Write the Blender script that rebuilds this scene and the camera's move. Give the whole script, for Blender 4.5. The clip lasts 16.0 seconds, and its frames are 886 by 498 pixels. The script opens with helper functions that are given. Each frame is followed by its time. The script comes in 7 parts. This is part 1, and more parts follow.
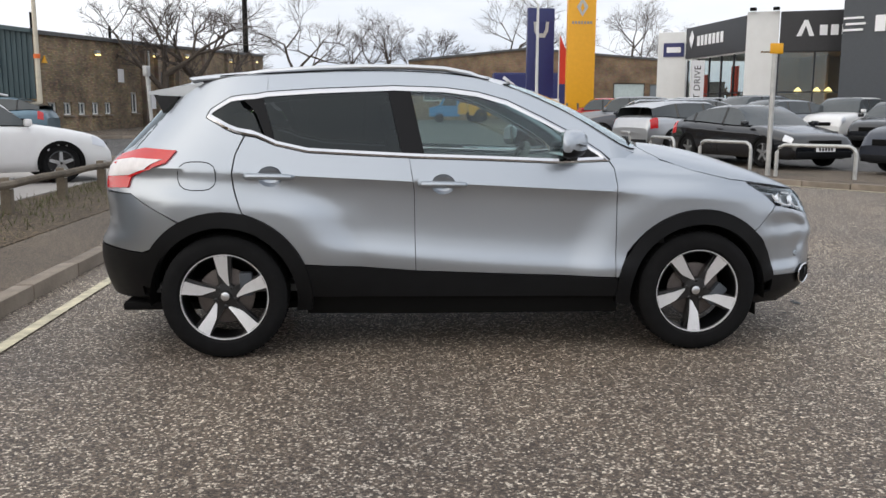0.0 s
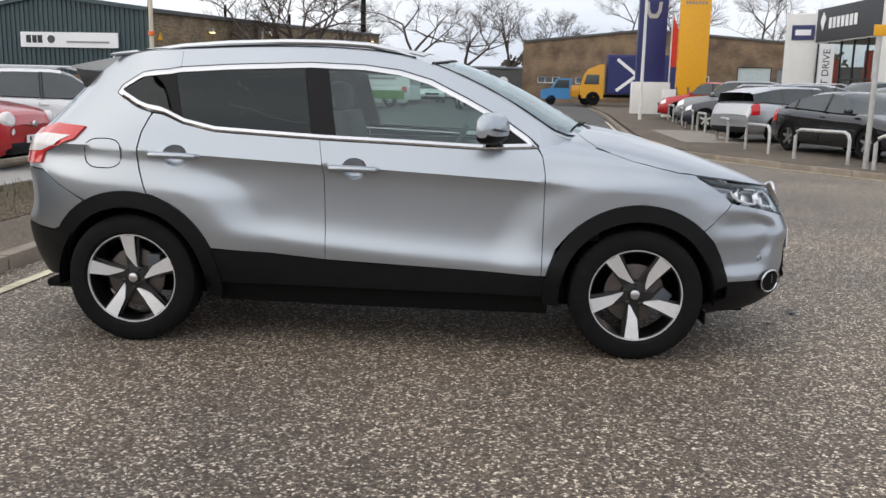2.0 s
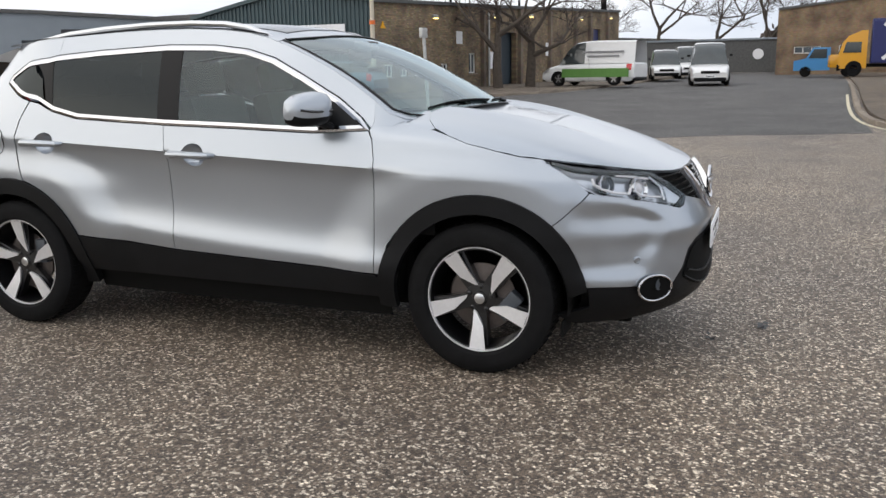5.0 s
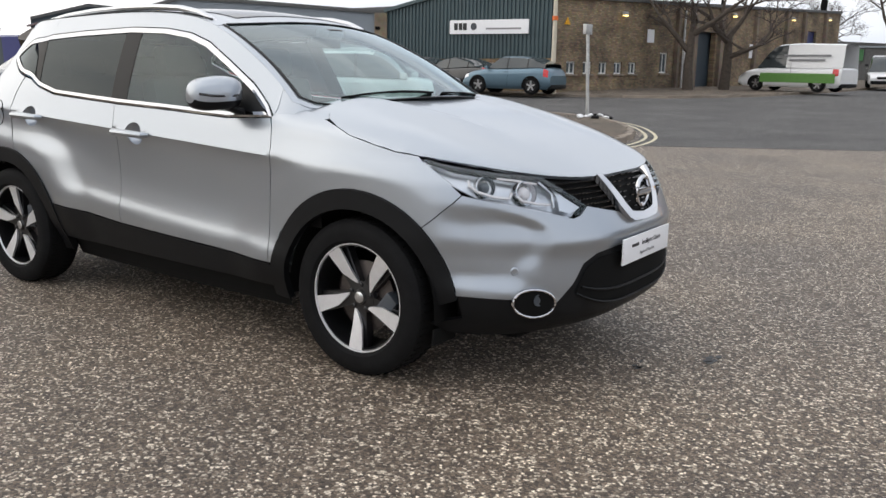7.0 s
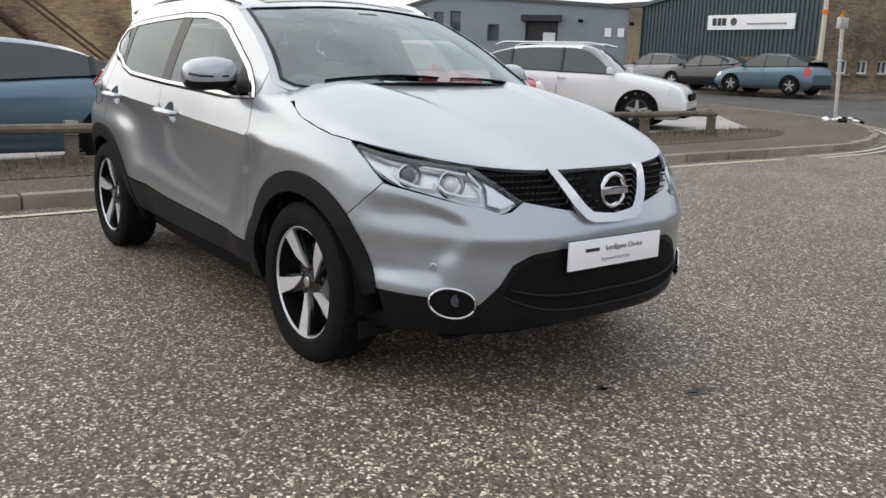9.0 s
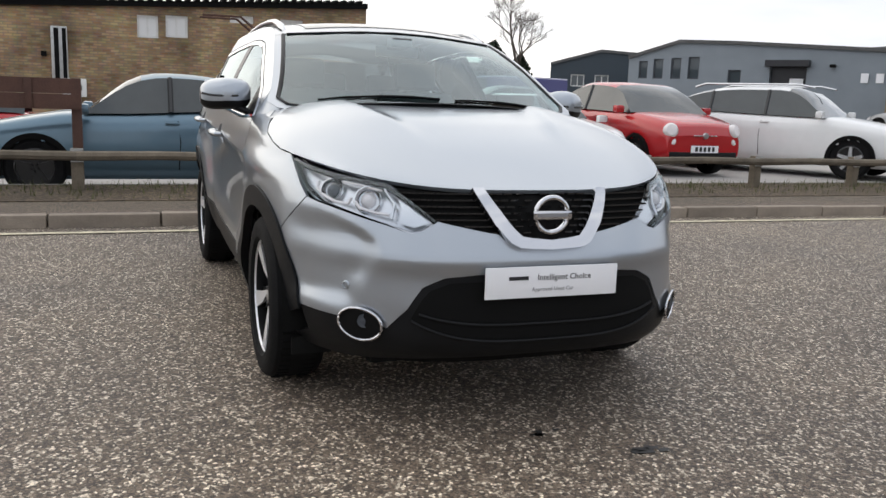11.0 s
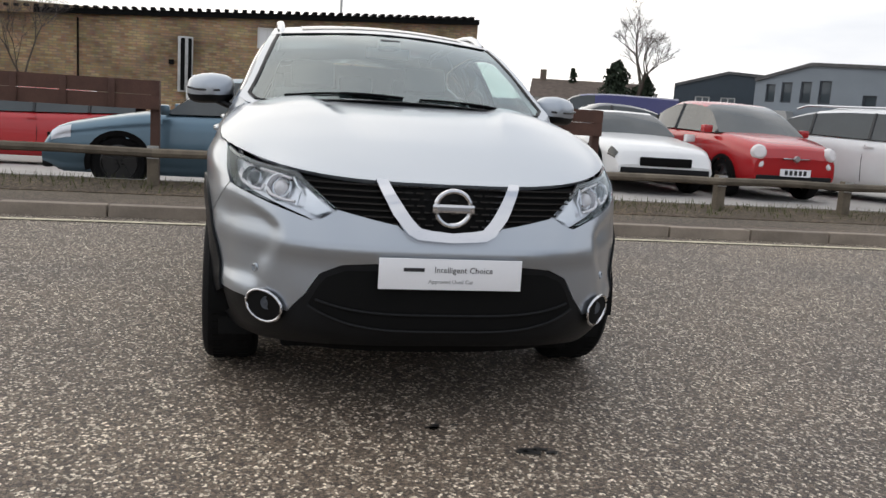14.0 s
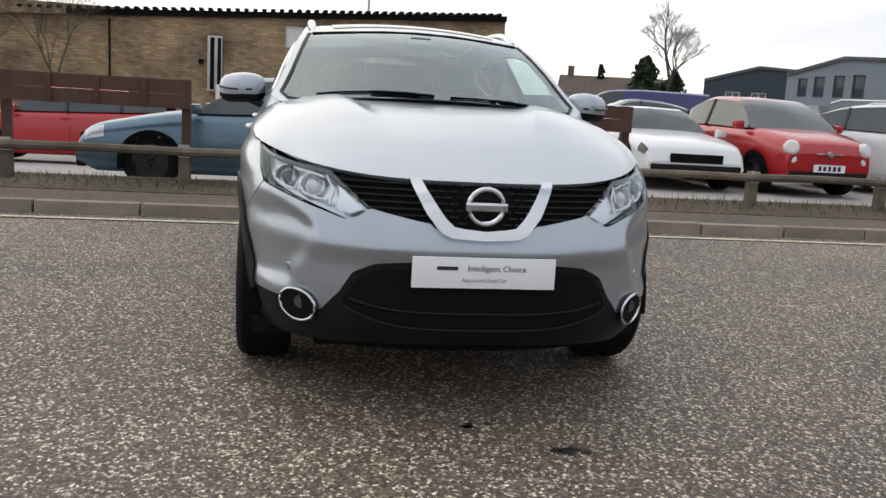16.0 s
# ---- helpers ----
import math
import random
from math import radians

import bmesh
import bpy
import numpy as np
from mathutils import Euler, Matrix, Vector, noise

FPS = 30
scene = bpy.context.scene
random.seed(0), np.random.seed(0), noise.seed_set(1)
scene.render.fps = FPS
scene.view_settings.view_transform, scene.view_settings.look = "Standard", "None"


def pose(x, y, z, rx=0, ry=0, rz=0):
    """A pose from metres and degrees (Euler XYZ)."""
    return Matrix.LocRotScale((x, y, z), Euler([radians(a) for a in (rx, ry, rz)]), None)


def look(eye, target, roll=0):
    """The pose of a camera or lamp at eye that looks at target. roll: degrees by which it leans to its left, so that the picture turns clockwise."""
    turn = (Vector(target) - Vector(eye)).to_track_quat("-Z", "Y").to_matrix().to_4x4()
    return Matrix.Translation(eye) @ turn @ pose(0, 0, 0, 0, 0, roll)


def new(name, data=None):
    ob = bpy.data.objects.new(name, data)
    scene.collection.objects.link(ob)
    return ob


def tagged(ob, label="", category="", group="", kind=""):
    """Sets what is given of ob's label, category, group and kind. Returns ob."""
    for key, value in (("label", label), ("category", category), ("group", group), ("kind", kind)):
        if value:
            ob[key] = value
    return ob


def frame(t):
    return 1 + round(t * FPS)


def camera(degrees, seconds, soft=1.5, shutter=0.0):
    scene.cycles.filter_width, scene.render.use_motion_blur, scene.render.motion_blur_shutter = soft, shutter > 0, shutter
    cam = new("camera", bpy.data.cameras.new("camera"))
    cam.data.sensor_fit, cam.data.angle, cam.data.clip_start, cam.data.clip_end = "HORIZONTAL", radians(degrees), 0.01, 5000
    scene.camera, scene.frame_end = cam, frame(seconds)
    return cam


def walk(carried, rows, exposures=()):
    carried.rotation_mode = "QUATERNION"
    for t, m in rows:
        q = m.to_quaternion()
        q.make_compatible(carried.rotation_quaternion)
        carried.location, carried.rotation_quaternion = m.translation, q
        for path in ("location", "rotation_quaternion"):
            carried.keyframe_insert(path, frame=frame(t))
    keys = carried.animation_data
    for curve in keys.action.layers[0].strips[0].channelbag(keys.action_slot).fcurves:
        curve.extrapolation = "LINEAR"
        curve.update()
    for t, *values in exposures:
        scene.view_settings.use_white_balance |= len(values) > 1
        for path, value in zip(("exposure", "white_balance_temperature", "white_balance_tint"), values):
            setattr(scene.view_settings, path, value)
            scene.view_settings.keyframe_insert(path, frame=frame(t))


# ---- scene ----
from mathutils import geometry

cam = camera(54.7, 16.0)
PATH = [
    (0, (-0.51, -5.515, 1.345), (-0.349, -3.547, 1.029), 0.2),
    (0.5, (-0.335, -5.488, 1.342), (-0.202, -3.513, 1.056), -0.1),
    (1, (-0.042, -5.419, 1.352), (0.043, -3.442, 1.06), 0.8),
    (1.5, (0.248, -5.269, 1.343), (0.271, -3.296, 1.017), 0.6),
    (2, (0.592, -5.198, 1.351), (0.473, -3.235, 0.99), 1.2),
    (2.5, (0.889, -5.037, 1.346), (0.663, -3.088, 0.954), 0.6),
    (3, (1.185, -4.873, 1.35), (0.904, -2.93, 0.967), -1.0),
    (3.5, (1.549, -4.768, 1.353), (1.146, -2.851, 0.95), -0.6),
    (4, (1.828, -4.585, 1.328), (1.343, -2.692, 0.903), -0.5),
    (4.2, (1.958, -4.526, 1.331), (1.431, -2.643, 0.91), -0.7),
    (6.3, (3.24, -3.864, 1.332), (2.266, -2.17, 0.905), 0.3),
    (6.5, (3.33, -3.749, 1.303), (2.318, -2.079, 0.871), 0.6),
    (7, (3.617, -3.564, 1.309), (2.509, -1.951, 0.895), 1.1),
    (7.5, (3.89, -3.353, 1.313), (2.656, -1.84, 0.882), 2.1),
    (8, (4.06, -3.082, 1.306), (2.717, -1.667, 0.866), 1.8),
    (8.5, (4.29, -2.825, 1.291), (2.829, -1.527, 0.863), 1.1),
    (9, (4.436, -2.531, 1.278), (2.89, -1.339, 0.844), 1.7),
    (9.2, (4.482, -2.42, 1.261), (2.913, -1.259, 0.828), 1.8),
    (11.3, (4.908, -1.285, 1.151), (3.048, -0.635, 0.806), 2.4),
    (11.5, (4.902, -1.197, 1.127), (3.035, -0.573, 0.775), 2.7),
    (12, (4.941, -0.992, 1.141), (3.047, -0.466, 0.771), 2.7),
    (12.5, (5.075, -0.806, 1.144), (3.151, -0.376, 0.806), 2.8),
    (13, (5.137, -0.735, 1.147), (3.204, -0.335, 0.823), 3.3),
    (13.5, (5.161, -0.697, 1.146), (3.229, -0.297, 0.821), 3.4),
    (14, (5.171, -0.681, 1.14), (3.243, -0.254, 0.822), 3.7),
    (14.5, (5.168, -0.661, 1.157), (3.242, -0.235, 0.829), 3.5),
    (15, (5.163, -0.689, 1.145), (3.236, -0.263, 0.824), 3.5),
    (15.5, (5.163, -0.689, 1.141), (3.228, -0.298, 0.817), 3.5),
    (16, (5.157, -0.7, 1.141), (3.218, -0.335, 0.813), 3.3),
]
walk(cam, [(t, look(eye, target, roll)) for t, eye, target, roll in PATH], ((0, 0.17), (4, 0.20), (6.5, 0.21), (9, 0.20), (11.5, 0.08), (16, -0.03)))

# ---- daylight: a bright overcast afternoon
world = bpy.data.worlds.new("overcast_sky")
scene.world = world
world.use_nodes = True
wt = world.node_tree
wt.nodes.clear()
w_out = wt.nodes.new("ShaderNodeOutputWorld")
w_bg = wt.nodes.new("ShaderNodeBackground")
w_sky = wt.nodes.new("ShaderNodeTexSky")
w_sky.sky_type = "NISHITA"
w_sky.sun_disc = False
w_sky.sun_elevation = radians(57)
w_sky.sun_rotation = radians(-125)
w_sky.dust_density = 3.0
w_sky.air_density = 1.0
w_hsv = wt.nodes.new("ShaderNodeHueSaturation")
w_hsv.inputs["Saturation"].default_value = 0.30
w_tc = wt.nodes.new("ShaderNodeTexCoord")
w_map = wt.nodes.new("ShaderNodeMapping")
w_map.inputs["Scale"].default_value = (1.2, 1.2, 4.5)
w_noise = wt.nodes.new("ShaderNodeTexNoise")
w_noise.inputs["Scale"].default_value = 1.7
w_noise.inputs["Detail"].default_value = 6.0
w_ramp = wt.nodes.new("ShaderNodeValToRGB")
w_ramp.color_ramp.elements[0].position, w_ramp.color_ramp.elements[0].color = 0.32, (4.9, 5.35, 6.1, 1)
w_ramp.color_ramp.elements[1].position, w_ramp.color_ramp.elements[1].color = 0.66, (8.3, 8.35, 8.5, 1)
w_mix = wt.nodes.new("ShaderNodeMixRGB")
w_mix.inputs[0].default_value = 0.93
wt.links.new(w_tc.outputs["Generated"], w_map.inputs["Vector"])
wt.links.new(w_map.outputs["Vector"], w_noise.inputs["Vector"])
wt.links.new(w_noise.outputs["Fac"], w_ramp.inputs["Fac"])
wt.links.new(w_sky.outputs["Color"], w_hsv.inputs["Color"])
wt.links.new(w_hsv.outputs["Color"], w_mix.inputs[1])
wt.links.new(w_ramp.outputs["Color"], w_mix.inputs[2])
# overcast: brighter overhead than at the skyline
w_sep = wt.nodes.new("ShaderNodeSeparateXYZ")
w_up = wt.nodes.new("ShaderNodeMapRange")
w_up.inputs["From Min"].default_value, w_up.inputs["From Max"].default_value = 0.05, 0.75
w_up.inputs["To Min"].default_value, w_up.inputs["To Max"].default_value = 1.06, 1.11
w_mul = wt.nodes.new("ShaderNodeMixRGB")
w_mul.blend_type, w_mul.inputs[0].default_value = "MULTIPLY", 1.0
wt.links.new(w_tc.outputs["Generated"], w_sep.inputs[0])
wt.links.new(w_sep.outputs["Z"], w_up.inputs["Value"])
wt.links.new(w_mix.outputs["Color"], w_mul.inputs[1])
wt.links.new(w_up.outputs[0], w_mul.inputs[2])
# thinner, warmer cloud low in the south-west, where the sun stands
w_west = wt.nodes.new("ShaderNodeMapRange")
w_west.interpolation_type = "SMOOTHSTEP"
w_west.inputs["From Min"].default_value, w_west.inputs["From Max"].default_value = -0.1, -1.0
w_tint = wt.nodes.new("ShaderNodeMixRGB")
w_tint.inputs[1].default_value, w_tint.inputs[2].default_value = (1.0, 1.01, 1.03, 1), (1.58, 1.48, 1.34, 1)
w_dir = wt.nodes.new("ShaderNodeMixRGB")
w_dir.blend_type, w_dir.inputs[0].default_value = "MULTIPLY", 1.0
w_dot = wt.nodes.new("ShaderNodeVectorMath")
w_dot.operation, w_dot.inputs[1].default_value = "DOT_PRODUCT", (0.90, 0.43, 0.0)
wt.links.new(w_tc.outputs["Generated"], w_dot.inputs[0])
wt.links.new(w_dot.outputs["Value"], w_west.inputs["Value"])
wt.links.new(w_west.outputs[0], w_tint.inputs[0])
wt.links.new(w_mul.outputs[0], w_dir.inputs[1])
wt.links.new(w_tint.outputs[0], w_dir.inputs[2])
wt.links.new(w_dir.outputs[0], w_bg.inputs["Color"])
w_bg.inputs["Strength"].default_value = 0.12
wt.links.new(w_bg.outputs["Background"], w_out.inputs["Surface"])

sun = new("sun", bpy.data.lights.new("sun", "SUN"))
sun.data.energy, sun.data.angle, sun.data.color = 0.7, radians(120), (1.0, 0.96, 0.90)
sun.matrix_world = look((-13, -9, 25), (0, 0, 0))
scene.view_settings.exposure = 0.0

# ---- materials
def mat(name, color, rough=0.5, metal=0.0, var=0.12, scale=6.0, bump=0.0, bscale=80.0, coat=0.0, piece=0.0, spec=0.5, stain=0.0):
    """A surface with variation at two scales, fine relief, and, for loose pieces, a tone of each one's own."""
    m = bpy.data.materials.new(name)
    m.use_nodes = True
    nt = m.node_tree
    b = nt.nodes["Principled BSDF"]
    b.inputs["Roughness"].default_value, b.inputs["Metallic"].default_value = rough, metal
    b.inputs["Coat Weight"].default_value = coat
    b.inputs["Specular IOR Level"].default_value = spec
    tc = nt.nodes.new("ShaderNodeTexCoord")
    n1, n2 = nt.nodes.new("ShaderNodeTexNoise"), nt.nodes.new("ShaderNodeTexNoise")
    n1.inputs["Scale"].default_value, n1.inputs["Detail"].default_value = scale, 5
    n2.inputs["Scale"].default_value, n2.inputs["Detail"].default_value = bscale, 3
    for n in (n1, n2):
        nt.links.new(tc.outputs["Object"], n.inputs["Vector"])
    add = nt.nodes.new("ShaderNodeMath")
    add.operation = "MULTIPLY_ADD"
    add.inputs[1].default_value = 0.4
    nt.links.new(n2.outputs["Fac"], add.inputs[0])
    nt.links.new(n1.outputs["Fac"], add.inputs[2])
    rng = nt.nodes.new("ShaderNodeMapRange")
    rng.inputs["From Min"].default_value, rng.inputs["From Max"].default_value = 0.4, 1.0
    rng.inputs["To Min"].default_value, rng.inputs["To Max"].default_value = 1 - var, 1 + var
    nt.links.new(add.outputs[0], rng.inputs["Value"])
    last = rng.outputs[0]
    if piece:
        oi = nt.nodes.new("ShaderNodeObjectInfo")
        pr = nt.nodes.new("ShaderNodeMapRange")
        pr.inputs["To Min"].default_value, pr.inputs["To Max"].default_value = 1 - piece, 1 + piece
        nt.links.new(oi.outputs["Random"], pr.inputs["Value"])
        mu = nt.nodes.new("ShaderNodeMath")
        mu.operation = "MULTIPLY"
        nt.links.new(last, mu.inputs[0])
        nt.links.new(pr.outputs[0], mu.inputs[1])
        last = mu.outputs[0]
    mixc = nt.nodes.new("ShaderNodeMixRGB")
    mixc.blend_type, mixc.inputs[0].default_value, mixc.inputs[1].default_value = "MULTIPLY", 1.0, (*color, 1)
    nt.links.new(last, mixc.inputs[2])
    nt.links.new(mixc.outputs[0], b.inputs["Base Color"])
    if bump:
        bp = nt.nodes.new("ShaderNodeBump")
        bp.inputs["Strength"].default_value, bp.inputs["Distance"].default_value = bump, 0.01
        nt.links.new(n2.outputs["Fac"], bp.inputs["Height"])
        nt.links.new(bp.outputs[0], b.inputs["Normal"])
    return m


def glass(name, tint, sheen=0.05):
    """A thin pane: tinted see-through with a mirror sheen by angle."""
    m = bpy.data.materials.new(name)
    m.use_nodes = True
    nt = m.node_tree
    nt.nodes.clear()
    out = nt.nodes.new("ShaderNodeOutputMaterial")
    tr, gl, fr, mx = (nt.nodes.new(k) for k in ("ShaderNodeBsdfTransparent", "ShaderNodeBsdfGlossy", "ShaderNodeLayerWeight", "ShaderNodeMixShader"))
    tr.inputs["Color"].default_value = (*tint, 1)
    gl.inputs["Color"].default_value, gl.inputs["Roughness"].default_value = (0.88, 0.97, 1.0, 1), 0.015
    fr.inputs["Blend"].default_value = 0.5
    pw, ma = nt.nodes.new("ShaderNodeMath"), nt.nodes.new("ShaderNodeMath")
    pw.operation, pw.inputs[1].default_value = "POWER", 5.0
    ma.operation, ma.inputs[1].default_value, ma.inputs[2].default_value = "MULTIPLY_ADD", 1 - sheen, sheen
    nt.links.new(fr.outputs["Facing"], pw.inputs[0])
    nt.links.new(pw.outputs[0], ma.inputs[0])
    nt.links.new(ma.outputs[0], mx.inputs[0])
    nt.links.new(tr.outputs[0], mx.inputs[1])
    nt.links.new(gl.outputs[0], mx.inputs[2])
    nt.links.new(mx.outputs[0], out.inputs["Surface"])
    return m


def lamp_glow(name, color, power):
    m = mat(name, color, 0.3)
    b = m.node_tree.nodes["Principled BSDF"]
    b.inputs["Emission Color"].default_value, b.inputs["Emission Strength"].default_value = (*color, 1), power
    return m


def chip_asphalt(name, dark, pale, share, cell, wet=0.62, warm=0.0):
    """Stone chips rolled into tar: cells with a tone each, pale ones among them, patchy at a larger scale."""
    m = bpy.data.materials.new(name)
    m.use_nodes = True
    nt = m.node_tree
    b = nt.nodes["Principled BSDF"]
    geo = nt.nodes.new("ShaderNodeNewGeometry")
    vo = nt.nodes.new("ShaderNodeTexVoronoi")
    vo.inputs["Scale"].default_value = cell
    vo.inputs["Randomness"].default_value = 1.0
    vd = nt.nodes.new("ShaderNodeTexVoronoi")
    vd.feature = "DISTANCE_TO_EDGE"
    vd.inputs["Scale"].default_value = cell
    warp = nt.nodes.new("ShaderNodeTexNoise")
    warp.inputs["Scale"].default_value = cell * 0.8
    wm = nt.nodes.new("ShaderNodeMixRGB")
    wm.blend_type, wm.inputs[0].default_value = "ADD", 0.012
    big = nt.nodes.new("ShaderNodeTexNoise")
    big.inputs["Scale"].default_value, big.inputs["Detail"].default_value = 0.55, 7
    nt.links.new(geo.outputs["Position"], warp.inputs["Vector"])
    nt.links.new(geo.outputs["Position"], wm.inputs[1])
    nt.links.new(warp.outputs["Color"], wm.inputs[2])
    nt.links.new(wm.outputs[0], vo.inputs["Vector"])
    nt.links.new(wm.outputs[0], vd.inputs["Vector"])
    nt.links.new(geo.outputs["Position"], big.inputs["Vector"])
    sep = nt.nodes.new("ShaderNodeSeparateColor")
    nt.links.new(vo.outputs["Color"], sep.inputs[0])
    ramp = nt.nodes.new("ShaderNodeValToRGB")
    cr = ramp.color_ramp
    cr.elements[0].position, cr.elements[0].color = 0.0, (*[c * 0.22 for c in dark], 1)
    cr.elements[1].position, cr.elements[1].color = 1.0, (*pale, 1)
    e = cr.elements.new(1 - share * 2.2)
    e.color = (*dark, 1)
    e = cr.elements.new(1 - share)
    e.color = (*[d * 0.45 + p * 0.42 for d, p in zip(dark, pale)], 1)
    nt.links.new(sep.outputs["Red"], ramp.inputs["Fac"])
    tone = nt.nodes.new("ShaderNodeValToRGB")
    tone.color_ramp.elements[0].position, tone.color_ramp.elements[0].color = 0.3, (0.72, 0.69, 0.67, 1)
    tone.color_ramp.elements[1].position, tone.color_ramp.elements[1].color = 0.7, (1.18, 1.15 - warm * 0.05, 1.1 - warm * 0.12, 1)
    nt.links.new(big.outputs["Fac"], tone.inputs["Fac"])
    edge = nt.nodes.new("ShaderNodeMapRange")
    edge.inputs["From Max"].default_value = 0.13
    edge.inputs["To Min"].default_value = 0.22
    nt.links.new(vd.outputs["Distance"], edge.inputs["Value"])
    m1, m2 = nt.nodes.new("ShaderNodeMixRGB"), nt.nodes.new("ShaderNodeMixRGB")
    for k in (m1, m2):
        k.blend_type, k.inputs[0].default_value = "MULTIPLY", 1.0
    nt.links.new(ramp.outputs["Color"], m1.inputs[1])
    nt.links.new(tone.outputs["Color"], m1.inputs[2])
    nt.links.new(m1.outputs[0], m2.inputs[1])
    nt.links.new(edge.outputs[0], m2.inputs[2])
    nt.links.new(m2.outputs[0], b.inputs["Base Color"])
    hh = nt.nodes.new("ShaderNodeMath")
    hh.operation = "MULTIPLY"
    nt.links.new(edge.outputs[0], hh.inputs[0])
    nt.links.new(sep.outputs["Green"], hh.inputs[1])
    bp = nt.nodes.new("ShaderNodeBump")
    bp.inputs["Strength"].default_value, bp.inputs["Distance"].default_value = 0.9, 0.006
    nt.links.new(hh.outputs[0], bp.inputs["Height"])
    nt.links.new(bp.outputs[0], b.inputs["Normal"])
    b.inputs["Roughness"].default_value = wet
    return m


def brickwork(name, tones, mortar, w=0.225, h=0.075):
    """Far brickwork: courses, mortar and a tone for each brick."""
    m = bpy.data.materials.new(name)
    m.use_nodes = True
    nt = m.node_tree
    b = nt.nodes["Principled BSDF"]
    b.inputs["Roughness"].default_value = 0.9
    tc = nt.nodes.new("ShaderNodeTexCoord")
    br = nt.nodes.new("ShaderNodeTexBrick")
    br.inputs["Color1"].default_value, br.inputs["Color2"].default_value, br.inputs["Mortar"].default_value = (*tones[0], 1), (*tones[1], 1), (*mortar, 1)
    br.inputs["Scale"].default_value = 1.0
    br.inputs["Mortar Size"].default_value = 0.012
    br.inputs["Brick Width"].default_value, br.inputs["Row Height"].default_value = w, h
    no = nt.nodes.new("ShaderNodeTexNoise")
    no.inputs["Scale"].default_value, no.inputs["Detail"].default_value = 0.7, 8
    nf = nt.nodes.new("ShaderNodeTexNoise")
    nf.inputs["Scale"].default_value = 5.0
    ramp = nt.nodes.new("ShaderNodeValToRGB")
    ramp.color_ramp.elements[0].position, ramp.color_ramp.elements[0].color = 0.34, (0.52, 0.5, 0.5, 1)
    ramp.color_ramp.elements[1].position, ramp.color_ramp.elements[1].color = 0.62, (1.15, 1.12, 1.05, 1)
    mx, m2 = nt.nodes.new("ShaderNodeMixRGB"), nt.nodes.new("ShaderNodeMixRGB")
    for k, f in ((mx, 1.0), (m2, 0.45)):
        k.blend_type, k.inputs[0].default_value = "MULTIPLY", f
    uv = nt.nodes.new("ShaderNodeUVMap")
    nt.links.new(uv.outputs["UV"], br.inputs["Vector"])
    nt.links.new(tc.outputs["Object"], no.inputs["Vector"])
    nt.links.new(tc.outputs["Object"], nf.inputs["Vector"])
    nt.links.new(no.outputs["Fac"], ramp.inputs["Fac"])
    nt.links.new(br.outputs["Color"], mx.inputs[1])
    nt.links.new(ramp.outputs["Color"], mx.inputs[2])
    nt.links.new(mx.outputs[0], m2.inputs[1])
    nt.links.new(nf.outputs["Color"], m2.inputs[2])
    nt.links.new(m2.outputs[0], b.inputs["Base Color"])
    bp = nt.nodes.new("ShaderNodeBump")
    bp.inputs["Strength"].default_value = 0.4
    nt.links.new(br.outputs["Fac"], bp.inputs["Height"])
    bp.invert = True
    nt.links.new(bp.outputs[0], b.inputs["Normal"])
    return m


M_ROAD = chip_asphalt("chipped_asphalt", (0.220, 0.175, 0.140), (0.98, 0.91, 0.80), 0.135, 92, warm=1.0)
M_TAR = chip_asphalt("smooth_asphalt", (0.125, 0.122, 0.122), (0.24, 0.235, 0.23), 0.2, 150, 0.75)
M_PAVE = chip_asphalt("pavement_asphalt", (0.185, 0.152, 0.122), (0.35, 0.30, 0.24), 0.2, 120, 0.85, 1.0)
M_VERGE = chip_asphalt("bare_verge", (0.10, 0.076, 0.05), (0.25, 0.195, 0.13), 0.25, 45, 0.95, 1.0)
M_KERB = mat("weathered_concrete", (0.24, 0.20, 0.16), 0.9, var=0.3, scale=5, bump=0.5, bscale=90, piece=0.18)
M_LINE = mat("worn_yellow_paint", (0.55, 0.50, 0.36), 0.8, var=0.45, scale=9, bump=0.3, bscale=120)
M_GRASS = mat("grass_blades", (0.09, 0.10, 0.035), 0.8, var=0.4, scale=3)
M_SILVER = mat("silver_paint", (0.396, 0.427, 0.468), 0.30, 0.82, var=0.02, scale=2, bump=0.008, bscale=900, coat=0.7)
M_CLAD = mat("black_cladding", (0.0060, 0.0064, 0.0074), 0.45, spec=0.2, var=0.25, scale=8, bump=0.08, bscale=500)
M_CORE = mat("black_shell", (0.004, 0.004, 0.004), 0.8, spec=0.15)
M_CHROME = mat("chrome", (0.62, 0.62, 0.64), 0.07, 1.0, var=0.02)
M_SATIN = mat("satin_aluminium", (0.62, 0.63, 0.65), 0.28, 1.0, var=0.04)
M_PILLAR = mat("pillar_black", (0.006, 0.006, 0.007), 0.3, spec=0.16, var=0.05)
M_BLACK = mat("gloss_black", (0.012, 0.012, 0.013), 0.12, var=0.05, coat=0.3)
M_TYRE = mat("tyre_rubber", (0.008, 0.008, 0.0085), 0.75, spec=0.12, var=0.3, scale=14, bump=0.2, bscale=150)
M_RIM = mat("machined_alloy", (0.80, 0.80, 0.82), 0.38, 0.65, var=0.06, scale=20)
M_RIMDARK = mat("black_alloy", (0.008, 0.008, 0.009), 0.3, 0.0, var=0.1, coat=0.3)
M_DISC = mat("brake_steel", (0.12, 0.105, 0.10), 0.45, 0.9, var=0.25, scale=12)
M_LENS = glass("clear_lens", (0.93, 0.95, 0.97))
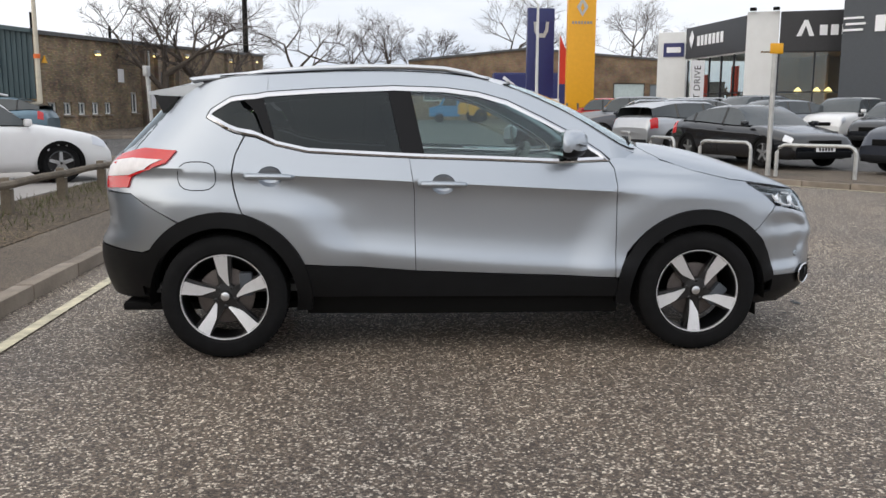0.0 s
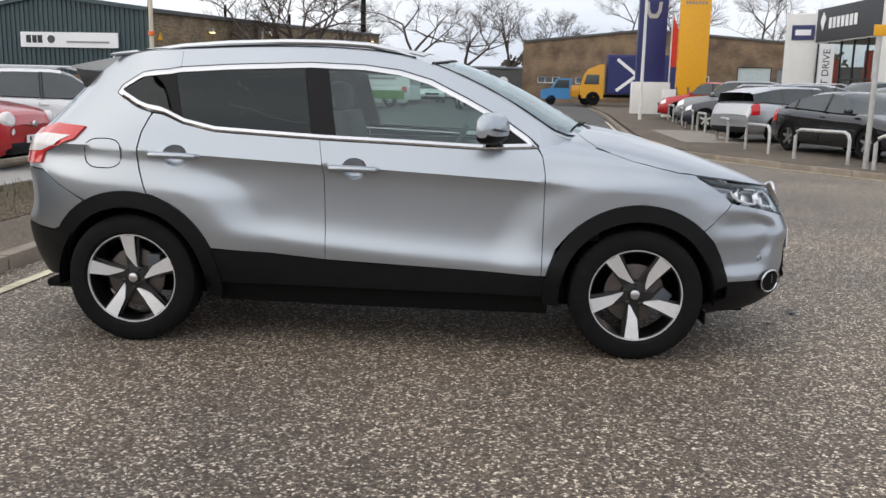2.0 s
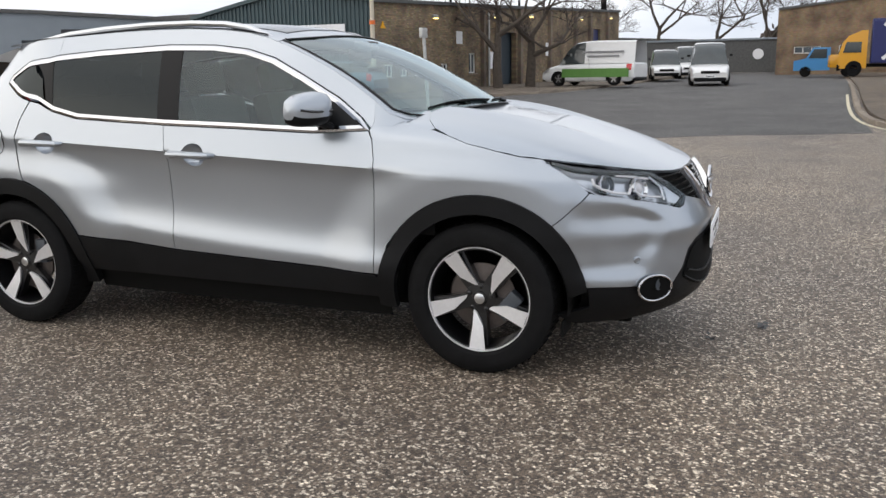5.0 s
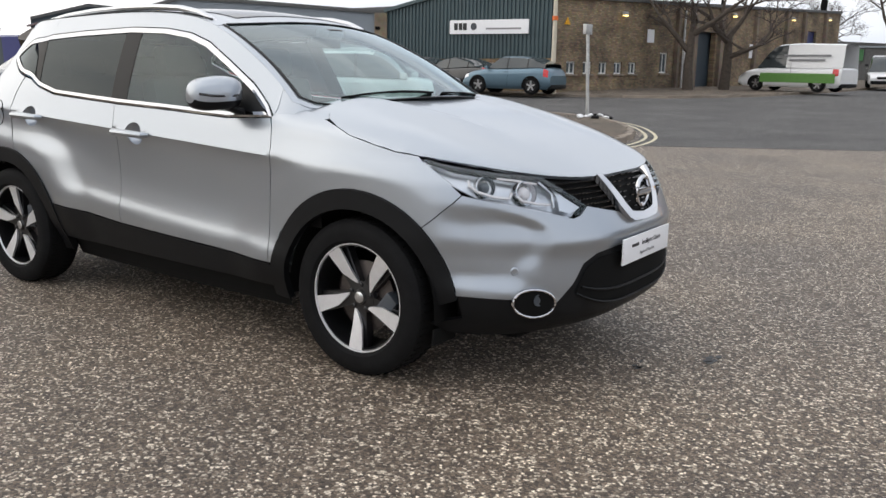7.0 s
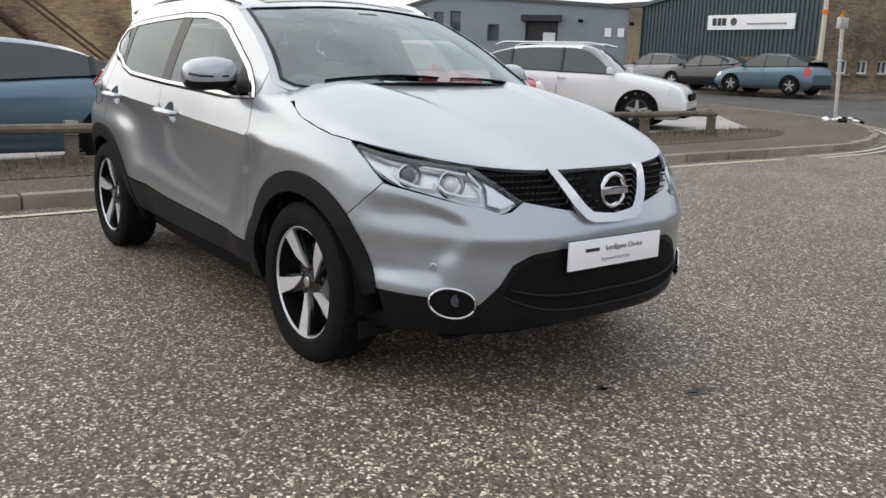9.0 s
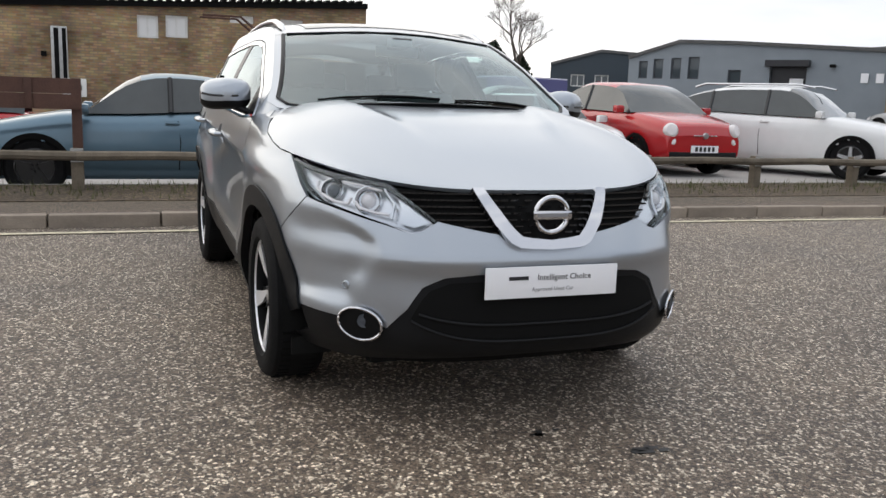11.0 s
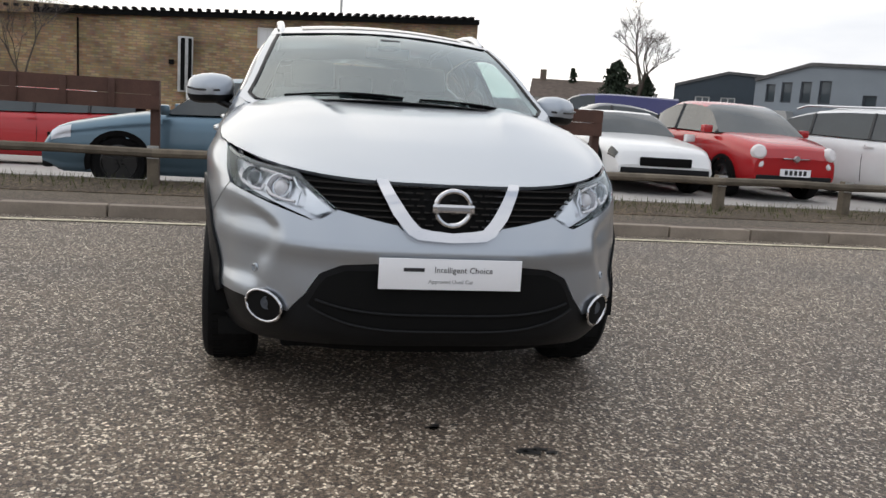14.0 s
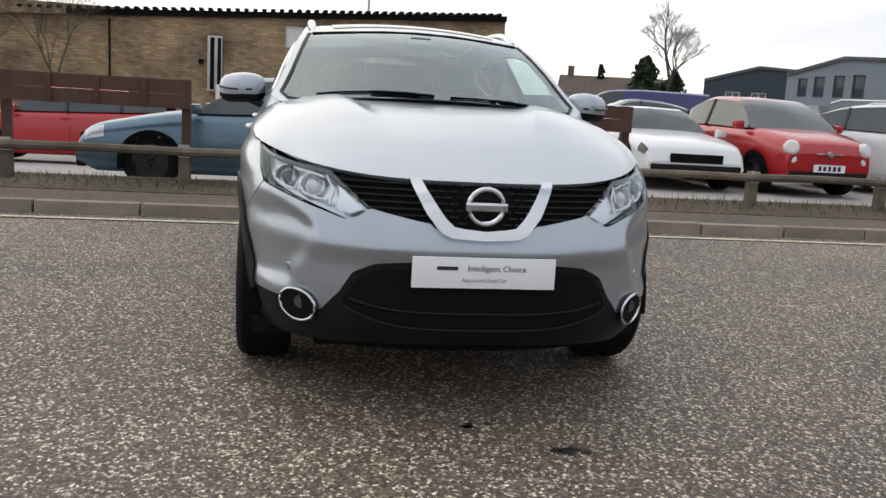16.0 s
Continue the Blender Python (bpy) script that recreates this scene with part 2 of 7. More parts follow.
M_GLASS = glass("green_glass", (0.66, 0.78, 0.75), 0.06)
M_SCREEN = glass("windscreen_glass", (0.66, 0.80, 0.79), 0.16)
M_PRIVACY = glass("privacy_glass", (0.045, 0.05, 0.055), 0.035)
M_LAMPBOWL = mat("lamp_bowl", (0.60, 0.61, 0.64), 0.28, 0.85, var=0.1)
M_RED = mat("red_lens", (0.55, 0.012, 0.015), 0.12, var=0.08, coat=0.6)
M_WLENS = mat("white_lens", (0.72, 0.68, 0.68), 0.12, var=0.1, scale=20, coat=0.6)
M_PLATE = mat("white_plate", (0.87, 0.87, 0.89), 0.35, var=0.02)
M_INK = mat("black_ink", (0.015, 0.015, 0.018), 0.5)
M_GREYINK = mat("grey_ink", (0.25, 0.25, 0.26), 0.5)
M_TRIM = mat("interior_trim", (0.13, 0.13, 0.132), 0.8, var=0.2, bump=0.1, bscale=300)
M_SEAT = mat("seat_cloth", (0.12, 0.12, 0.125), 0.9, var=0.2, bump=0.2, bscale=400)
M_HEAD = mat("pale_headliner", (0.45, 0.45, 0.43), 0.9)
M_BRICK = brickwork("buff_brick", ((0.20, 0.14, 0.085), (0.42, 0.31, 0.19)), (0.22, 0.19, 0.15))
M_BRICKB = brickwork("orange_brick", ((0.32, 0.198, 0.105), (0.55, 0.40, 0.225)), (0.32, 0.26, 0.19))
M_BRICKC = brickwork("brown_brick", ((0.25, 0.165, 0.10), (0.32, 0.22, 0.135)), (0.25, 0.2, 0.16))
M_ROOF = mat("grey_roofing", (0.10, 0.10, 0.10), 0.85, var=0.25)
M_TEAL = mat("teal_sheet", (0.045, 0.075, 0.085), 0.5, var=0.1, scale=1.5)
M_GREYSHEET = mat("grey_sheet", (0.22, 0.25, 0.28), 0.55, var=0.08, scale=1.2)
M_DARKSHEET = mat("dark_blue_sheet", (0.03, 0.045, 0.06), 0.5, var=0.1, scale=1.2)
M_WHITE = mat("white_render", (0.78, 0.78, 0.77), 0.7, var=0.05, scale=1.5)
M_FASCIA = mat("black_fascia", (0.02, 0.02, 0.024), 0.35, var=0.1)
M_SLATE = mat("slate_grey_panel", (0.05, 0.058, 0.07), 0.4, var=0.08)
M_YELLOW = mat("yellow_panel", (0.78, 0.38, 0.012), 0.4, var=0.05)
M_BLUE = mat("blue_panel", (0.018, 0.024, 0.12), 0.4, var=0.08)
M_WOOD = mat("weathered_timber", (0.14, 0.115, 0.085), 0.9, var=0.4, scale=5, bump=0.5, bscale=60, piece=0.2)
M_BROWN = mat("brown_stained_board", (0.085, 0.04, 0.028), 0.75, var=0.3, scale=4, bump=0.3, bscale=60, piece=0.12)
M_GALV = mat("galvanised_steel", (0.48, 0.48, 0.47), 0.45, 0.6, var=0.2, scale=10)
M_CREAM = mat("cream_column", (0.60, 0.54, 0.43), 0.6, var=0.12)
M_BARK = mat("bark", (0.075, 0.06, 0.048), 0.95, var=0.4, scale=8, bump=0.6, bscale=40)
M_TWIG = mat("twig", (0.075, 0.06, 0.052), 0.95, var=0.2)
M_CONIFER = mat("evergreen_leaf", (0.022, 0.035, 0.018), 0.9, var=0.4)
M_FRAME = mat("white_window_frame", (0.72, 0.72, 0.70), 0.5, var=0.08)
M_PANE = mat("dim_pane", (0.06, 0.075, 0.085), 0.06, var=0.15, scale=1.5, coat=0.3)
M_LITPANE = glass("shop_glass", (0.75, 0.80, 0.80))
M_SHOP = mat("showroom_tan", (0.33, 0.21, 0.13), 0.7, var=0.2, scale=0.8)
M_GLOW = lamp_glow("warm_lamp", (1.0, 0.72, 0.25), 3.0)
M_ORANGE = mat("orange_plastic", (0.75, 0.16, 0.03), 0.5)
M_FLAG = mat("red_flag", (0.70, 0.06, 0.04), 0.8)
M_MUDFLAP = mat("mud_flap", (0.007, 0.007, 0.007), 0.8, spec=0.15)

# ---- shared curves
def ss(a, b, x):
    t = min(1.0, max(0.0, (x - a) / (b - a)))
    return t * t * (3 - 2 * t)


def curve(x, xs, ys):
    """A smooth curve through a few control values."""
    n = len(xs)
    if x <= xs[0]:
        return ys[0] + (x - xs[0]) * (ys[1] - ys[0]) / (xs[1] - xs[0])
    if x >= xs[-1]:
        return ys[-1] + (x - xs[-1]) * (ys[-1] - ys[-2]) / (xs[-1] - xs[-2])
    i = max(k for k in range(n - 1) if xs[k] <= x)
    h = xs[i + 1] - xs[i]
    d = lambda k: (ys[min(k + 1, n - 1)] - ys[max(k - 1, 0)]) / (xs[min(k + 1, n - 1)] - xs[max(k - 1, 0)])
    t = (x - xs[i]) / h
    return (ys[i] * (1 + 2 * t) * (1 - t) ** 2 + ys[i + 1] * t * t * (3 - 2 * t)
            + h * (d(i) * t * (1 - t) ** 2 - d(i + 1) * t * t * (1 - t)))



# ---- building tools
def mesh_of(name, verts, faces, smooth=True, sharp=35):
    me = bpy.data.meshes.new(name)
    used = sorted({k for f in faces for k in f})
    at = {k: i for i, k in enumerate(used)}
    me.from_pydata([tuple(verts[k]) for k in used], [], [tuple(at[k] for k in f) for f in faces])
    me.update()
    if smooth:
        me.polygons.foreach_set("use_smooth", [True] * len(me.polygons))
        me.set_sharp_from_angle(angle=radians(sharp))
    return me


def part(name, geo, material, parent=None, label="", smooth=True, sharp=35):
    """Links (verts, faces) or a bmesh as one mesh object under a thing."""
    if isinstance(geo, bmesh.types.BMesh):
        me = bpy.data.meshes.new(name)
        geo.normal_update()
        geo.to_mesh(me)
        geo.free()
        if smooth:
            me.polygons.foreach_set("use_smooth", [True] * len(me.polygons))
            me.set_sharp_from_angle(angle=radians(sharp))
    else:
        me = mesh_of(name, geo[0], geo[1], smooth, sharp)
    me.materials.append(material)
    ob = new(name, me)
    ob.parent = parent
    if label:
        ob["label"] = label
    return ob


def thing(name, m, label, category, group="", kind=""):
    ob = new(name)
    ob.empty_display_size = 0.2
    ob.matrix_world = m
    return tagged(ob, label, category, group, kind)


def joined(*geos):
    V, F = [], []
    for v, f in geos:
        n = len(V)
        V += list(v)
        F += [tuple(i + n for i in q) for q in f]
    return V, F


def moved(geo, m):
    return [m @ Vector(v) for v in geo[0]], geo[1]


def box(cx, cy, cz, sx, sy, sz, bevel=0.0):
    """A box with its edges cut at 45 degrees."""
    bm = bmesh.new()
    bmesh.ops.create_cube(bm, size=1, matrix=Matrix.LocRotScale((cx, cy, cz), None, (sx, sy, sz)))
    if bevel:
        bmesh.ops.bevel(bm, geom=bm.edges[:], offset=bevel, segments=2, profile=0.6, affect="EDGES")
    bm.verts.index_update()
    out = [v.co.copy() for v in bm.verts], [tuple(v.index for v in f.verts) for f in bm.faces]
    bm.free()
    return out


def tube(points, radius, n=8, closed=False, flat=1.0):
    """A round bar along points; radius may be a list."""
    P = [Vector(p) for p in points]
    k = len(P)
    V, F = [], []
    up = Vector((0, 0, 1))
    for i, p in enumerate(P):
        a, b = P[(i - 1) % k if closed else max(i - 1, 0)], P[(i + 1) % k if closed else min(i + 1, k - 1)]
        d = (b - a).normalized()
        side = d.cross(up if abs(d.z) < 0.95 else Vector((1, 0, 0))).normalized()
        nor = side.cross(d)
        r = radius[i] if isinstance(radius, (list, tuple)) else radius
        V += [p + side * (math.cos(2 * math.pi * j / n) * r) + nor * (math.sin(2 * math.pi * j / n) * r * flat) for j in range(n)]
    for i in range(k if closed else k - 1):
        for j in range(n):
            a, b = i * n + j, i * n + (j + 1) % n
            c, d = ((i + 1) % k) * n + (j + 1) % n, ((i + 1) % k) * n + j
            F.append((a, b, c, d))
    if not closed:
        F.append(tuple(range(n - 1, -1, -1)))
        F.append(tuple((k - 1) * n + j for j in range(n)))
    return V, F


def lathe(profile, n=32, a0=0.0):
    """Turns (r, y) pairs round the y axis."""
    V, F = [], []
    for r, y in profile:
        V += [(r * math.cos(a0 + 2 * math.pi * j / n), y, r * math.sin(a0 + 2 * math.pi * j / n)) for j in range(n)]
    for i in range(len(profile) - 1):
        for j in range(n):
            F.append((i * n + j, i * n + (j + 1) % n, (i + 1) * n + (j + 1) % n, (i + 1) * n + j))
    return V, F


def prism(outline, depth, axis="y"):
    """A flat outline (two coordinates each) given a thickness along an axis."""
    n = len(outline)
    put = {"y": lambda a, b, d: (a, d, b), "x": lambda a, b, d: (d, a, b), "z": lambda a, b, d: (a, b, d)}[axis]
    V = [put(a, b, depth[0]) for a, b in outline] + [put(a, b, depth[1]) for a, b in outline]
    F = [tuple(range(n)), tuple(range(2 * n - 1, n - 1, -1))] + [(i, i + n, (i + 1) % n + n, (i + 1) % n) for i in range(n)]
    return V, F


def resample(loop, step, closed=True):
    out = []
    n = len(loop)
    for i in range(n if closed else n - 1):
        a, b = loop[i], loop[(i + 1) % n]
        k = max(1, int(round(math.hypot(b[0] - a[0], b[1] - a[1]) / step)))
        out += [(a[0] + (b[0] - a[0]) * j / k, a[1] + (b[1] - a[1]) * j / k) for j in range(k)]
    if not closed:
        out.append(tuple(loop[-1]))
    return out


def rounded(loop, rounds=2):
    """Corner cutting: a smooth closed line from a few corners."""
    for _ in range(rounds):
        out = []
        for i, a in enumerate(loop):
            b = loop[(i + 1) % len(loop)]
            out += [(a[0] * 0.78 + b[0] * 0.22, a[1] * 0.78 + b[1] * 0.22), (a[0] * 0.22 + b[0] * 0.78, a[1] * 0.22 + b[1] * 0.78)]
        loop = out
    return loop


def shrunk(loop, gap):
    """The loop moved inwards."""
    n = len(loop)
    area = sum(loop[i][0] * loop[(i + 1) % n][1] - loop[(i + 1) % n][0] * loop[i][1] for i in range(n))
    sgn = 1 if area > 0 else -1
    out = []
    for i in range(n):
        (ax, ay), (bx, by), (cx, cy) = loop[i - 1], loop[i], loop[(i + 1) % n]
        e1, e2 = Vector((bx - ax, by - ay)), Vector((cx - bx, cy - by))
        if e1.length < 1e-6 or e2.length < 1e-6:
            out.append((bx, by))
            continue
        n1, n2 = Vector((-e1.y, e1.x)).normalized(), Vector((-e2.y, e2.x)).normalized()
        m = n1 + n2
        m = m.normalized() / max(0.5, m.normalized().dot(n1)) if m.length > 1e-6 else n1
        out.append((bx + sgn * gap * m.x, by + sgn * gap * m.y))
    return out


def within(px, py, loop):
    """Which points lie inside the loop."""
    res = np.zeros(len(px), bool)
    n = len(loop)
    for i in range(n):
        (x1, y1), (x2, y2) = loop[i], loop[(i + 1) % n]
        if y1 == y2:
            continue
        c = ((y1 > py) != (y2 > py)) & (px < (x2 - x1) * (py - y1) / (y2 - y1) + x1)
        res ^= c
    return res


def clipped(loop, a, b, c):
    """The part of the loop where a*x + b*y >= c."""
    out = []
    n = len(loop)
    for i in range(n):
        p, q = loop[i], loop[(i + 1) % n]
        dp, dq = a * p[0] + b * p[1] - c, a * q[0] + b * q[1] - c
        if dp >= 0:
            out.append(p)
        if dp * dq < 0:
            t = dp / (dp - dq)
            out.append((p[0] + (q[0] - p[0]) * t, p[1] + (q[1] - p[1]) * t))
    return out


def sheet(outline, surf, step=0.03, gap=0.0009, depth=0.014, proud=0.0, side=1, holes=(), lines=()):
    """A panel cut to an outline from a curved surface, with its edge turned in. side -1 mirrors it to the other flank."""
    loop = shrunk(resample(outline, step), gap)
    L = np.array(loop)
    xs, ys = np.arange(L[:, 0].min() + step * 0.5, L[:, 0].max(), step), np.arange(L[:, 1].min() + step * 0.5, L[:, 1].max(), step)
    gx, gy = (g.ravel() for g in np.meshgrid(xs, ys))
    keep = within(gx, gy, loop)
    gx, gy = gx[keep], gy[keep]
    if len(gx):
        seg = L[None, :, :] - np.stack([gx, gy], 1)[:, None, :]
        far = np.sqrt((seg ** 2).sum(2)).min(1) > step * 0.45
        gx, gy = gx[far], gy[far]
    for ln in lines:
        Q = np.array(resample(ln, step, False))
        if len(gx):
            far = np.sqrt(((Q[None, :, :] - np.stack([gx, gy], 1)[:, None, :]) ** 2).sum(2)).min(1) > step * 0.6
            gx, gy = gx[far], gy[far]
    for ln in lines:
        Q = np.array(resample(ln, step, False))
        Q = Q[within(Q[:, 0], Q[:, 1], loop)]
        Q = Q[np.sqrt(((L[None, :, :] - Q[:, None, :]) ** 2).sum(2)).min(1) > step * 0.3] if len(Q) else Q
        gx, gy = np.append(gx, Q[:, 0]), np.append(gy, Q[:, 1])
    pts = [Vector(p) for p in loop] + [Vector((a, b)) for a, b in zip(gx, gy)]
    n = len(loop)
    ties = []
    for h in holes:
        b = len(pts)
        pts += [Vector(p) for p in h]
        ties += [(b + i, b + (i + 1) % len(h)) for i in range(len(h))]
    res = geometry.delaunay_2d_cdt(pts, ties, [list(range(n))], 1, 1e-6)
    flat, faces = res[0], [tuple(f) for f in res[2]]
    for h in holes:
        cx, cy = np.array([sum(flat[i][0] for i in f) / 3 for f in faces]), np.array([sum(flat[i][1] for i in f) / 3 for f in faces])
        hit = within(cx, cy, h)
        faces = [f for f, k in zip(faces, hit) if not k]
    used = sorted({i for f in faces for i in f})
    back = {i: k for k, i in enumerate(used)}
    flat, faces = [flat[i] for i in used], [tuple(back[i] for i in f) for f in faces]
    e = 0.004
    P, N = [], []
    for v in flat:
        p = surf(v[0], v[1])
        du, dv = surf(v[0] + e, v[1]) - surf(v[0] - e, v[1]), surf(v[0], v[1] + e) - surf(v[0], v[1] - e)
        nn = du.cross(dv)
        nn = nn.normalized() if nn.length > 1e-12 else Vector((0, 0, 1))
        if nn.dot(p - Vector((min(max(p.x, -1.4), 1.2), 0, 0.65))) < 0:
            nn = -nn
        P.append(p + nn * proud)
        N.append(nn)
    out_f = []
    for f in faces:
        g = (P[f[1]] - P[f[0]]).cross(P[f[2]] - P[f[0]])
        out_f.append(f if g.dot(N[f[0]]) >= 0 else f[::-1])
    if depth:
        count = {}
        for f in out_f:
            for i in range(len(f)):
                k = (f[i], f[(i + 1) % len(f)])
                count[k] = 1
        rim = [k for k in count if (k[1], k[0]) not in count]
        idx = {}
        for a, b in rim:
            for i in (a, b):
                if i not in idx:
                    idx[i] = len(P)
                    P.append(P[i] - N[i] * depth)
        out_f += [(b, a, idx[a], idx[b]) for a, b in rim]
    if side < 0:
        P = [Vector((p.x, -p.y, p.z)) for p in P]
        out_f = [f[::-1] for f in out_f]
    return P, out_f


def ribbon(path, surf, width, lift=0.003, side=1, closed=False, n=6):
    """A slim raised strip that follows a line on a surface."""
    pts = [surf(*p) for p in path]
    outp = []
    for p, q in zip(path, pts):
        e = 0.004
        nn = (surf(p[0] + e, p[1]) - surf(p[0] - e, p[1])).cross(surf(p[0], p[1] + e) - surf(p[0], p[1] - e))
        nn = nn.normalized() if nn.length > 1e-12 else Vector((0, 0, 1))
        if nn.dot(q - Vector((min(max(q.x, -1.4), 1.2), 0, 0.65))) < 0:
            nn = -nn
        outp.append(q + nn * lift)
    if side < 0:
        outp = [Vector((p.x, -p.y, p.z)) for p in outp]
    return tube(outp, width / 2, n, closed)


def words(text, size, m, material, parent, name="lettering", squeeze=1.0):
    """Lettering as a mesh in the built-in font, centred, facing +z of m."""
    cu = bpy.data.curves.new(name, "FONT")
    cu.body, cu.size, cu.extrude, cu.align_x, cu.align_y, cu.resolution_u = text, size, 0.0006, "CENTER", "CENTER", 2
    tmp = bpy.data.objects.new(name, cu)
    scene.collection.objects.link(tmp)
    me = bpy.data.meshes.new_from_object(tmp.evaluated_get(bpy.context.evaluated_depsgraph_get()))
    bpy.data.objects.remove(tmp)
    me.transform(m @ Matrix.Diagonal((squeeze, 1, 1, 1)))
    me.materials.clear()
    me.materials.append(material)
    ob = new(name, me)
    ob.parent = parent
    return ob

# ---- ground, roads, kerbs
def gz(x, y):
    """The lie of the land: flat round the car, rising gently up the side road, sinking in the car park behind the fence."""
    z = 0.42 * ss(12, 40, y) + 0.012 * min(max(0.0, y - 40), 60)
    return z - ss(4, 0, y) * (0.18 * ss(-5.6, -6.6, x) + 0.05 * min(max(0.0, -7 - x), 6.0))


def uv_box(me):
    """Lays wall coordinates in metres: along the wall and up."""
    uv = me.uv_layers.new(name="UVMap")
    for p in me.polygons:
        n = p.normal
        for li in p.loop_indices:
            v = me.vertices[me.loops[li].vertex_index].co
            uv.data[li].uv = (v.x * 0.7071 + v.y * 0.7071, v.y) if abs(n.z) > 0.8 else ((v.x if abs(n.y) > abs(n.x) else v.y), v.z)


def patch(name, outline, lift, material, step=1.2, drop=0.3, label="", category="", kind="structure", inset=0.0):
    """A piece of ground cut to an outline, following the land, with sides going down."""
    loop = shrunk(resample(outline, step), inset)
    L = np.array(loop)
    xs, ys = np.arange(L[:, 0].min() + step / 2, L[:, 0].max(), step), np.arange(L[:, 1].min() + step / 2, L[:, 1].max(), step)
    gx, gy = (g.ravel() for g in np.meshgrid(xs, ys))
    k = within(gx, gy, loop)
    pts = [Vector(p) for p in loop] + [Vector((a, b)) for a, b in zip(gx[k], gy[k])]
    n = len(loop)
    res = geometry.delaunay_2d_cdt(pts, [], [list(range(n))], 1, 1e-5)
    V = [Vector((v[0], v[1], gz(v[0], v[1]) + lift)) for v in res[0]]
    F = []
    for f in res[2]:
        g = (V[f[1]] - V[f[0]]).cross(V[f[2]] - V[f[0]])
        F.append(tuple(f) if g.z > 0 else tuple(f)[::-1])
    edges = {(f[i], f[(i + 1) % len(f)]) for f in F for i in range(len(f))}
    rim = [e for e in edges if (e[1], e[0]) not in edges]
    idx = {}
    for e in rim:
        for i in e:
            if i not in idx:
                idx[i] = len(V)
                V.append(V[i] - Vector((0, 0, drop)))
    F += [(b, a, idx[a], idx[b]) for a, b in rim]
    ob = part(name, (V, F), material, None, sharp=40)
    return tagged(ob, label, category, "", kind)


def spaced(line, step):
    """Points at even steps along a line, with the way ahead at each."""
    out, carry = [], 0.0
    for a, b in zip(line, line[1:]):
        d = math.hypot(b[0] - a[0], b[1] - a[1])
        t = carry
        while t < d:
            out.append((a[0] + (b[0] - a[0]) * t / d, a[1] + (b[1] - a[1]) * t / d, math.atan2(b[1] - a[1], b[0] - a[0])))
            t += step
        carry = t - d
    return out


def softened(line, rounds=2):
    for _ in range(rounds):
        out = [line[0]]
        for a, b in zip(line, line[1:]):
            out += [(a[0] * 0.75 + b[0] * 0.25, a[1] * 0.75 + b[1] * 0.25), (a[0] * 0.25 + b[0] * 0.75, a[1] * 0.25 + b[1] * 0.75)]
        line = out + [line[-1]]
    return line


g_axis = sorted({*np.arange(-40, 90.1, 2.5).tolist(), -6.0, -5.6, -6.6, -7.0, -8.5, 1.0, 2.0, 3.0, 4.0, *[-900, -500, -300, -180, -110, -70, -52, 110, 150, 220, 400, 900]})
gV = [(x, y, gz(x, y)) for y in g_axis for x in g_axis]
gn = len(g_axis)
gF = [(j * gn + i, j * gn + i + 1, (j + 1) * gn + i + 1, (j + 1) * gn + i) for j in range(gn - 1) for i in range(gn - 1)]
tagged(part("ground", (gV, gF), M_ROAD), "coarse chipped grey-brown asphalt with pale stones", "asphalt ground", "", "structure")

KERB_L = softened([(-3.05, -45), (-3.0, -10), (-2.97, -3), (-2.95, 0.5), (-2.92, 3), (-2.80, 6.5), (-2.66, 9.5), (-2.72, 11.6), (-3.35, 13.7), (-5.2, 16.8), (-9, 18.9), (-16, 20.6), (-60, 27)])
KERB_R = softened([(22, -9), (9.6, 6.9), (7.4, 10.0), (6.15, 12.4), (4.9, 15.2), (4.55, 18.0), (4.8, 24), (5.6, 36), (6.6, 56), (7.2, 75)])
KERB_F = softened([(-60, 30), (-24, 26.2), (-14, 27.2), (-8.6, 29.6), (-6.4, 33), (-5.4, 40), (-4.2, 55), (-3.4, 75)])
pave_l = patch("pavement_corner", KERB_L + [(-60, -45)], 0.105, M_PAVE, 1.5, label="worn asphalt footway behind a concrete kerb", category="pavement", inset=0.12)
pave_r = patch("pavement_dealer", KERB_R + [(60, 75), (60, -9)], 0.105, M_PAVE, 2.0, label="patched asphalt footway before the forecourt", category="pavement", inset=0.12)
pave_f = patch("pavement_far", KERB_F + [(-60, 75)], 0.105, M_PAVE, 2.5, label="footway along the brick works", category="pavement", inset=0.12)
tar = [(-2.6, 10.9), (-0.6, 12.2), (1.6, 13.6), (3.2, 14.0), (4.35, 14.5), (4.45, 18.0), (4.7, 24), (5.5, 36), (6.5, 56), (7.1, 75), (-3.3, 75), (-4.1, 55), (-5.3, 40), (-6.3, 33.1), (-8.5, 29.5), (-14, 27.1), (-24, 26.1), (-60, 29.8),
       (-60, 27.1), (-16, 20.7), (-9, 19.0), (-5.3, 16.95), (-3.4, 14.2), (-2.72, 12.2)]
patch("side_road", tar, 0.005, M_TAR, 2.0, 0.02, "smooth dark asphalt side road", "road")
verge = softened([(-3.95, -45), (-3.95, -3), (-3.9, 3), (-3.8, 8), (-3.9, 10.8), (-4.5, 12.6), (-5.4, 12.9)])
patch("verge", verge + [(-5.4, -45)], 0.113, M_VERGE, 1.5, 0.1, "bare brown verge with thin grass", "verge")
patch("car_park", [(-5.45, -45), (-5.45, 12.6), (-8.5, 15.8), (-15, 17.5), (-50, 22), (-50, -45)], 0.118, mat("pale_concrete_yard", (0.36, 0.34, 0.32), 0.9, var=0.2, scale=0.8, bump=0.3), 1.3, 0.1, "pale concrete car park", "car park")
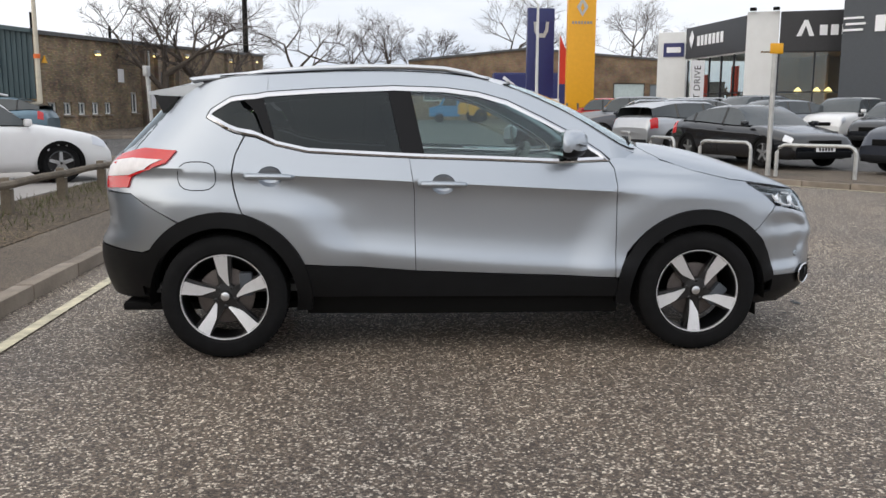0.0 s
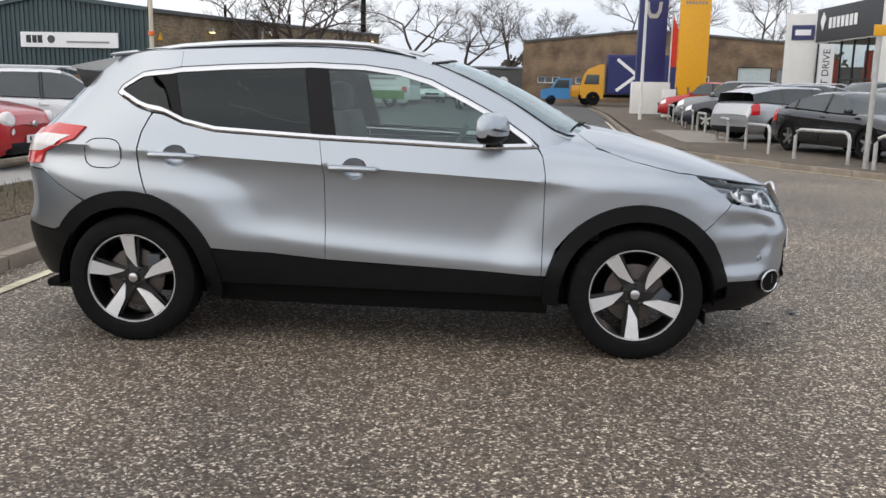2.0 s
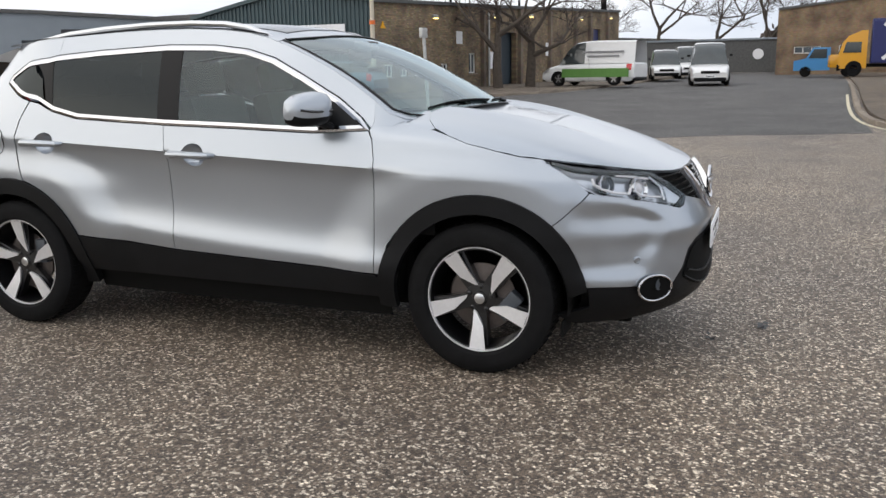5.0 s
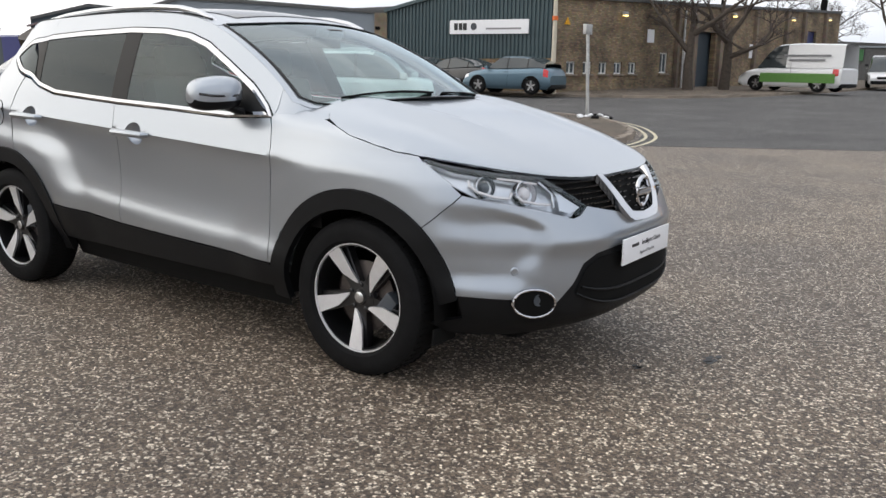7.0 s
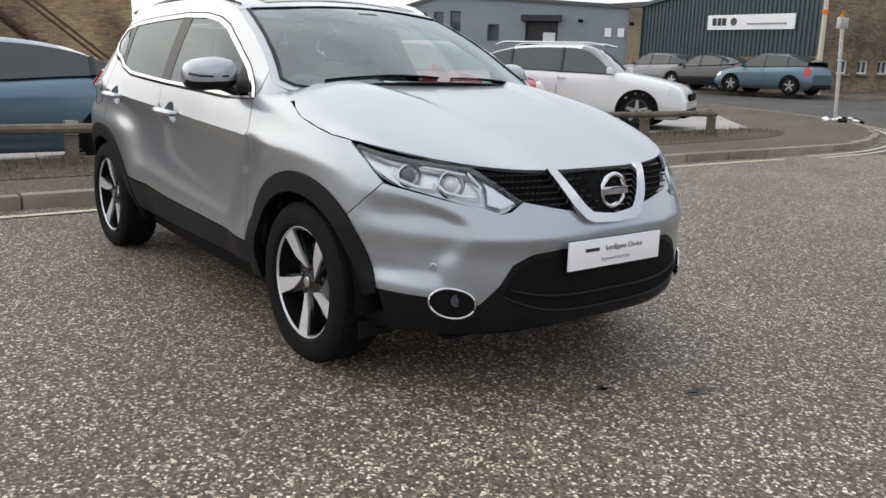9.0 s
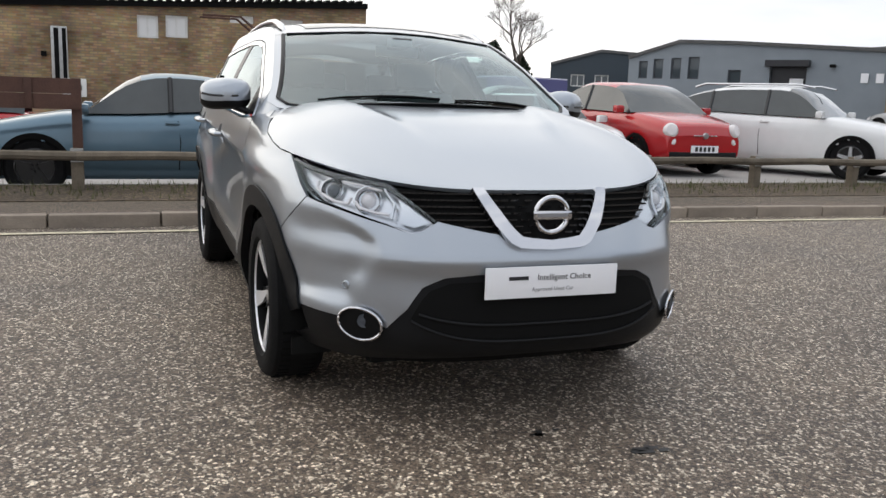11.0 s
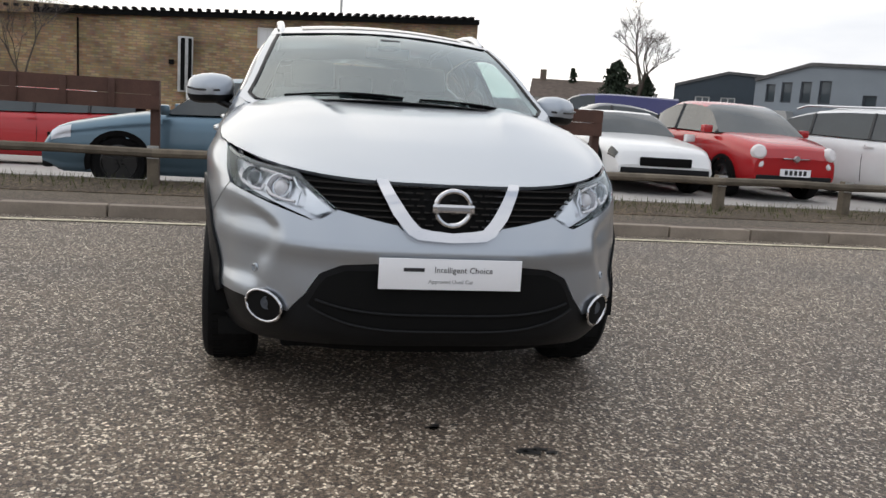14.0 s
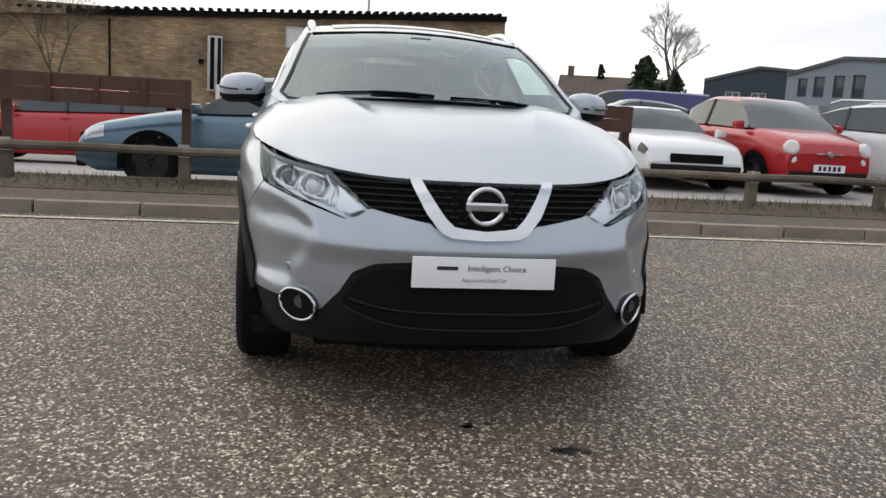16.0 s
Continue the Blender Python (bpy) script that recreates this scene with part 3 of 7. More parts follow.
patch("forecourt", [(9.4, 12.6), (7.9, 18), (7.6, 30), (9, 40), (11, 75), (60, 75), (60, 3), (24, 3)], 0.112, M_TAR, 3.0, 0.1, "dark asphalt dealer forecourt", "forecourt")
patch("footway_slab", [(5.6, 18.2), (5.6, 23.5), (7.2, 23.5), (7.3, 18.2)], 0.112, mat("patched_paving", (0.25, 0.22, 0.19), 0.9, var=0.25, scale=2.5, bump=0.4), 1.0, 0.02, "repaired asphalt panel in the footway", "paving")

# painted lines beside the kerbs
for line, off, a, b, w in ((KERB_L, -0.32, -14, 9.0, 0.085), (KERB_L, -0.26, 9.4, 18.2, 0.07), (KERB_L, -0.46, 9.4, 18.2, 0.07), (KERB_R, -0.28, 4, 30, 0.09)):
    pts = [(x, y, t) for x, y, t in spaced(line, 0.35) if a < y < b]
    V, F = [], []
    for x, y, t in pts:
        nx, ny = math.sin(t), -math.cos(t)
        sgn = -1 if line is KERB_L else 1
        for d in (off - w / 2, off + w / 2):
            px, py = x - nx * d * sgn * -1, y - ny * d * sgn * -1
            if line is KERB_L:
                px, py = x + abs(d) * math.sin(t), y - abs(d) * math.cos(t)
            else:
                px, py = x - abs(d) * math.sin(t) * -1 * -1, y + abs(d) * math.cos(t)
            V.append((px, py, gz(px, py) + 0.009))
    F = [(2 * i, 2 * i + 1, 2 * i + 3, 2 * i + 2) for i in range(len(pts) - 1)]
    tagged(part("road_line", (V, F), M_LINE, smooth=False), "worn pale yellow line along the kerb", "road marking", "road lines", "structure")
# cracks and oily spots on the asphalt
M_OIL = mat("oil_spot", (0.02, 0.019, 0.018), 0.5, var=0.4, scale=30)
for sx, sy, r in ((2.26, 0.0, 0.045), (2.50, 0.27, 0.075)):
    for k in range(5):
        a = random.uniform(0, 6.3)
        q = random.uniform(0.1, 1.0) * r
        cx, cy = sx + math.cos(a) * q * 0.6, sy + math.sin(a) * q * 1.5
        loop = [(cx + r * 0.28 * random.uniform(0.5, 1.2) * math.cos(t), cy + r * 0.45 * random.uniform(0.5, 1.2) * math.sin(t)) for t in np.linspace(0, 6.28, 10, endpoint=False)]
        tagged(part("tar_spot", ([(x, y, 0.0045) for x, y in loop], [tuple(range(10))]), M_OIL, smooth=False), "small dark tar spot on the asphalt", "stain", "tar spots", "structure")

# leaves of litter and grass tufts along the verge
V, F = [], []
for _ in range(2600):
    y = random.uniform(-9, 12.4)
    x = random.uniform(-5.4, -4.0) if random.random() < 0.5 else random.gauss(-5.0, 0.2)
    if y > 10.5 and x > -4.3:
        continue
    h, a = random.uniform(0.03, 0.12), random.uniform(0, 6.28)
    z = gz(x, y) + 0.11
    b = Vector((x, y, z))
    d, lean = Vector((math.cos(a), math.sin(a), 0)) * 0.006, Vector((random.uniform(-1, 1), random.uniform(-1, 1), 0)) * h * 0.5
    n = len(V)
    V += [b - d, b + d, b + Vector((0, 0, h)) + lean]
    F.append((n, n + 1, n + 2))
tagged(part("grass_tufts", (V, F), M_GRASS, smooth=False), "thin dry grass on the verge", "grass", "", "stuff")
# ---- the crossover's skin: x ahead, y to its left, z up, wheels at x = +-AXLE
AXLE, HUB = 1.323, 0.343
NOSE0, TAIL0, GIRTH, ROUND = 0.9, -1.15, 1.55, 3.15
BODY_V = (-1.4, -1.0, -0.6, -0.3, -0.12, 0.0, 0.15, 0.35, 0.6, 0.85, 0.96, 1.0, 1.06, 1.3)
BODY_Y = (0.74, 0.79, 0.844, 0.870, 0.882, 0.883, 0.869, 0.861, 0.861, 0.868, 0.879, 0.887, 0.880, 0.853)

PLAIN_Y = (0.74, 0.79, 0.840, 0.864, 0.872, 0.875, 0.878, 0.879, 0.880, 0.881, 0.882, 0.882, 0.876, 0.850)


def half(x, z):
    """Half the body's width at a place along it and a height."""
    crease = 0.957 - 0.052 * x
    low = 0.535 - 0.085 * x + 0.03 * x * x
    belt = crease + 0.128
    v = (min(z, belt) - low) / (crease - low)
    y, plain = curve(v, BODY_V, BODY_Y), curve(v, BODY_V, PLAIN_Y)
    y += (plain - y) * max(ss(0.72, 1.15, x), ss(-0.45, -1.0, x) * ss(0.75, 0.4, v))
    if z > belt:
        y -= 0.40 * (z - belt) + 0.28 * (z - belt) ** 2
    y -= 0.16 * ss(-1.1, -2.1, x) * ss(0.9, 1.5, z)
    y -= 0.035 * ss(0.2, 0.95, x) * ss(1.0, 1.25, z)
    for ax in (AXLE, -AXLE):
        d = math.hypot(x - ax, z - 0.337)
        y += 0.026 * (1 - ss(0.555, 0.80, d)) * ss(0.2, 0.45, z) * ss(1.1, 0.9, z)
    return y


def nose(z):
    return curve(z, (0.14, 0.2, 0.26, 0.32, 0.45, 0.58, 0.635, 0.68, 0.74, 0.80, 0.87, 0.93, 1.02),
                 (1.92, 2.05, 2.155, 2.225, 2.236, 2.231, 2.245, 2.228, 2.20, 2.17, 2.12, 2.05, 1.9))


def tail(z):
    return curve(z, (0.2, 0.35, 0.5, 0.62, 0.68, 0.76, 0.95, 1.05, 1.12, 1.3, 1.5),
                 (-2.05, -2.11, -2.13, -2.11, -2.07, -2.05, -2.06, -2.03, -1.97, -1.80, -1.62))


def skin(s, z):
    """The right side, nose and tail: s runs round the body at a height z."""
    if s > NOSE0:
        a = math.pi / 2 * max(0.0, 1 - (s - NOSE0) / GIRTH)
        x = NOSE0 + (nose(z) - NOSE0) * math.cos(a) ** (2 / ROUND)
        return Vector((x, -half(x, z) * math.sin(a) ** (2 / ROUND), z))
    if s < TAIL0:
        a = math.pi / 2 * max(0.0, 1 - (TAIL0 - s) / GIRTH)
        x = TAIL0 + (tail(z) - TAIL0) * math.cos(a) ** (2 / 3.6)
        return Vector((x, -half(x, z) * math.sin(a) ** (2 / 3.6), z))
    return Vector((s, -half(s, z), z))


def hood_edge(x):
    return curve(x, (0.6, 1.0, 1.4, 1.7, 1.95, 2.14), (1.04, 1.0, 0.965, 0.935, 0.90, 0.868))


def hood(x, y):
    ze = hood_edge(x)
    zc = curve(x, (0.7, 1.1, 1.42, 1.6, 1.79, 1.98, 2.14), (1.184, 1.165, 1.115, 1.072, 1.022, 0.958, 0.885))
    a = max(0.0, (x - NOSE0) / (nose(ze) - NOSE0))
    q = min(1.0, a ** ROUND + (abs(y) / half(x, ze)) ** ROUND)
    w = 0.44 - 0.17 * ss(0.95, 1.9, x)
    dip = 0.012 * (1 - ss(w - 0.05, w + 0.015, abs(y))) * ss(1.85, 1.15, x)
    swell = 0.010 * ss(w, w + 0.03, abs(y)) * ss(w + 0.26, w + 0.05, abs(y)) * ss(1.9, 1.2, x)
    return ze + (zc - ze) * math.sqrt(max(0.0, 1 - q ** 1.25)) - dip + swell


def top(x, y):
    """Windscreen, roof and the slope behind."""
    e = x - 0.10 * (1 - (y / 0.68) ** 2) * ss(-0.2, 0.6, x)
    z = curve(e, (-1.74, -1.5, -1.23, -0.8, -0.4, -0.1, 0.1, 0.29, 0.46, 0.63, 0.80, 0.98),
              (1.478, 1.515, 1.541, 1.562, 1.568, 1.556, 1.53, 1.474, 1.408, 1.332, 1.242, 1.145))
    return z + 0.045 * (1 - (y / 0.6) ** 2)


def roof_edge(x):
    """Where side and roof meet."""
    y = 0.62
    for _ in range(12):
        z = top(x, y)
        y = 0.5 * y + 0.5 * half(x, z)
    return y, z


MID = NOSE0 + GIRTH


def s_of(x, z):
    """The girth coordinate of a place on the right flank."""
    if x > NOSE0:
        q = min(1.0, (x - NOSE0) / (nose(z) - NOSE0))
        return NOSE0 + GIRTH * (1 - math.acos(q ** (ROUND / 2)) / (math.pi / 2))
    if x < TAIL0:
        q = min(1.0, (TAIL0 - x) / (TAIL0 - tail(z)))
        return TAIL0 - GIRTH * (1 - math.acos(q ** 1.8) / (math.pi / 2))
    return x


def bumper_scoop(s, z):
    """The hollow between headlamp, fog lamp and wheel arch."""
    inner = 1.90 - 0.10 * ss(0.66, 0.50, z) - 0.30 * ss(0.69, 0.80, z)
    return 0.022 * ss(inner + 0.02, inner - 0.13, s) * ss(1.34, 1.50, s) * ss(0.43, 0.51, z) * ss(0.80, 0.70, z)


def wrap(s, z):
    """The skin, carried over the wing into the bonnet and across the middle of the nose."""
    if s > MID:
        p = wrap(2 * MID - s, z)
        return Vector((p.x, -p.y, p.z))
    if s > 0.75:
        x = skin(s, z).x
        ze = hood_edge(x)
        if z > ze and x < 1.7:
            p = skin(s, ze)
            x = p.x
            zc = curve(x, (0.7, 1.1, 1.42, 1.6, 1.79), (1.184, 1.165, 1.115, 1.072, 1.022))
            r = min(1.0, (z - ze) / (zc - ze))
            q = (1 - r * r) ** 0.8
            a = max(0.0, (x - NOSE0) / (nose(ze) - NOSE0)) ** ROUND
            over = Vector((x, -half(x, ze) * max(0.0, q - a) ** (1 / ROUND), z))
            k = ss(0.75, 0.95, s)
            return over * k + skin(s, z) * (1 - k)
        p = skin(s, z)
        d = bumper_scoop(s, z)
        if d:
            p = p - Vector((0.55, -0.8, 0)) * d
        return p
    return skin(s, z)


def hood_xy(x, y):
    return Vector((x, y, hood(x, y)))


def top_xy(x, y):
    return Vector((x, y, top(x, y)))


def arch(ax, r, a0, a1, n=14):
    """Points of a wheel arch, angles in degrees from ahead over the top."""
    pts = []
    for i in range(n + 1):
        a = radians(a0 + (a1 - a0) * i / n)
        x, z = ax + r * math.cos(a), 0.337 + r * math.sin(a)
        pts.append((s_of(x, z), z))
    return pts


car = thing("crossover_car", Matrix.Identity(4), "silver five-door crossover car with black cladding on chipped asphalt", "car")

ARCH_R = 0.477
CHROME = [(0.80, 1.080), (0.52, 1.068), (0.11, 1.085), (-0.29, 1.098), (-0.57, 1.112), (-0.86, 1.128), (-1.03, 1.165), (-1.21, 1.223), (-1.34, 1.277),
          (-1.405, 1.312), (-1.385, 1.352), (-1.28, 1.42), (-1.08, 1.449), (-0.81, 1.468), (-0.39, 1.486), (-0.11, 1.478), (0.08, 1.454), (0.24, 1.409),
          (0.42, 1.323), (0.62, 1.218), (0.75, 1.131)]
CHROME = [(s_of(x, z), z) for x, z in CHROME]
LAMP = [(1.385, 0.957), (1.53, 0.931), (1.68, 0.914), (1.80, 0.905), (1.97, 0.892), (2.065, 0.836), (2.158, 0.774), (2.095, 0.743), (2.045, 0.734),
        (1.93, 0.757), (1.73, 0.789), (1.57, 0.814), (1.515, 0.84), (1.465, 0.880)]
EDGE_S = [1.97, 2.08, 2.18, 2.28, 2.36, 2.42, MID]
edge_line = [(s, curve(s, (1.385, 1.53, 1.68, 1.80, 1.97, 2.18, 2.30, MID), (0.957, 0.931, 0.914, 0.905, 0.892, 0.884, 0.876, 0.872))) for s in EDGE_S]
GRILLE_LOW = [(2.160, 0.772), (2.26, 0.752), (2.36, 0.730), (2.385, 0.700), (2.41, 0.684), (MID, 0.677)]
INTAKE_TOP = [(1.92, 0.392), (2.02, 0.466), (2.087, 0.544), (2.177, 0.580), (2.30, 0.592), (MID, 0.594)]
CLAD_TOP = [(1.40, 0.418), (1.54, 0.417), (1.70, 0.412), (1.92, 0.392)]

seam = [(1.015, 0.62), (1.05, 0.72), (1.10, 0.785), (1.18, 0.822), (1.27, 0.842), (1.40, 0.842), (1.50, 0.832), (1.60, 0.806)]
seam_y = lambda p: (p[0], min(p[1], half(p[0], hood_edge(p[0])) * max(0.0, 1 - ((p[0] - NOSE0) / (nose(hood_edge(p[0])) - NOSE0)) ** ROUND) ** (1 / ROUND) - 0.004))


def on_wing(x, y):
    """Where the wing meets the bonnet seam."""
    sx, lo = s_of(x, hood_edge(x)), hood_edge(x)
    hi = lo + 0.09
    for _ in range(30):
        m = (lo + hi) / 2
        lo, hi = (m, hi) if -wrap(sx, m).y > y else (lo, m)
    return sx, lo


CREASES = [[(x, 0.957 - 0.052 * x + k * (0.422 + 0.033 * x - 0.03 * x * x)) for x in np.linspace(-1.3, 1.0, 40)] for k in (-0.15, -0.10, -0.04, 0.0, 0.06, 0.12)]
inner_chrome = shrunk(resample(CHROME, 0.03), 0.024)
for side, hand in ((1, "right"), (-1, "left")):
    # doors with handles
    front = [(-0.280, 0.482), (0.24, 0.46), (0.834, 0.436), (0.836, 0.72), (0.836, 0.95), (0.821, 1.038), (0.795, 1.076), (0.52, 1.064), (0.11, 1.081), (-0.313, 1.095), (-0.287, 0.92)]
    rear = [(-0.281, 0.482), (-0.288, 0.92), (-0.314, 1.096), (-0.57, 1.108), (-0.86, 1.124), (-1.03, 1.161), (-1.195, 1.213), (-1.243, 1.114), (-1.26, 1.009), (-1.25, 0.934), (-1.212, 0.803)]
    rear = [(s_of(x, z), z) for x, z in rear]
    rear += arch(-AXLE, ARCH_R, 73, 24, 8) + [(-0.885, 0.524), (-0.58, 0.507)]
    for name, line, hx, hz in (("front_door", front, -0.13, 0.958), ("rear_door", rear, -1.06, 1.002)):
        cup = [(hx + 0.066 * math.cos(a), hz - 0.002 + 0.056 * math.sin(a)) for a in np.linspace(0, 2 * math.pi, 24, endpoint=False)]
        door = part(name, sheet(line, wrap, 0.022, 0.0012, side=side, holes=[cup], lines=CREASES), M_SILVER, car)
        # scooped cup and bar of the handle
        bowl = lambda u, v: wrap(u, v) + Vector((0, 0.046 * max(0.0, 1 - ((u - hx) / 0.066) ** 2 - ((v - hz + 0.002) / 0.056) ** 2) ** 0.6, 0))
        part("handle_cup", sheet(shrunk(cup, -0.002), bowl, 0.012, 0, 0, 0, side), M_SILVER, door, "scooped silver handle recess")
        y = half(hx, hz)
        bar = [(hx - 0.125, -y - 0.004, hz), (hx - 0.112, -y - 0.03, hz + 0.002), (hx - 0.05, -y - 0.041, hz + 0.003), (hx + 0.05, -y - 0.040, hz + 0.001), (hx + 0.108, -y - 0.027, hz - 0.002), (hx + 0.122, -y - 0.002, hz - 0.003)]
        geo = tube([(a, b * side, c) for a, b, c in bar], [0.020, 0.024, 0.022, 0.021, 0.019, 0.014], 10, flat=0.8)
        part("door_handle", geo, M_SILVER, door)
    # wing
    wing = [(0.836, 0.436), (0.838, 0.72), (0.838, 0.95), (0.823, 1.04), (0.799, 1.083), (0.86, 1.118), (0.905, 1.118)] + [q for q in (on_wing(*seam_y(p)) for p in seam[1:]) if q[0] < 1.372] + [(1.383, 0.962)]
    wing += [(1.463, 0.882), (1.512, 0.822), (1.42, 0.760)] + arch(AXLE, ARCH_R, 47, 168, 20)
    part("front_wing", sheet(wing, wrap, 0.022, side=side, lines=CREASES), M_SILVER, car)
    # quarter panel and rear pillar
    quarter = arch(-AXLE, ARCH_R, 76, 118, 6)
    quarter += [(s_of(-1.63, 0.80), 0.80), (-1.735, 0.905), (-2.15, 0.915), (-2.2, 1.02), (-2.15, 1.10), (-2.0, 1.16), (-1.95, 1.25), (-1.85, 1.36)]
    quarter += [(s_of(x, roof_edge(x)[1]), roof_edge(x)[1]) for x in (-1.52, -1.42, -1.30, -1.18, -1.08)]
    quarter += [(s_of(x, z), z) for x, z in ((-1.08, 1.453), (-1.28, 1.424), (-1.39, 1.354), (-1.411, 1.312), (-1.342, 1.273), (-1.198, 1.214), (-1.245, 1.114), (-1.262, 1.009), (-1.252, 0.934))]
    part("quarter_panel", sheet(quarter, wrap, 0.03, side=side), M_SILVER, car)
    flap = rounded([(-1.545, 1.078), (-1.345, 1.078), (-1.345, 0.928), (-1.545, 0.928)], 2)
    flap = [(s_of(x, z), z) for x, z in flap]
    part("fuel_flap_gap", ribbon(resample(flap, 0.02), wrap, 0.006, 0.0, side, True, 5), M_CORE, car)
    # roof side and windscreen pillar
    pillar = [(x, roof_edge(x)[1]) for x in (-1.08, -0.9, -0.7, -0.5, -0.3, -0.1, 0.05, 0.18, 0.3, 0.42, 0.55, 0.68, 0.80)]
    pillar += [(0.815, 1.12), (0.808, 1.088), (0.756, 1.134), (0.624, 1.223), (0.423, 1.328), (0.243, 1.414), (0.082, 1.459), (-0.11, 1.483), (-0.39, 1.491), (-0.81, 1.473), (-1.08, 1.454)]
    part("roof_side", sheet(pillar, skin, 0.03, 0.0005, side=side), M_SILVER, car)
    edge_in = [(1.0, -0.66), (0.95, -0.705)] + [(x, -(roof_edge(x)[0] - 0.045)) for x in (0.88, 0.8, 0.7, 0.55, 0.4, 0.3, 0.24)]
    strip = edge_in + [(x, -roof_edge(x)[0]) for x in (0.24, 0.3, 0.4, 0.55, 0.7, 0.8, 0.88)] + [(0.95, -0.745), (1.0, -0.69)]
    part("windscreen_pillar", sheet(strip, top_xy, 0.02, 0.0, 0.035, 0.0, side), M_SILVER, car)
    # corner between wing, pillar and screen
    corner = [(0.80, -0.815), (0.80, -0.70), (0.88, -0.68), (0.95, -0.64), (0.995, -0.585), (1.010, -0.605), (1.016, -0.622), (1.051, -0.722), (1.10, -0.787), (1.05, -0.815), (0.92, -0.815)]
    part("scuttle_corner", sheet(corner, hood_xy, 0.02, 0.0, 0.004, -0.002, side), M_SILVER, car, sharp=60)
    foot = [skin(0.79, roof_edge(0.79)[1]), skin(0.805, 1.085), Vector((0.90, -0.80, hood(0.90, 0.80))), Vector((0.96, -0.735, hood(0.96, 0.735))), Vector((0.95, -0.744, top(0.95, 0.744))), Vector((0.88, -roof_edge(0.88)[0], roof_edge(0.88)[1]))]
    part("pillar_foot", ([Vector((p.x, p.y * side, p.z - 0.001)) for p in foot], [(0, 1, 2, 5)[::side], (5, 2, 3, 4)[::side]]), M_SILVER, car, sharp=80)
    # chrome round the side windows
    outer = resample(CHROME, 0.03)
    n = len(outer)
    tri = [wrap(*p) for p in outer] + [wrap(*p) + Vector((0, -0.006, 0)) for p in shrunk(outer, 0.010)] + [wrap(*p) + Vector((0, -0.001, 0)) for p in inner_chrome]
    tri = [Vector((p.x, p.y * side, p.z)) for p in tri]
    faces = [(k * n + i, k * n + (i + 1) % n, (k + 1) * n + (i + 1) % n, (k + 1) * n + i) for k in (0, 1) for i in range(n)]
    part("window_chrome", (tri, faces), M_CHROME, car)
    # side glass and pillars between
    quarter_g = clipped(inner_chrome, -1, -0.42, 1.115 - 0.42 * 1.33 + 0.033)
    mid_all = clipped(inner_chrome, 1, 0.42, -(1.115 - 0.42 * 1.33 + 0.021))
    rear_g = clipped(mid_all, -1, -0.20, 0.388 - 0.20 * 1.28)
    rest = clipped(mid_all, 1, 0.20, -(0.388 - 0.20 * 1.28))
    post = clipped(rest, -1, -0.20, 0.262 - 0.20 * 1.28)
    rest = clipped(rest, 1, 0.20, -(0.262 - 0.20 * 1.28))
    front_g = clipped(rest, -1, 0, -0.545)
    sail = clipped(rest, 1, 0, 0.545)
    edge_post = clipped(rear_g, -1, -0.30, 1.075 - 0.30 * 1.33)
    rear_g = clipped(rear_g, 1, 0.30, -(1.075 - 0.30 * 1.33))
    part("quarter_glass", sheet(quarter_g, wrap, 0.04, 0.001, 0.003, -0.004, side), M_PRIVACY, car)
    part("rear_door_glass", sheet(rear_g, wrap, 0.04, 0.001, 0.003, -0.004, side), M_PRIVACY, car)
    if len(edge_post) > 2:
        part("rear_window_bar", sheet(edge_post, wrap, 0.04, 0.001, 0.004, -0.002, side), M_PILLAR, car)
    part("door_pillar", sheet(post, wrap, 0.04, 0.001, 0.006, -0.002, side), M_PILLAR, car)
    part("front_door_glass", sheet(front_g, wrap, 0.04, 0.001, 0.003, -0.004, side), M_GLASS, car)
    part("mirror_sail", sheet(sail, wrap, 0.04, 0.001, 0.006, -0.001, side), M_CLAD, car)
    # door mirror
    y0 = -0.93
    V, F = [], []
    nu, nv = 20, 14
    for i in range(nv + 1):
        b = math.pi * (i / nv - 0.5)
        for j in range(nu):
            a = 2 * math.pi * j / nu
            sg = lambda v, e: math.copysign(abs(v) ** e, v)
            cx, cy, cz = sg(math.cos(b), 0.55) * sg(math.cos(a), 0.8), sg(math.sin(b), 0.75), sg(math.cos(b), 0.55) * sg(math.sin(a), 0.7)
            px = 0.565 + 0.085 * max(cx, -0.45) * (1 - 0.25 * abs(cy))
            V.append(Vector((px - 0.05 * max(0, -cy), (y0 + 0.118 * cy) * side, 1.180 + 0.076 * cz - 0.012 * max(0, -cy))))
    for i in range(nv):
        for j in range(nu):
            F.append((i * nu + j, i * nu + (j + 1) % nu, (i + 1) * nu + (j + 1) % nu, (i + 1) * nu + j))
    top_f = [f for f in F if sum(V[k].z for k in f) / 4 > 1.150]
    low_f = [f for f in F if sum(V[k].z for k in f) / 4 <= 1.150]
    mirror = part("door_mirror", (V, top_f), M_SILVER, car, sharp=60)
    part("mirror_underside", (V, low_f), M_CLAD, mirror, "black plastic lower shell", sharp=60)
    part("mirror_arm", tube([(0.60, -0.78 * side * 1.0, 1.085), (0.59, -0.84 * side, 1.10), (0.575, -0.90 * side, 1.125)], [0.035, 0.03, 0.032], 10, flat=0.6), M_CLAD, mirror)
    part("mirror_glass", box(0.525, y0 * side, 1.182, 0.006, 0.19, 0.115, 0.002), M_CHROME, mirror)
    part("indicator", tube([(0.645, (y0 + 0.05) * side, 1.172), (0.638, y0 * side, 1.168), (0.615, (y0 - 0.075) * side, 1.170), (0.575, (y0 - 0.112) * side, 1.178)], 0.006, 6), M_BLACK, mirror)
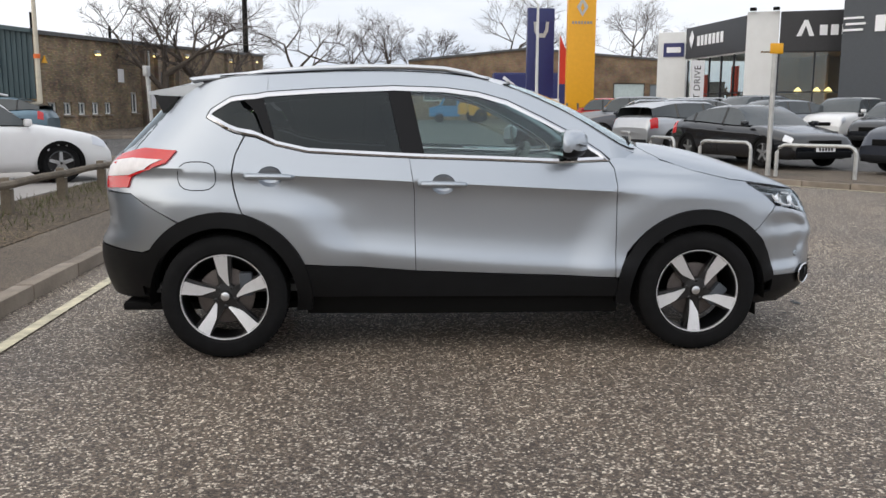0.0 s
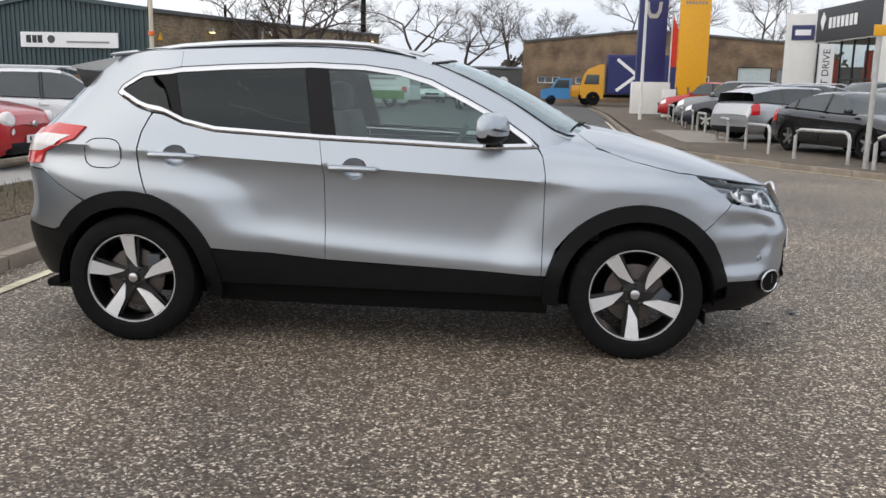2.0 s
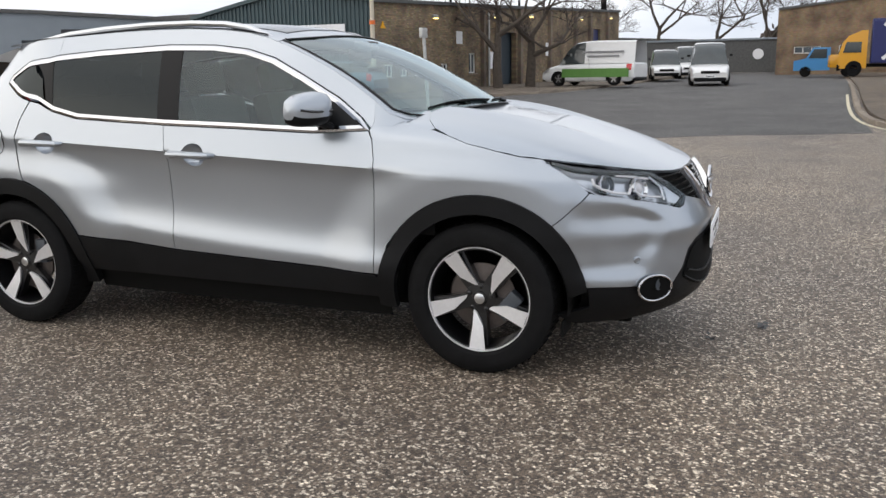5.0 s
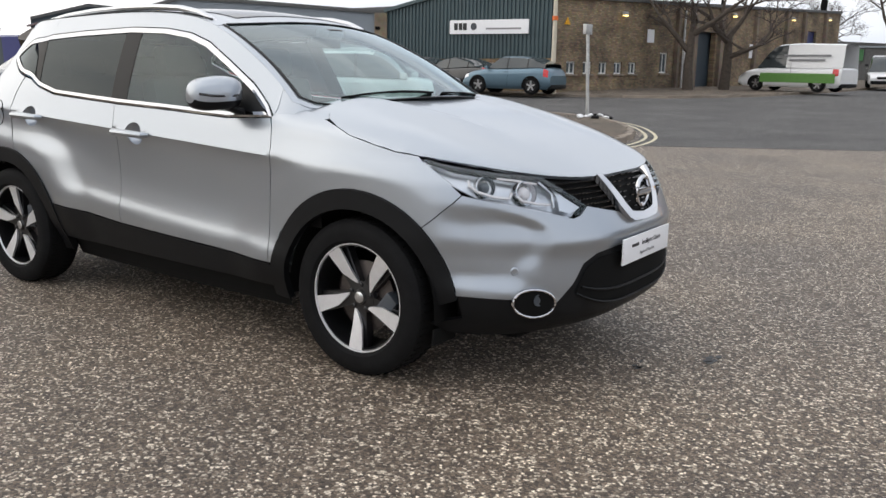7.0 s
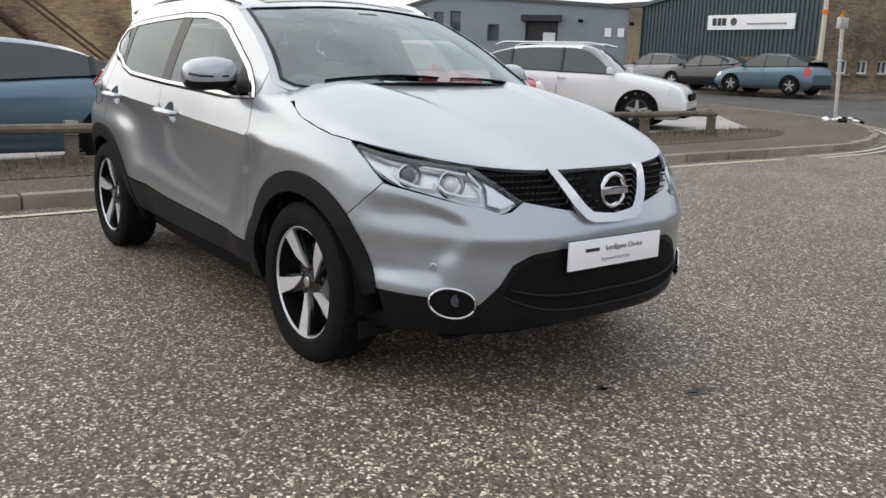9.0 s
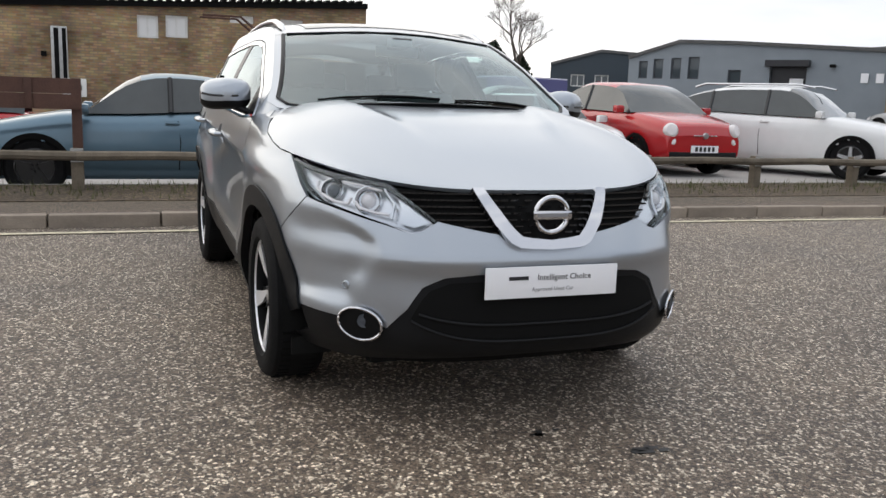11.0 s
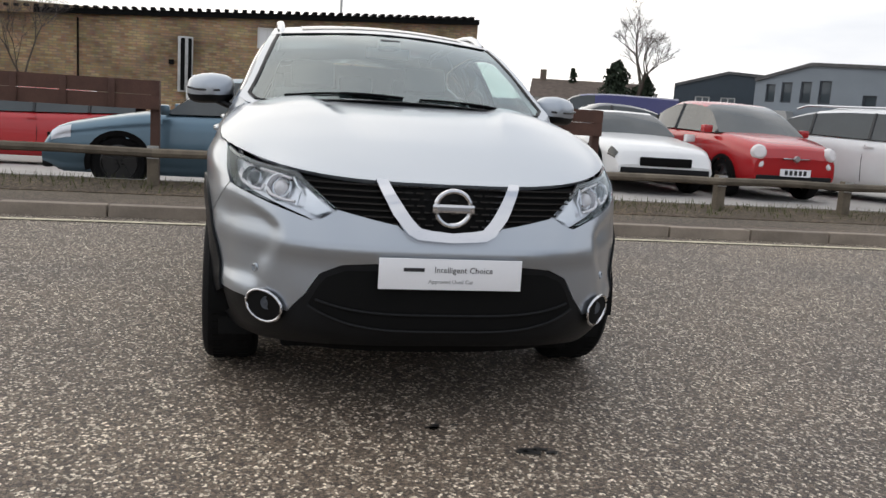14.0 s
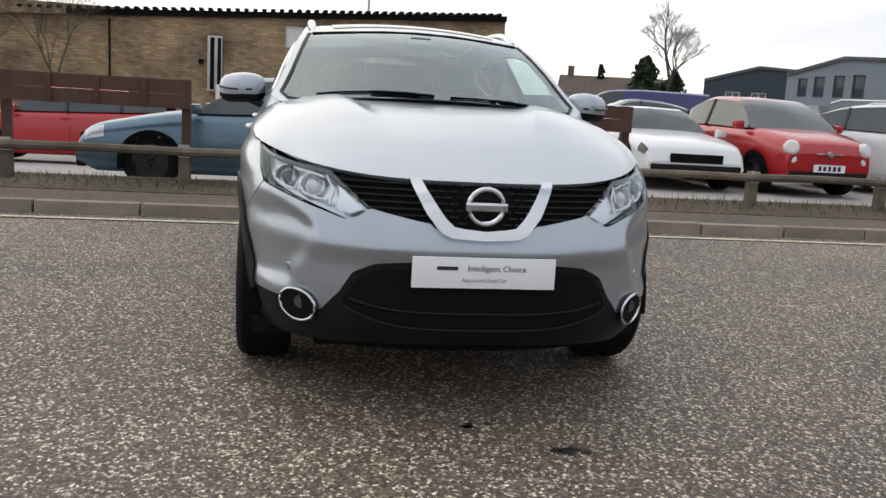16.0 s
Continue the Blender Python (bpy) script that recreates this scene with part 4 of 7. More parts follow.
    # cladding: sill and wheel arches
    sill = [(-0.89, 0.335), (0.85, 0.325), (0.90, 0.36), (0.842, 0.432), (0.24, 0.456), (-0.28, 0.478), (-0.58, 0.503), (-0.884, 0.520), (-0.93, 0.40)]
    part("sill_cladding", sheet(sill, wrap, 0.03, 0.001, 0.02, 0.004, side), M_CLAD, car)
    for ax, a0, a1 in ((AXLE, 8, 186), (-AXLE, -10, 174)):
        ring = arch(ax, 0.476, a0, a1, 26) + arch(ax, 0.392, a1 + 3, a0 - 3, 24)
        part("arch_cladding", sheet(ring, wrap, 0.02, 0.0005, 0.035, 0.010, side), M_CLAD, car)
        # liner of the wheel well
        LV, LF = [], []
        for k in range(25):
            a = radians(-6 + 192 * k / 24)
            LV += [(ax + 0.40 * math.cos(a), -0.86 * side, 0.337 + 0.40 * math.sin(a)), (ax + 0.405 * math.cos(a), -0.5 * side, 0.337 + 0.405 * math.sin(a))]
            if k:
                LF.append((2 * k - 2, 2 * k - 1, 2 * k + 1, 2 * k))
        part("wheel_well", (LV, LF), M_CORE, car)
        part("wheel_well_back", prism([(ax - 0.40, 0.26), (ax + 0.40, 0.26), (ax + 0.40, 0.5), (ax + 0.28, 0.68), (ax, 0.74), (ax - 0.28, 0.68), (ax - 0.40, 0.5)], (-0.52 * side, -0.50 * side)), M_CORE, car, smooth=False)
    # headlamp
    lamp = part("headlamp", sheet(LAMP, wrap, 0.03, 0.002, 0.02, 0.002, side), M_LENS, car, "clear headlamp lens")
    part("lamp_bowl", sheet(LAMP, wrap, 0.03, 0.004, 0.0, -0.050, side), M_LAMPBOWL, lamp)
    brow = [(1.42, 0.945), (1.53, 0.924), (1.68, 0.907), (1.80, 0.898), (1.96, 0.886), (2.05, 0.838)]
    part("lamp_brow", ribbon(resample(brow, 0.03, False), wrap, 0.020, -0.010, side), M_BLACK, lamp, "black upper bezel")
    for name, s, z, r in (("projector", 1.655, 0.860, 0.040), ("main_beam", 1.855, 0.836, 0.047)):
        c, e = wrap(s, z), 0.01
        d = (wrap(s + e, z) - wrap(s - e, z)).cross(wrap(s, z + e) - wrap(s, z - e)).normalized()
        d = d if d.x > 0 else -d
        d = (d + Vector((0.6, 0, 0))).normalized()
        c, d = Vector((c.x, c.y * side, c.z)), Vector((d.x, d.y * side, d.z))
        m = Matrix.Translation(c - d * 0.030) @ d.to_track_quat("Y", "Z").to_matrix().to_4x4()
        part(name, moved(lathe([(r * 1.12, -0.02), (r * 1.06, 0.004), (r * 0.98, 0.006), (r * 0.90, -0.004), (r * 0.74, -0.018), (r * 0.3, -0.024), (0.001, -0.024)], 28), m), M_CHROME, lamp)
        part("bulb_lens", moved(lathe([(r * 0.60, -0.016), (r * 0.5, -0.004), (r * 0.3, 0.003), (0.001, 0.005)], 24), m), M_SLATE if name == "projector" else M_WLENS, lamp)
    for strip_line, wd in (([(1.575, 0.885), (1.565, 0.86), (1.59, 0.838), (1.66, 0.819), (1.735, 0.814), (1.762, 0.838)], 0.013), ([(1.775, 0.828), (1.80, 0.806), (1.88, 0.794), (1.95, 0.790)], 0.012), ([(1.72, 0.893), (1.82, 0.886), (1.93, 0.872)], 0.010)):
        part("daylight_strip", ribbon(resample(strip_line, 0.02, False), wrap, wd, -0.016, side), M_WLENS, lamp, "white light guide")
    part("lamp_divider", ribbon(resample([(1.945, 0.878), (1.985, 0.83), (1.96, 0.775)], 0.02, False), wrap, 0.010, -0.014, side), M_LAMPBOWL, lamp)
    tipz = [(2.00, 0.862), (2.07, 0.812), (2.135, 0.772), (2.06, 0.750), (1.99, 0.765), (2.01, 0.82)]
    part("lamp_reflector", sheet(tipz, wrap, 0.03, 0.002, 0.0, -0.02, side), M_SATIN, lamp)
    # tail lamp
    tl = [(-1.435, 1.135), (-1.467, 1.066), (-1.60, 1.03), (-1.735, 0.990), (-1.763, 0.933), (-2.1, 0.925), (-2.15, 1.02), (-2.08, 1.105), (-1.75, 1.145)]
    tail_lamp = part("tail_lamp", sheet(tl, wrap, 0.03, 0.002, 0.02, 0.010, side), M_RED, car, "red tail lamp with clear middle band")
    band = [(-1.50, 1.085), (-1.60, 1.045), (-1.76, 1.000), (-2.1, 0.985), (-2.13, 1.03), (-2.08, 1.07), (-1.80, 1.09)]
    part("clear_band", sheet(band, wrap, 0.03, 0.002, 0.004, 0.013, side), M_WLENS, tail_lamp)
    # fog lamp in its chrome ring
    ell = [(1.80 + 0.105 * math.cos(a), 0.401 + 0.056 * math.sin(a)) for a in np.linspace(0, 2 * math.pi, 28, endpoint=False)]
    fog = part("fog_lamp", sheet(ell, wrap, 0.03, 0, 0.002, 0.014, side), M_CORE, car)
    part("fog_ring", ribbon(ell, wrap, 0.011, 0.016, side, True, 8), M_CHROME, fog)
    c = wrap(1.815, 0.412)
    d = Vector((0.9, -0.43 * side, 0)).normalized()
    m = Matrix.Translation(Vector((c.x, c.y * side, c.z)) + d * 0.012) @ d.to_track_quat("Y", "Z").to_matrix().to_4x4()
    part("fog_bulb", moved(lathe([(0.024, 0.0), (0.024, 0.004), (0.016, 0.002), (0.008, 0.004), (0.001, 0.005)], 22), m), M_SLATE, fog)
    # parking sensors
    c = wrap(1.71, 0.525)
    m = Matrix.Translation(Vector((c.x, c.y * side, c.z)) + Vector((0.5, -0.8 * side, 0)) * 0.0) @ Vector((0.6, -0.8 * side, 0)).to_track_quat("Y", "Z").to_matrix().to_4x4()
    part("parking_sensor", moved(lathe([(0.016, -0.02), (0.016, 0.004), (0.012, 0.006), (0.011, 0.002), (0.001, 0.002)], 16), m), M_SILVER, car)
    # roof rail
    rail = [(-1.40, 1.492), (-1.30, 1.532), (-1.10, 1.562), (-0.85, 1.582), (-0.55, 1.594), (-0.30, 1.594), (-0.10, 1.584), (0.04, 1.560), (0.13, 1.528), (0.19, 1.496)]
    part("roof_rail", tube([(x, -0.575 * side, z) for x, z in rail], [0.012, 0.02, 0.022, 0.022, 0.022, 0.022, 0.022, 0.021, 0.018, 0.01], 10, flat=0.75), M_SATIN, car)
    part("rail_seal", tube([(x, -0.59 * side, top(x, 0.59) + 0.004) for x in np.linspace(-1.35, 0.15, 20)], 0.007, 6, flat=0.5), M_CLAD, car)
    # wiper and mud flap
    part("mud_flap", box(1.69, -0.74 * side, 0.225, 0.010, 0.16, 0.07, 0.003), M_MUDFLAP, car)

# bonnet
lip = []
for k in range(1, 15):
    a = 1.405 + (MID - 1.405) * k / 14
    z = 0.95
    for _ in range(20):
        p = skin(a, z)
        z = hood_edge(p.x)
    lip.append((p.x - 0.003, max(0.0, -p.y - 0.003)))
line = [(1.118, 0.0), (1.108, 0.18), (1.078, 0.36), (1.042, 0.52)] + [seam_y(p) for p in seam] + lip
bonnet_line = line + [(x, -y) for x, y in reversed(line[1:-1])]
bonnet = part("bonnet", sheet(bonnet_line, hood_xy, 0.02, 0.001, 0.016), M_SILVER, car)
# front bumper, painted
bump = CLAD_TOP + INTAKE_TOP[1:] + list(reversed(GRILLE_LOW)) + [(2.095, 0.739), (2.045, 0.730), (1.93, 0.753), (1.73, 0.785), (1.57, 0.810), (1.514, 0.8205), (1.4215, 0.7592)]
bump_r = bump + arch(AXLE, ARCH_R, 46.7, 12, 8)
i_mid = len(CLAD_TOP) + len(INTAKE_TOP) - 2
up = bump_r[i_mid + 1:]
loop = bump_r[:i_mid + 1] + [(2 * MID - s, z) for s, z in reversed(bump_r[:i_mid])] + [(2 * MID - s, z) for s, z in reversed(up[1:])] + up
bumper = part("front_bumper", sheet(loop, wrap, 0.02, 0.001), M_SILVER, car)
# black lower bumper with the intake
low_r = [(1.34, 0.28), (1.45, 0.24), (1.75, 0.238), (2.0, 0.262), (2.2, 0.275), (MID, 0.28)]
lower = low_r + [(2 * MID - s, z) for s, z in reversed(low_r[:-1])]
upper = list(reversed(INTAKE_TOP)) + list(reversed(CLAD_TOP[:-1])) + arch(AXLE, ARCH_R, 10, -2, 3)
loop = lower + [(2 * MID - s, z) for s, z in reversed(upper[1:])] + upper
part("lower_bumper", sheet(loop, wrap, 0.03, 0.002, 0.02, -0.003), M_CLAD, car, "black plastic lower bumper")
mouth_r = [(2.035, 0.435), (2.085, 0.503), (2.12, 0.535), (2.20, 0.563), (MID, 0.572)]
mouth_l = [(2.40, 0.352), (2.22, 0.360), (2.10, 0.392)]
mouth = mouth_r + [(2 * MID - s, z) for s, z in reversed(mouth_r[:-1])] + [(2 * MID - s, z) for s, z in reversed(mouth_l)] + mouth_l
intake = part("lower_intake", sheet(mouth, wrap, 0.03, 0.0, 0.0, 0.002), M_CORE, car, "dark mesh lower intake")
for z0, rise, lo, r in ((0.412, 0.040, 2.07, 0.005), (0.352, 0.075, 2.035, 0.005)):
    pts = [(s, z0 + rise * (abs(s - MID) / (MID - lo)) ** 2.4) for s in np.linspace(lo, 2 * MID - lo, 40)]
    part("intake_slat", ribbon(pts, wrap, 2 * r, 0.006), M_CLAD, intake)
# upper grille with the chrome V
g_low = GRILLE_LOW
grille_loop = edge_line + [(2 * MID - s, z) for s, z in reversed(edge_line[:-1])] + [(2 * MID - s, z) for s, z in g_low[:-1]] + list(reversed(g_low))
grille = part("upper_grille", sheet(grille_loop, wrap, 0.03, 0.002, 0.0, -0.022), M_CORE, car, "black honeycomb upper grille")
cells = []
for row in range(9):
    z = 0.690 + row * 0.0215
    for s in np.arange(2.02 + (row % 2) * 0.011, 2 * MID - 2.0, 0.024):
        if within(np.array([s]), np.array([z]), grille_loop)[0]:
            q = wrap(s, z)
            cells.append(moved(box(0, 0, 0, 0.012, 0.030, 0.006), Matrix.Translation(q - Vector((0.014, 0, 0)))))
tagged(part("grille_mesh", joined(*cells), M_BLACK, grille, smooth=False), kind="stuff")
v_out = [(2.298, 0.872), (2.349, 0.755), (2.385, 0.695), (2.405, 0.679), (MID, 0.671)]
v_in = [(2.334, 0.872), (2.396, 0.742), (2.412, 0.716), (MID, 0.703)]
v_loop = v_out + [(2 * MID - s, z) for s, z in reversed(v_out[:-1])] + [(2 * MID - s, z) for s, z in v_in[:-1]] + list(reversed(v_in))
part("chrome_v", sheet(v_loop, wrap, 0.02, 0.0, 0.03, 0.022), M_CHROME, grille, "polished chrome V bar")
ring = [(2.222, 0.064 * math.cos(a), 0.799 + 0.062 * math.sin(a)) for a in np.linspace(0, 2 * math.pi, 36, endpoint=False)]
badge = part("maker_badge", tube(ring, 0.0095, 8, True), M_CHROME, grille, "round chrome badge")
part("badge_bar", box(2.226, 0, 0.799, 0.014, 0.152, 0.030, 0.003), M_CHROME, grille)
part("badge_mark", box(2.2345, 0, 0.799, 0.003, 0.118, 0.012), M_GREYINK, grille)
# plate with lettering
plate = part("plate", box(2.257, 0, 0.567, 0.008, 0.52, 0.111, 0.002), M_PLATE, car, "white dealer plate")
face = pose(2.2618, 0, 0.567, 90, 0, 90)
part("brand_bar", box(2.262, -0.135, 0.583, 0.0015, 0.075, 0.013), M_INK, plate)
words("Intelligent Choice", 0.030, face @ pose(0.045, 0.016, 0), M_INK, plate)
words("Approved Used Car", 0.020, face @ pose(0.0, -0.026, 0), M_GREYINK, plate)
# roof, windscreen, cowl
side_line = [(0.24, roof_edge(0.24)[0] - 0.046), (0.4, roof_edge(0.4)[0] - 0.046), (0.55, roof_edge(0.55)[0] - 0.046), (0.7, roof_edge(0.7)[0] - 0.046), (0.80, roof_edge(0.8)[0] - 0.046), (0.88, roof_edge(0.88)[0] - 0.05),
             (0.945, 0.70), (1.0, 0.635), (1.046, 0.52), (1.085, 0.36), (1.116, 0.18), (1.126, 0.0)]
screen_top = [(0.33, 0.0), (0.322, 0.2), (0.295, 0.4)]
wl = screen_top + side_line
screen_loop = wl + [(x, -y) for x, y in reversed(wl[1:-1])]
part("windscreen", sheet(screen_loop, top_xy, 0.04, 0.002, 0.004, -0.002), M_SCREEN, car, "clear green-tinted windscreen")
for k in (1, -1):
    part("screen_seal", tube([(x, y * k, top(x, y) + 0.001) for x, y in side_line], 0.011, 6, flat=0.4), M_CLAD, car)
part("screen_seal", tube([(x, y, top(x, y) + 0.001) for x, y in [(0.24, 0.575), *reversed(screen_top)] + [(x, -y) for x, y in screen_top[1:]] + [(0.24, -0.575)]], 0.012, 6, flat=0.4), M_CLAD, car)
roof_l = [(0.325, 0.0), (0.316, 0.2), (0.288, 0.4), (0.235, 0.575), (0.235, roof_edge(0.235)[0])] + [(x, roof_edge(x)[0]) for x in (0.1, -0.1, -0.3, -0.5, -0.7, -0.9, -1.1, -1.3, -1.5)] + [(-1.56, 0.4), (-1.58, 0.0)]
part("roof_panel", sheet(roof_l + [(x, -y) for x, y in reversed(roof_l[1:-1])], top_xy, 0.05, 0.0005, 0.01), M_SILVER, car)
sun_roof = [(0.20, 0.0), (0.18, 0.46), (-0.95, 0.47), (-0.98, 0.0)]
part("glass_roof", sheet(sun_roof + [(x, -y) for x, y in reversed(sun_roof[1:-1])], top_xy, 0.06, 0.0, 0.0, 0.003), M_BLACK, car)
strip = []
for y in np.linspace(-0.66, 0.66, 34):
    xs = curve(abs(y), (0, 0.18, 0.36, 0.52, 0.635, 0.70), (1.12, 1.11, 1.078, 1.038, 0.992, 0.94))
    xb = xs + 0.012
    strip += [Vector((xs, y, top(xs, abs(y)) - 0.004)), Vector((xb, y, hood(xb, abs(y)) - 0.006)), Vector((xb + 0.02, y, hood(xb, abs(y)) - 0.05))]
n_rows = len(strip) // 3
part("screen_apron", (strip, [(3 * i + k, 3 * i + k + 1, 3 * i + k + 4, 3 * i + k + 3) for i in range(n_rows - 1) for k in (0, 1)]), M_CLAD, car)
cowl = [(0.80, 0.68), (1.09, 0.62), (1.11, 0.3), (1.12, 0.0)]
cowl_s = lambda x, y: Vector((x, y, 1.118 - 0.02 * (abs(y) / 0.7) ** 2))
part("scuttle", sheet(cowl + [(x, -y) for x, y in reversed(cowl[:-1])], cowl_s, 0.05, 0.0, 0.02), M_CLAD, car)
for (x0, y0), (x1, y1) in (((1.095, -0.02), (0.985, -0.57)), ((1.03, 0.50), (1.098, 0.06))):
    wp = [(x0 + (x1 - x0) * t + 0.006 * math.sin(math.pi * t), y0 + (y1 - y0) * t) for t in np.linspace(0, 1, 12)]
    wiper = part("wiper", tube([(x, y, top(x, y) + 0.004) for x, y in wp], [0.007] * 6 + [0.005] * 6, 6), M_CORE, car)
    part("wiper_arm", tube([(x + 0.01, y, top(x, y) + 0.006) for x, y in wp[:7]], 0.005, 6), M_CLAD, wiper)
part("wiper_hub", box(1.075, 0.45, 1.150, 0.04, 0.06, 0.018, 0.006), M_CORE, car)
# tail: gate, spoiler, glass, rear bumper
TMID = TAIL0 - GIRTH
def tail_wrap(s, z):
    p = skin(2 * TMID - s, z) if s < TMID else skin(s, z)
    return Vector((p.x, -p.y, p.z)) if s < TMID else p
part("tailgate", sheet([(-2.19, 0.76), (-2.19, 1.13), (2 * TMID + 2.19, 1.13), (2 * TMID + 2.19, 0.76)], tail_wrap, 0.05, 0.0, 0.01), M_SILVER, car)
part("rear_window", sheet([(-1.90, 1.12), (-1.86, 1.44), (2 * TMID + 1.86, 1.44), (2 * TMID + 1.90, 1.12)], tail_wrap, 0.05, 0.0, 0.004), M_PRIVACY, car)
sp = [(-1.44, 0.0, 1.565), (-1.44, 0.60, 1.505), (-1.76, 0.52, 1.452), (-1.78, 0.0, 1.482)]
V = [Vector(p) for p in sp] + [Vector((-1.44, -0.60, 1.505)), Vector((-1.76, -0.52, 1.452))]
V += [v - Vector((0, 0, 0.085)) if v.x > -1.5 else v - Vector((0, 0, 0.018)) for v in V]
F = [(0, 1, 2, 3), (4, 0, 3, 5), (9, 8, 7, 6), (11, 9, 6, 10), (1, 7, 8, 2), (2, 8, 9, 3), (3, 9, 11, 5), (5, 11, 10, 4)]
part("roof_spoiler", (V, F), M_SILVER, car, sharp=20)
for k in (1, -1):
    part("spoiler_cheek", prism([(-1.58, 1.42), (-1.73, 1.437), (-1.68, 1.33), (-1.64, 1.36)], (k * 0.50, k * 0.535)), M_BLACK, car)
seam_l = arch(-AXLE, ARCH_R, 119, 146, 5) + [(-1.60, 0.585), (-1.9, 0.60), (TMID, 0.605), (TMID, 0.745), (-2.18, 0.75), (-2.19, 0.905), (-1.735, 0.903), (s_of(-1.63, 0.80), 0.799)]
for side in (1, -1):
    part("rear_bumper", sheet(seam_l, skin, 0.03, 0.002, side=side), M_SILVER, car)
    low_l = arch(-AXLE, ARCH_R, 148, 182, 6) + [(-1.62, 0.31), (-1.9, 0.29), (TMID, 0.285), (TMID, 0.60), (-1.9, 0.595), (-1.60, 0.58)]
    part("rear_lower_bumper", sheet(low_l, skin, 0.03, 0.002, 0.02, 0.002, side), M_CLAD, car, "black plastic lower bumper")
# dark inner shell
V, F, rows = [], [], []
ss_list = list(np.linspace(TMID, -1.2, 16)) + list(np.linspace(-1.1, 0.9, 22)) + list(np.linspace(0.97, MID, 22))
zs = [0.215, 0.26, 0.33, 0.42, 0.52, 0.62, 0.70, 0.78, 0.86, 0.94]
for sd in (1, -1):
    base = len(V)
    for s in ss_list:
        for z in zs:
            p = skin(s, z)
            q = Vector((p.x * 0.975, p.y + 0.045 if abs(p.y) > 0.045 else 0.0, min(z, hood_edge(p.x) - 0.07) if p.x > 1.0 else z))
            V.append(Vector((q.x, q.y * sd, q.z)))
    nz = len(zs)
    for i in range(len(ss_list) - 1):
        for j in range(nz - 1):
            c = (V[base + i * nz + j] + V[base + (i + 1) * nz + j + 1]) / 2
            if min(math.hypot(c.x - AXLE, c.z - 0.337), math.hypot(c.x + AXLE, c.z - 0.337)) < 0.43 and abs(c.y) > 0.5:
                continue
            if 1.45 < c.x < 2.16 and c.z > 0.72 and abs(c.y) > 0.38:
                continue
            F.append((base + i * nz + j, base + (i + 1) * nz + j, base + (i + 1) * nz + j + 1, base + i * nz + j + 1))
part("inner_shell", (V, F), M_CORE, car)
part("underbody", box(0, 0, 0.235, 3.9, 1.16, 0.05, 0.02), M_CORE, car)
part("bulkhead", box(0.95, 0, 0.66, 0.04, 1.5, 0.75, 0.01), M_CORE, car)

# wheels
def wheel(x, y, turn, out):
    w = part("wheel", moved(lathe([(0.236, 0.08), (0.236, -0.085), (0.226, -0.09), (0.226, 0.08)], 48), Matrix.Identity(4)), M_RIMDARK, car)
    w.matrix_local = pose(x, y, HUB, 0, turn, 0) @ Matrix.Diagonal((1, out, 1, 1))
    prof = [(0.232, 0.085), (0.25, 0.108), (0.29, 0.116), (0.322, 0.108), (0.338, 0.09), (0.3425, 0.05), (0.343, 0.0), (0.3425, -0.05), (0.338, -0.09), (0.322, -0.108), (0.29, -0.116), (0.252, -0.112), (0.240, -0.100), (0.234, -0.092), (0.230, -0.06)]
    part("tyre", lathe(prof, 64), M_TYRE, w)
    treads = [moved(box(0, k * 0.05, 0.3425, 0.006, 0.045, 0.006), pose(0, 0, 0, 0, 360 * i / 60 + (k % 2) * 3, 0)) for i in range(60) for k in (-1, 1)]
    tagged(part("tread", joined(*treads), M_CORE, w, smooth=False), kind="stuff")
    part("rim_lip", lathe([(0.231, -0.088), (0.234, -0.097), (0.239, -0.097), (0.2405, -0.090)], 64), M_RIM, w, "bright machined rim lip")
    part("brake_disc", lathe([(0.155, -0.03), (0.155, -0.022), (0.07, -0.03), (0.06, -0.05), (0.001, -0.05)], 40), M_DISC, w)
    part("caliper", box(0.115, -0.035, 0.06, 0.07, 0.06, 0.13, 0.012), M_SLATE, w)
    for k in range(5):
        m = pose(0, 0, 0, 0, 72 * k, 0)
        # black back arm and bright twisted blade
        arm = prism([(-0.030, 0.045), (0.030, 0.045), (0.045, 0.222), (-0.050, 0.222)], (-0.060, -0.020))
        part("spoke", moved(arm, m), M_RIMDARK, w)
        blade = [(0.014, 0.062, -0.069), (0.026, 0.056, -0.069), (0.024, 0.125, -0.079), (0.029, 0.230, -0.092), (-0.046, 0.228, -0.092), (-0.026, 0.125, -0.079)]
        V = [Vector((a, c, b)) for a, b, c in blade] + [Vector((a * 0.9, c + 0.014, b)) for a, b, c in blade]
        F = [(0, 1, 2, 5), (5, 2, 3, 4)] + [(i, i + 6, (i + 1) % 6 + 6, (i + 1) % 6) for i in range(6)]
        part("spoke_face", moved((V, F), m), M_RIM, w, smooth=False)
        part("wheel_bolt", moved(lathe([(0.010, -0.060), (0.010, -0.070), (0.006, -0.073), (0.001, -0.073)], 8), m @ pose(0, 0, 0, 0, 36, 0) @ pose(0, 0, 0.055)), M_RIMDARK, w)
    part("hub_cap", lathe([(0.075, -0.045), (0.070, -0.062), (0.034, -0.066), (0.030, -0.074), (0.022, -0.076), (0.001, -0.076)], 28), M_RIMDARK, w)
    part("hub_badge", lathe([(0.024, -0.0765), (0.018, -0.079), (0.001, -0.079)], 20), M_SATIN, w)


for wx, turn in ((AXLE, 40), (-AXLE, -2)):
    for out in (1, -1):
        wheel(wx, -0.775 * out, turn, out)

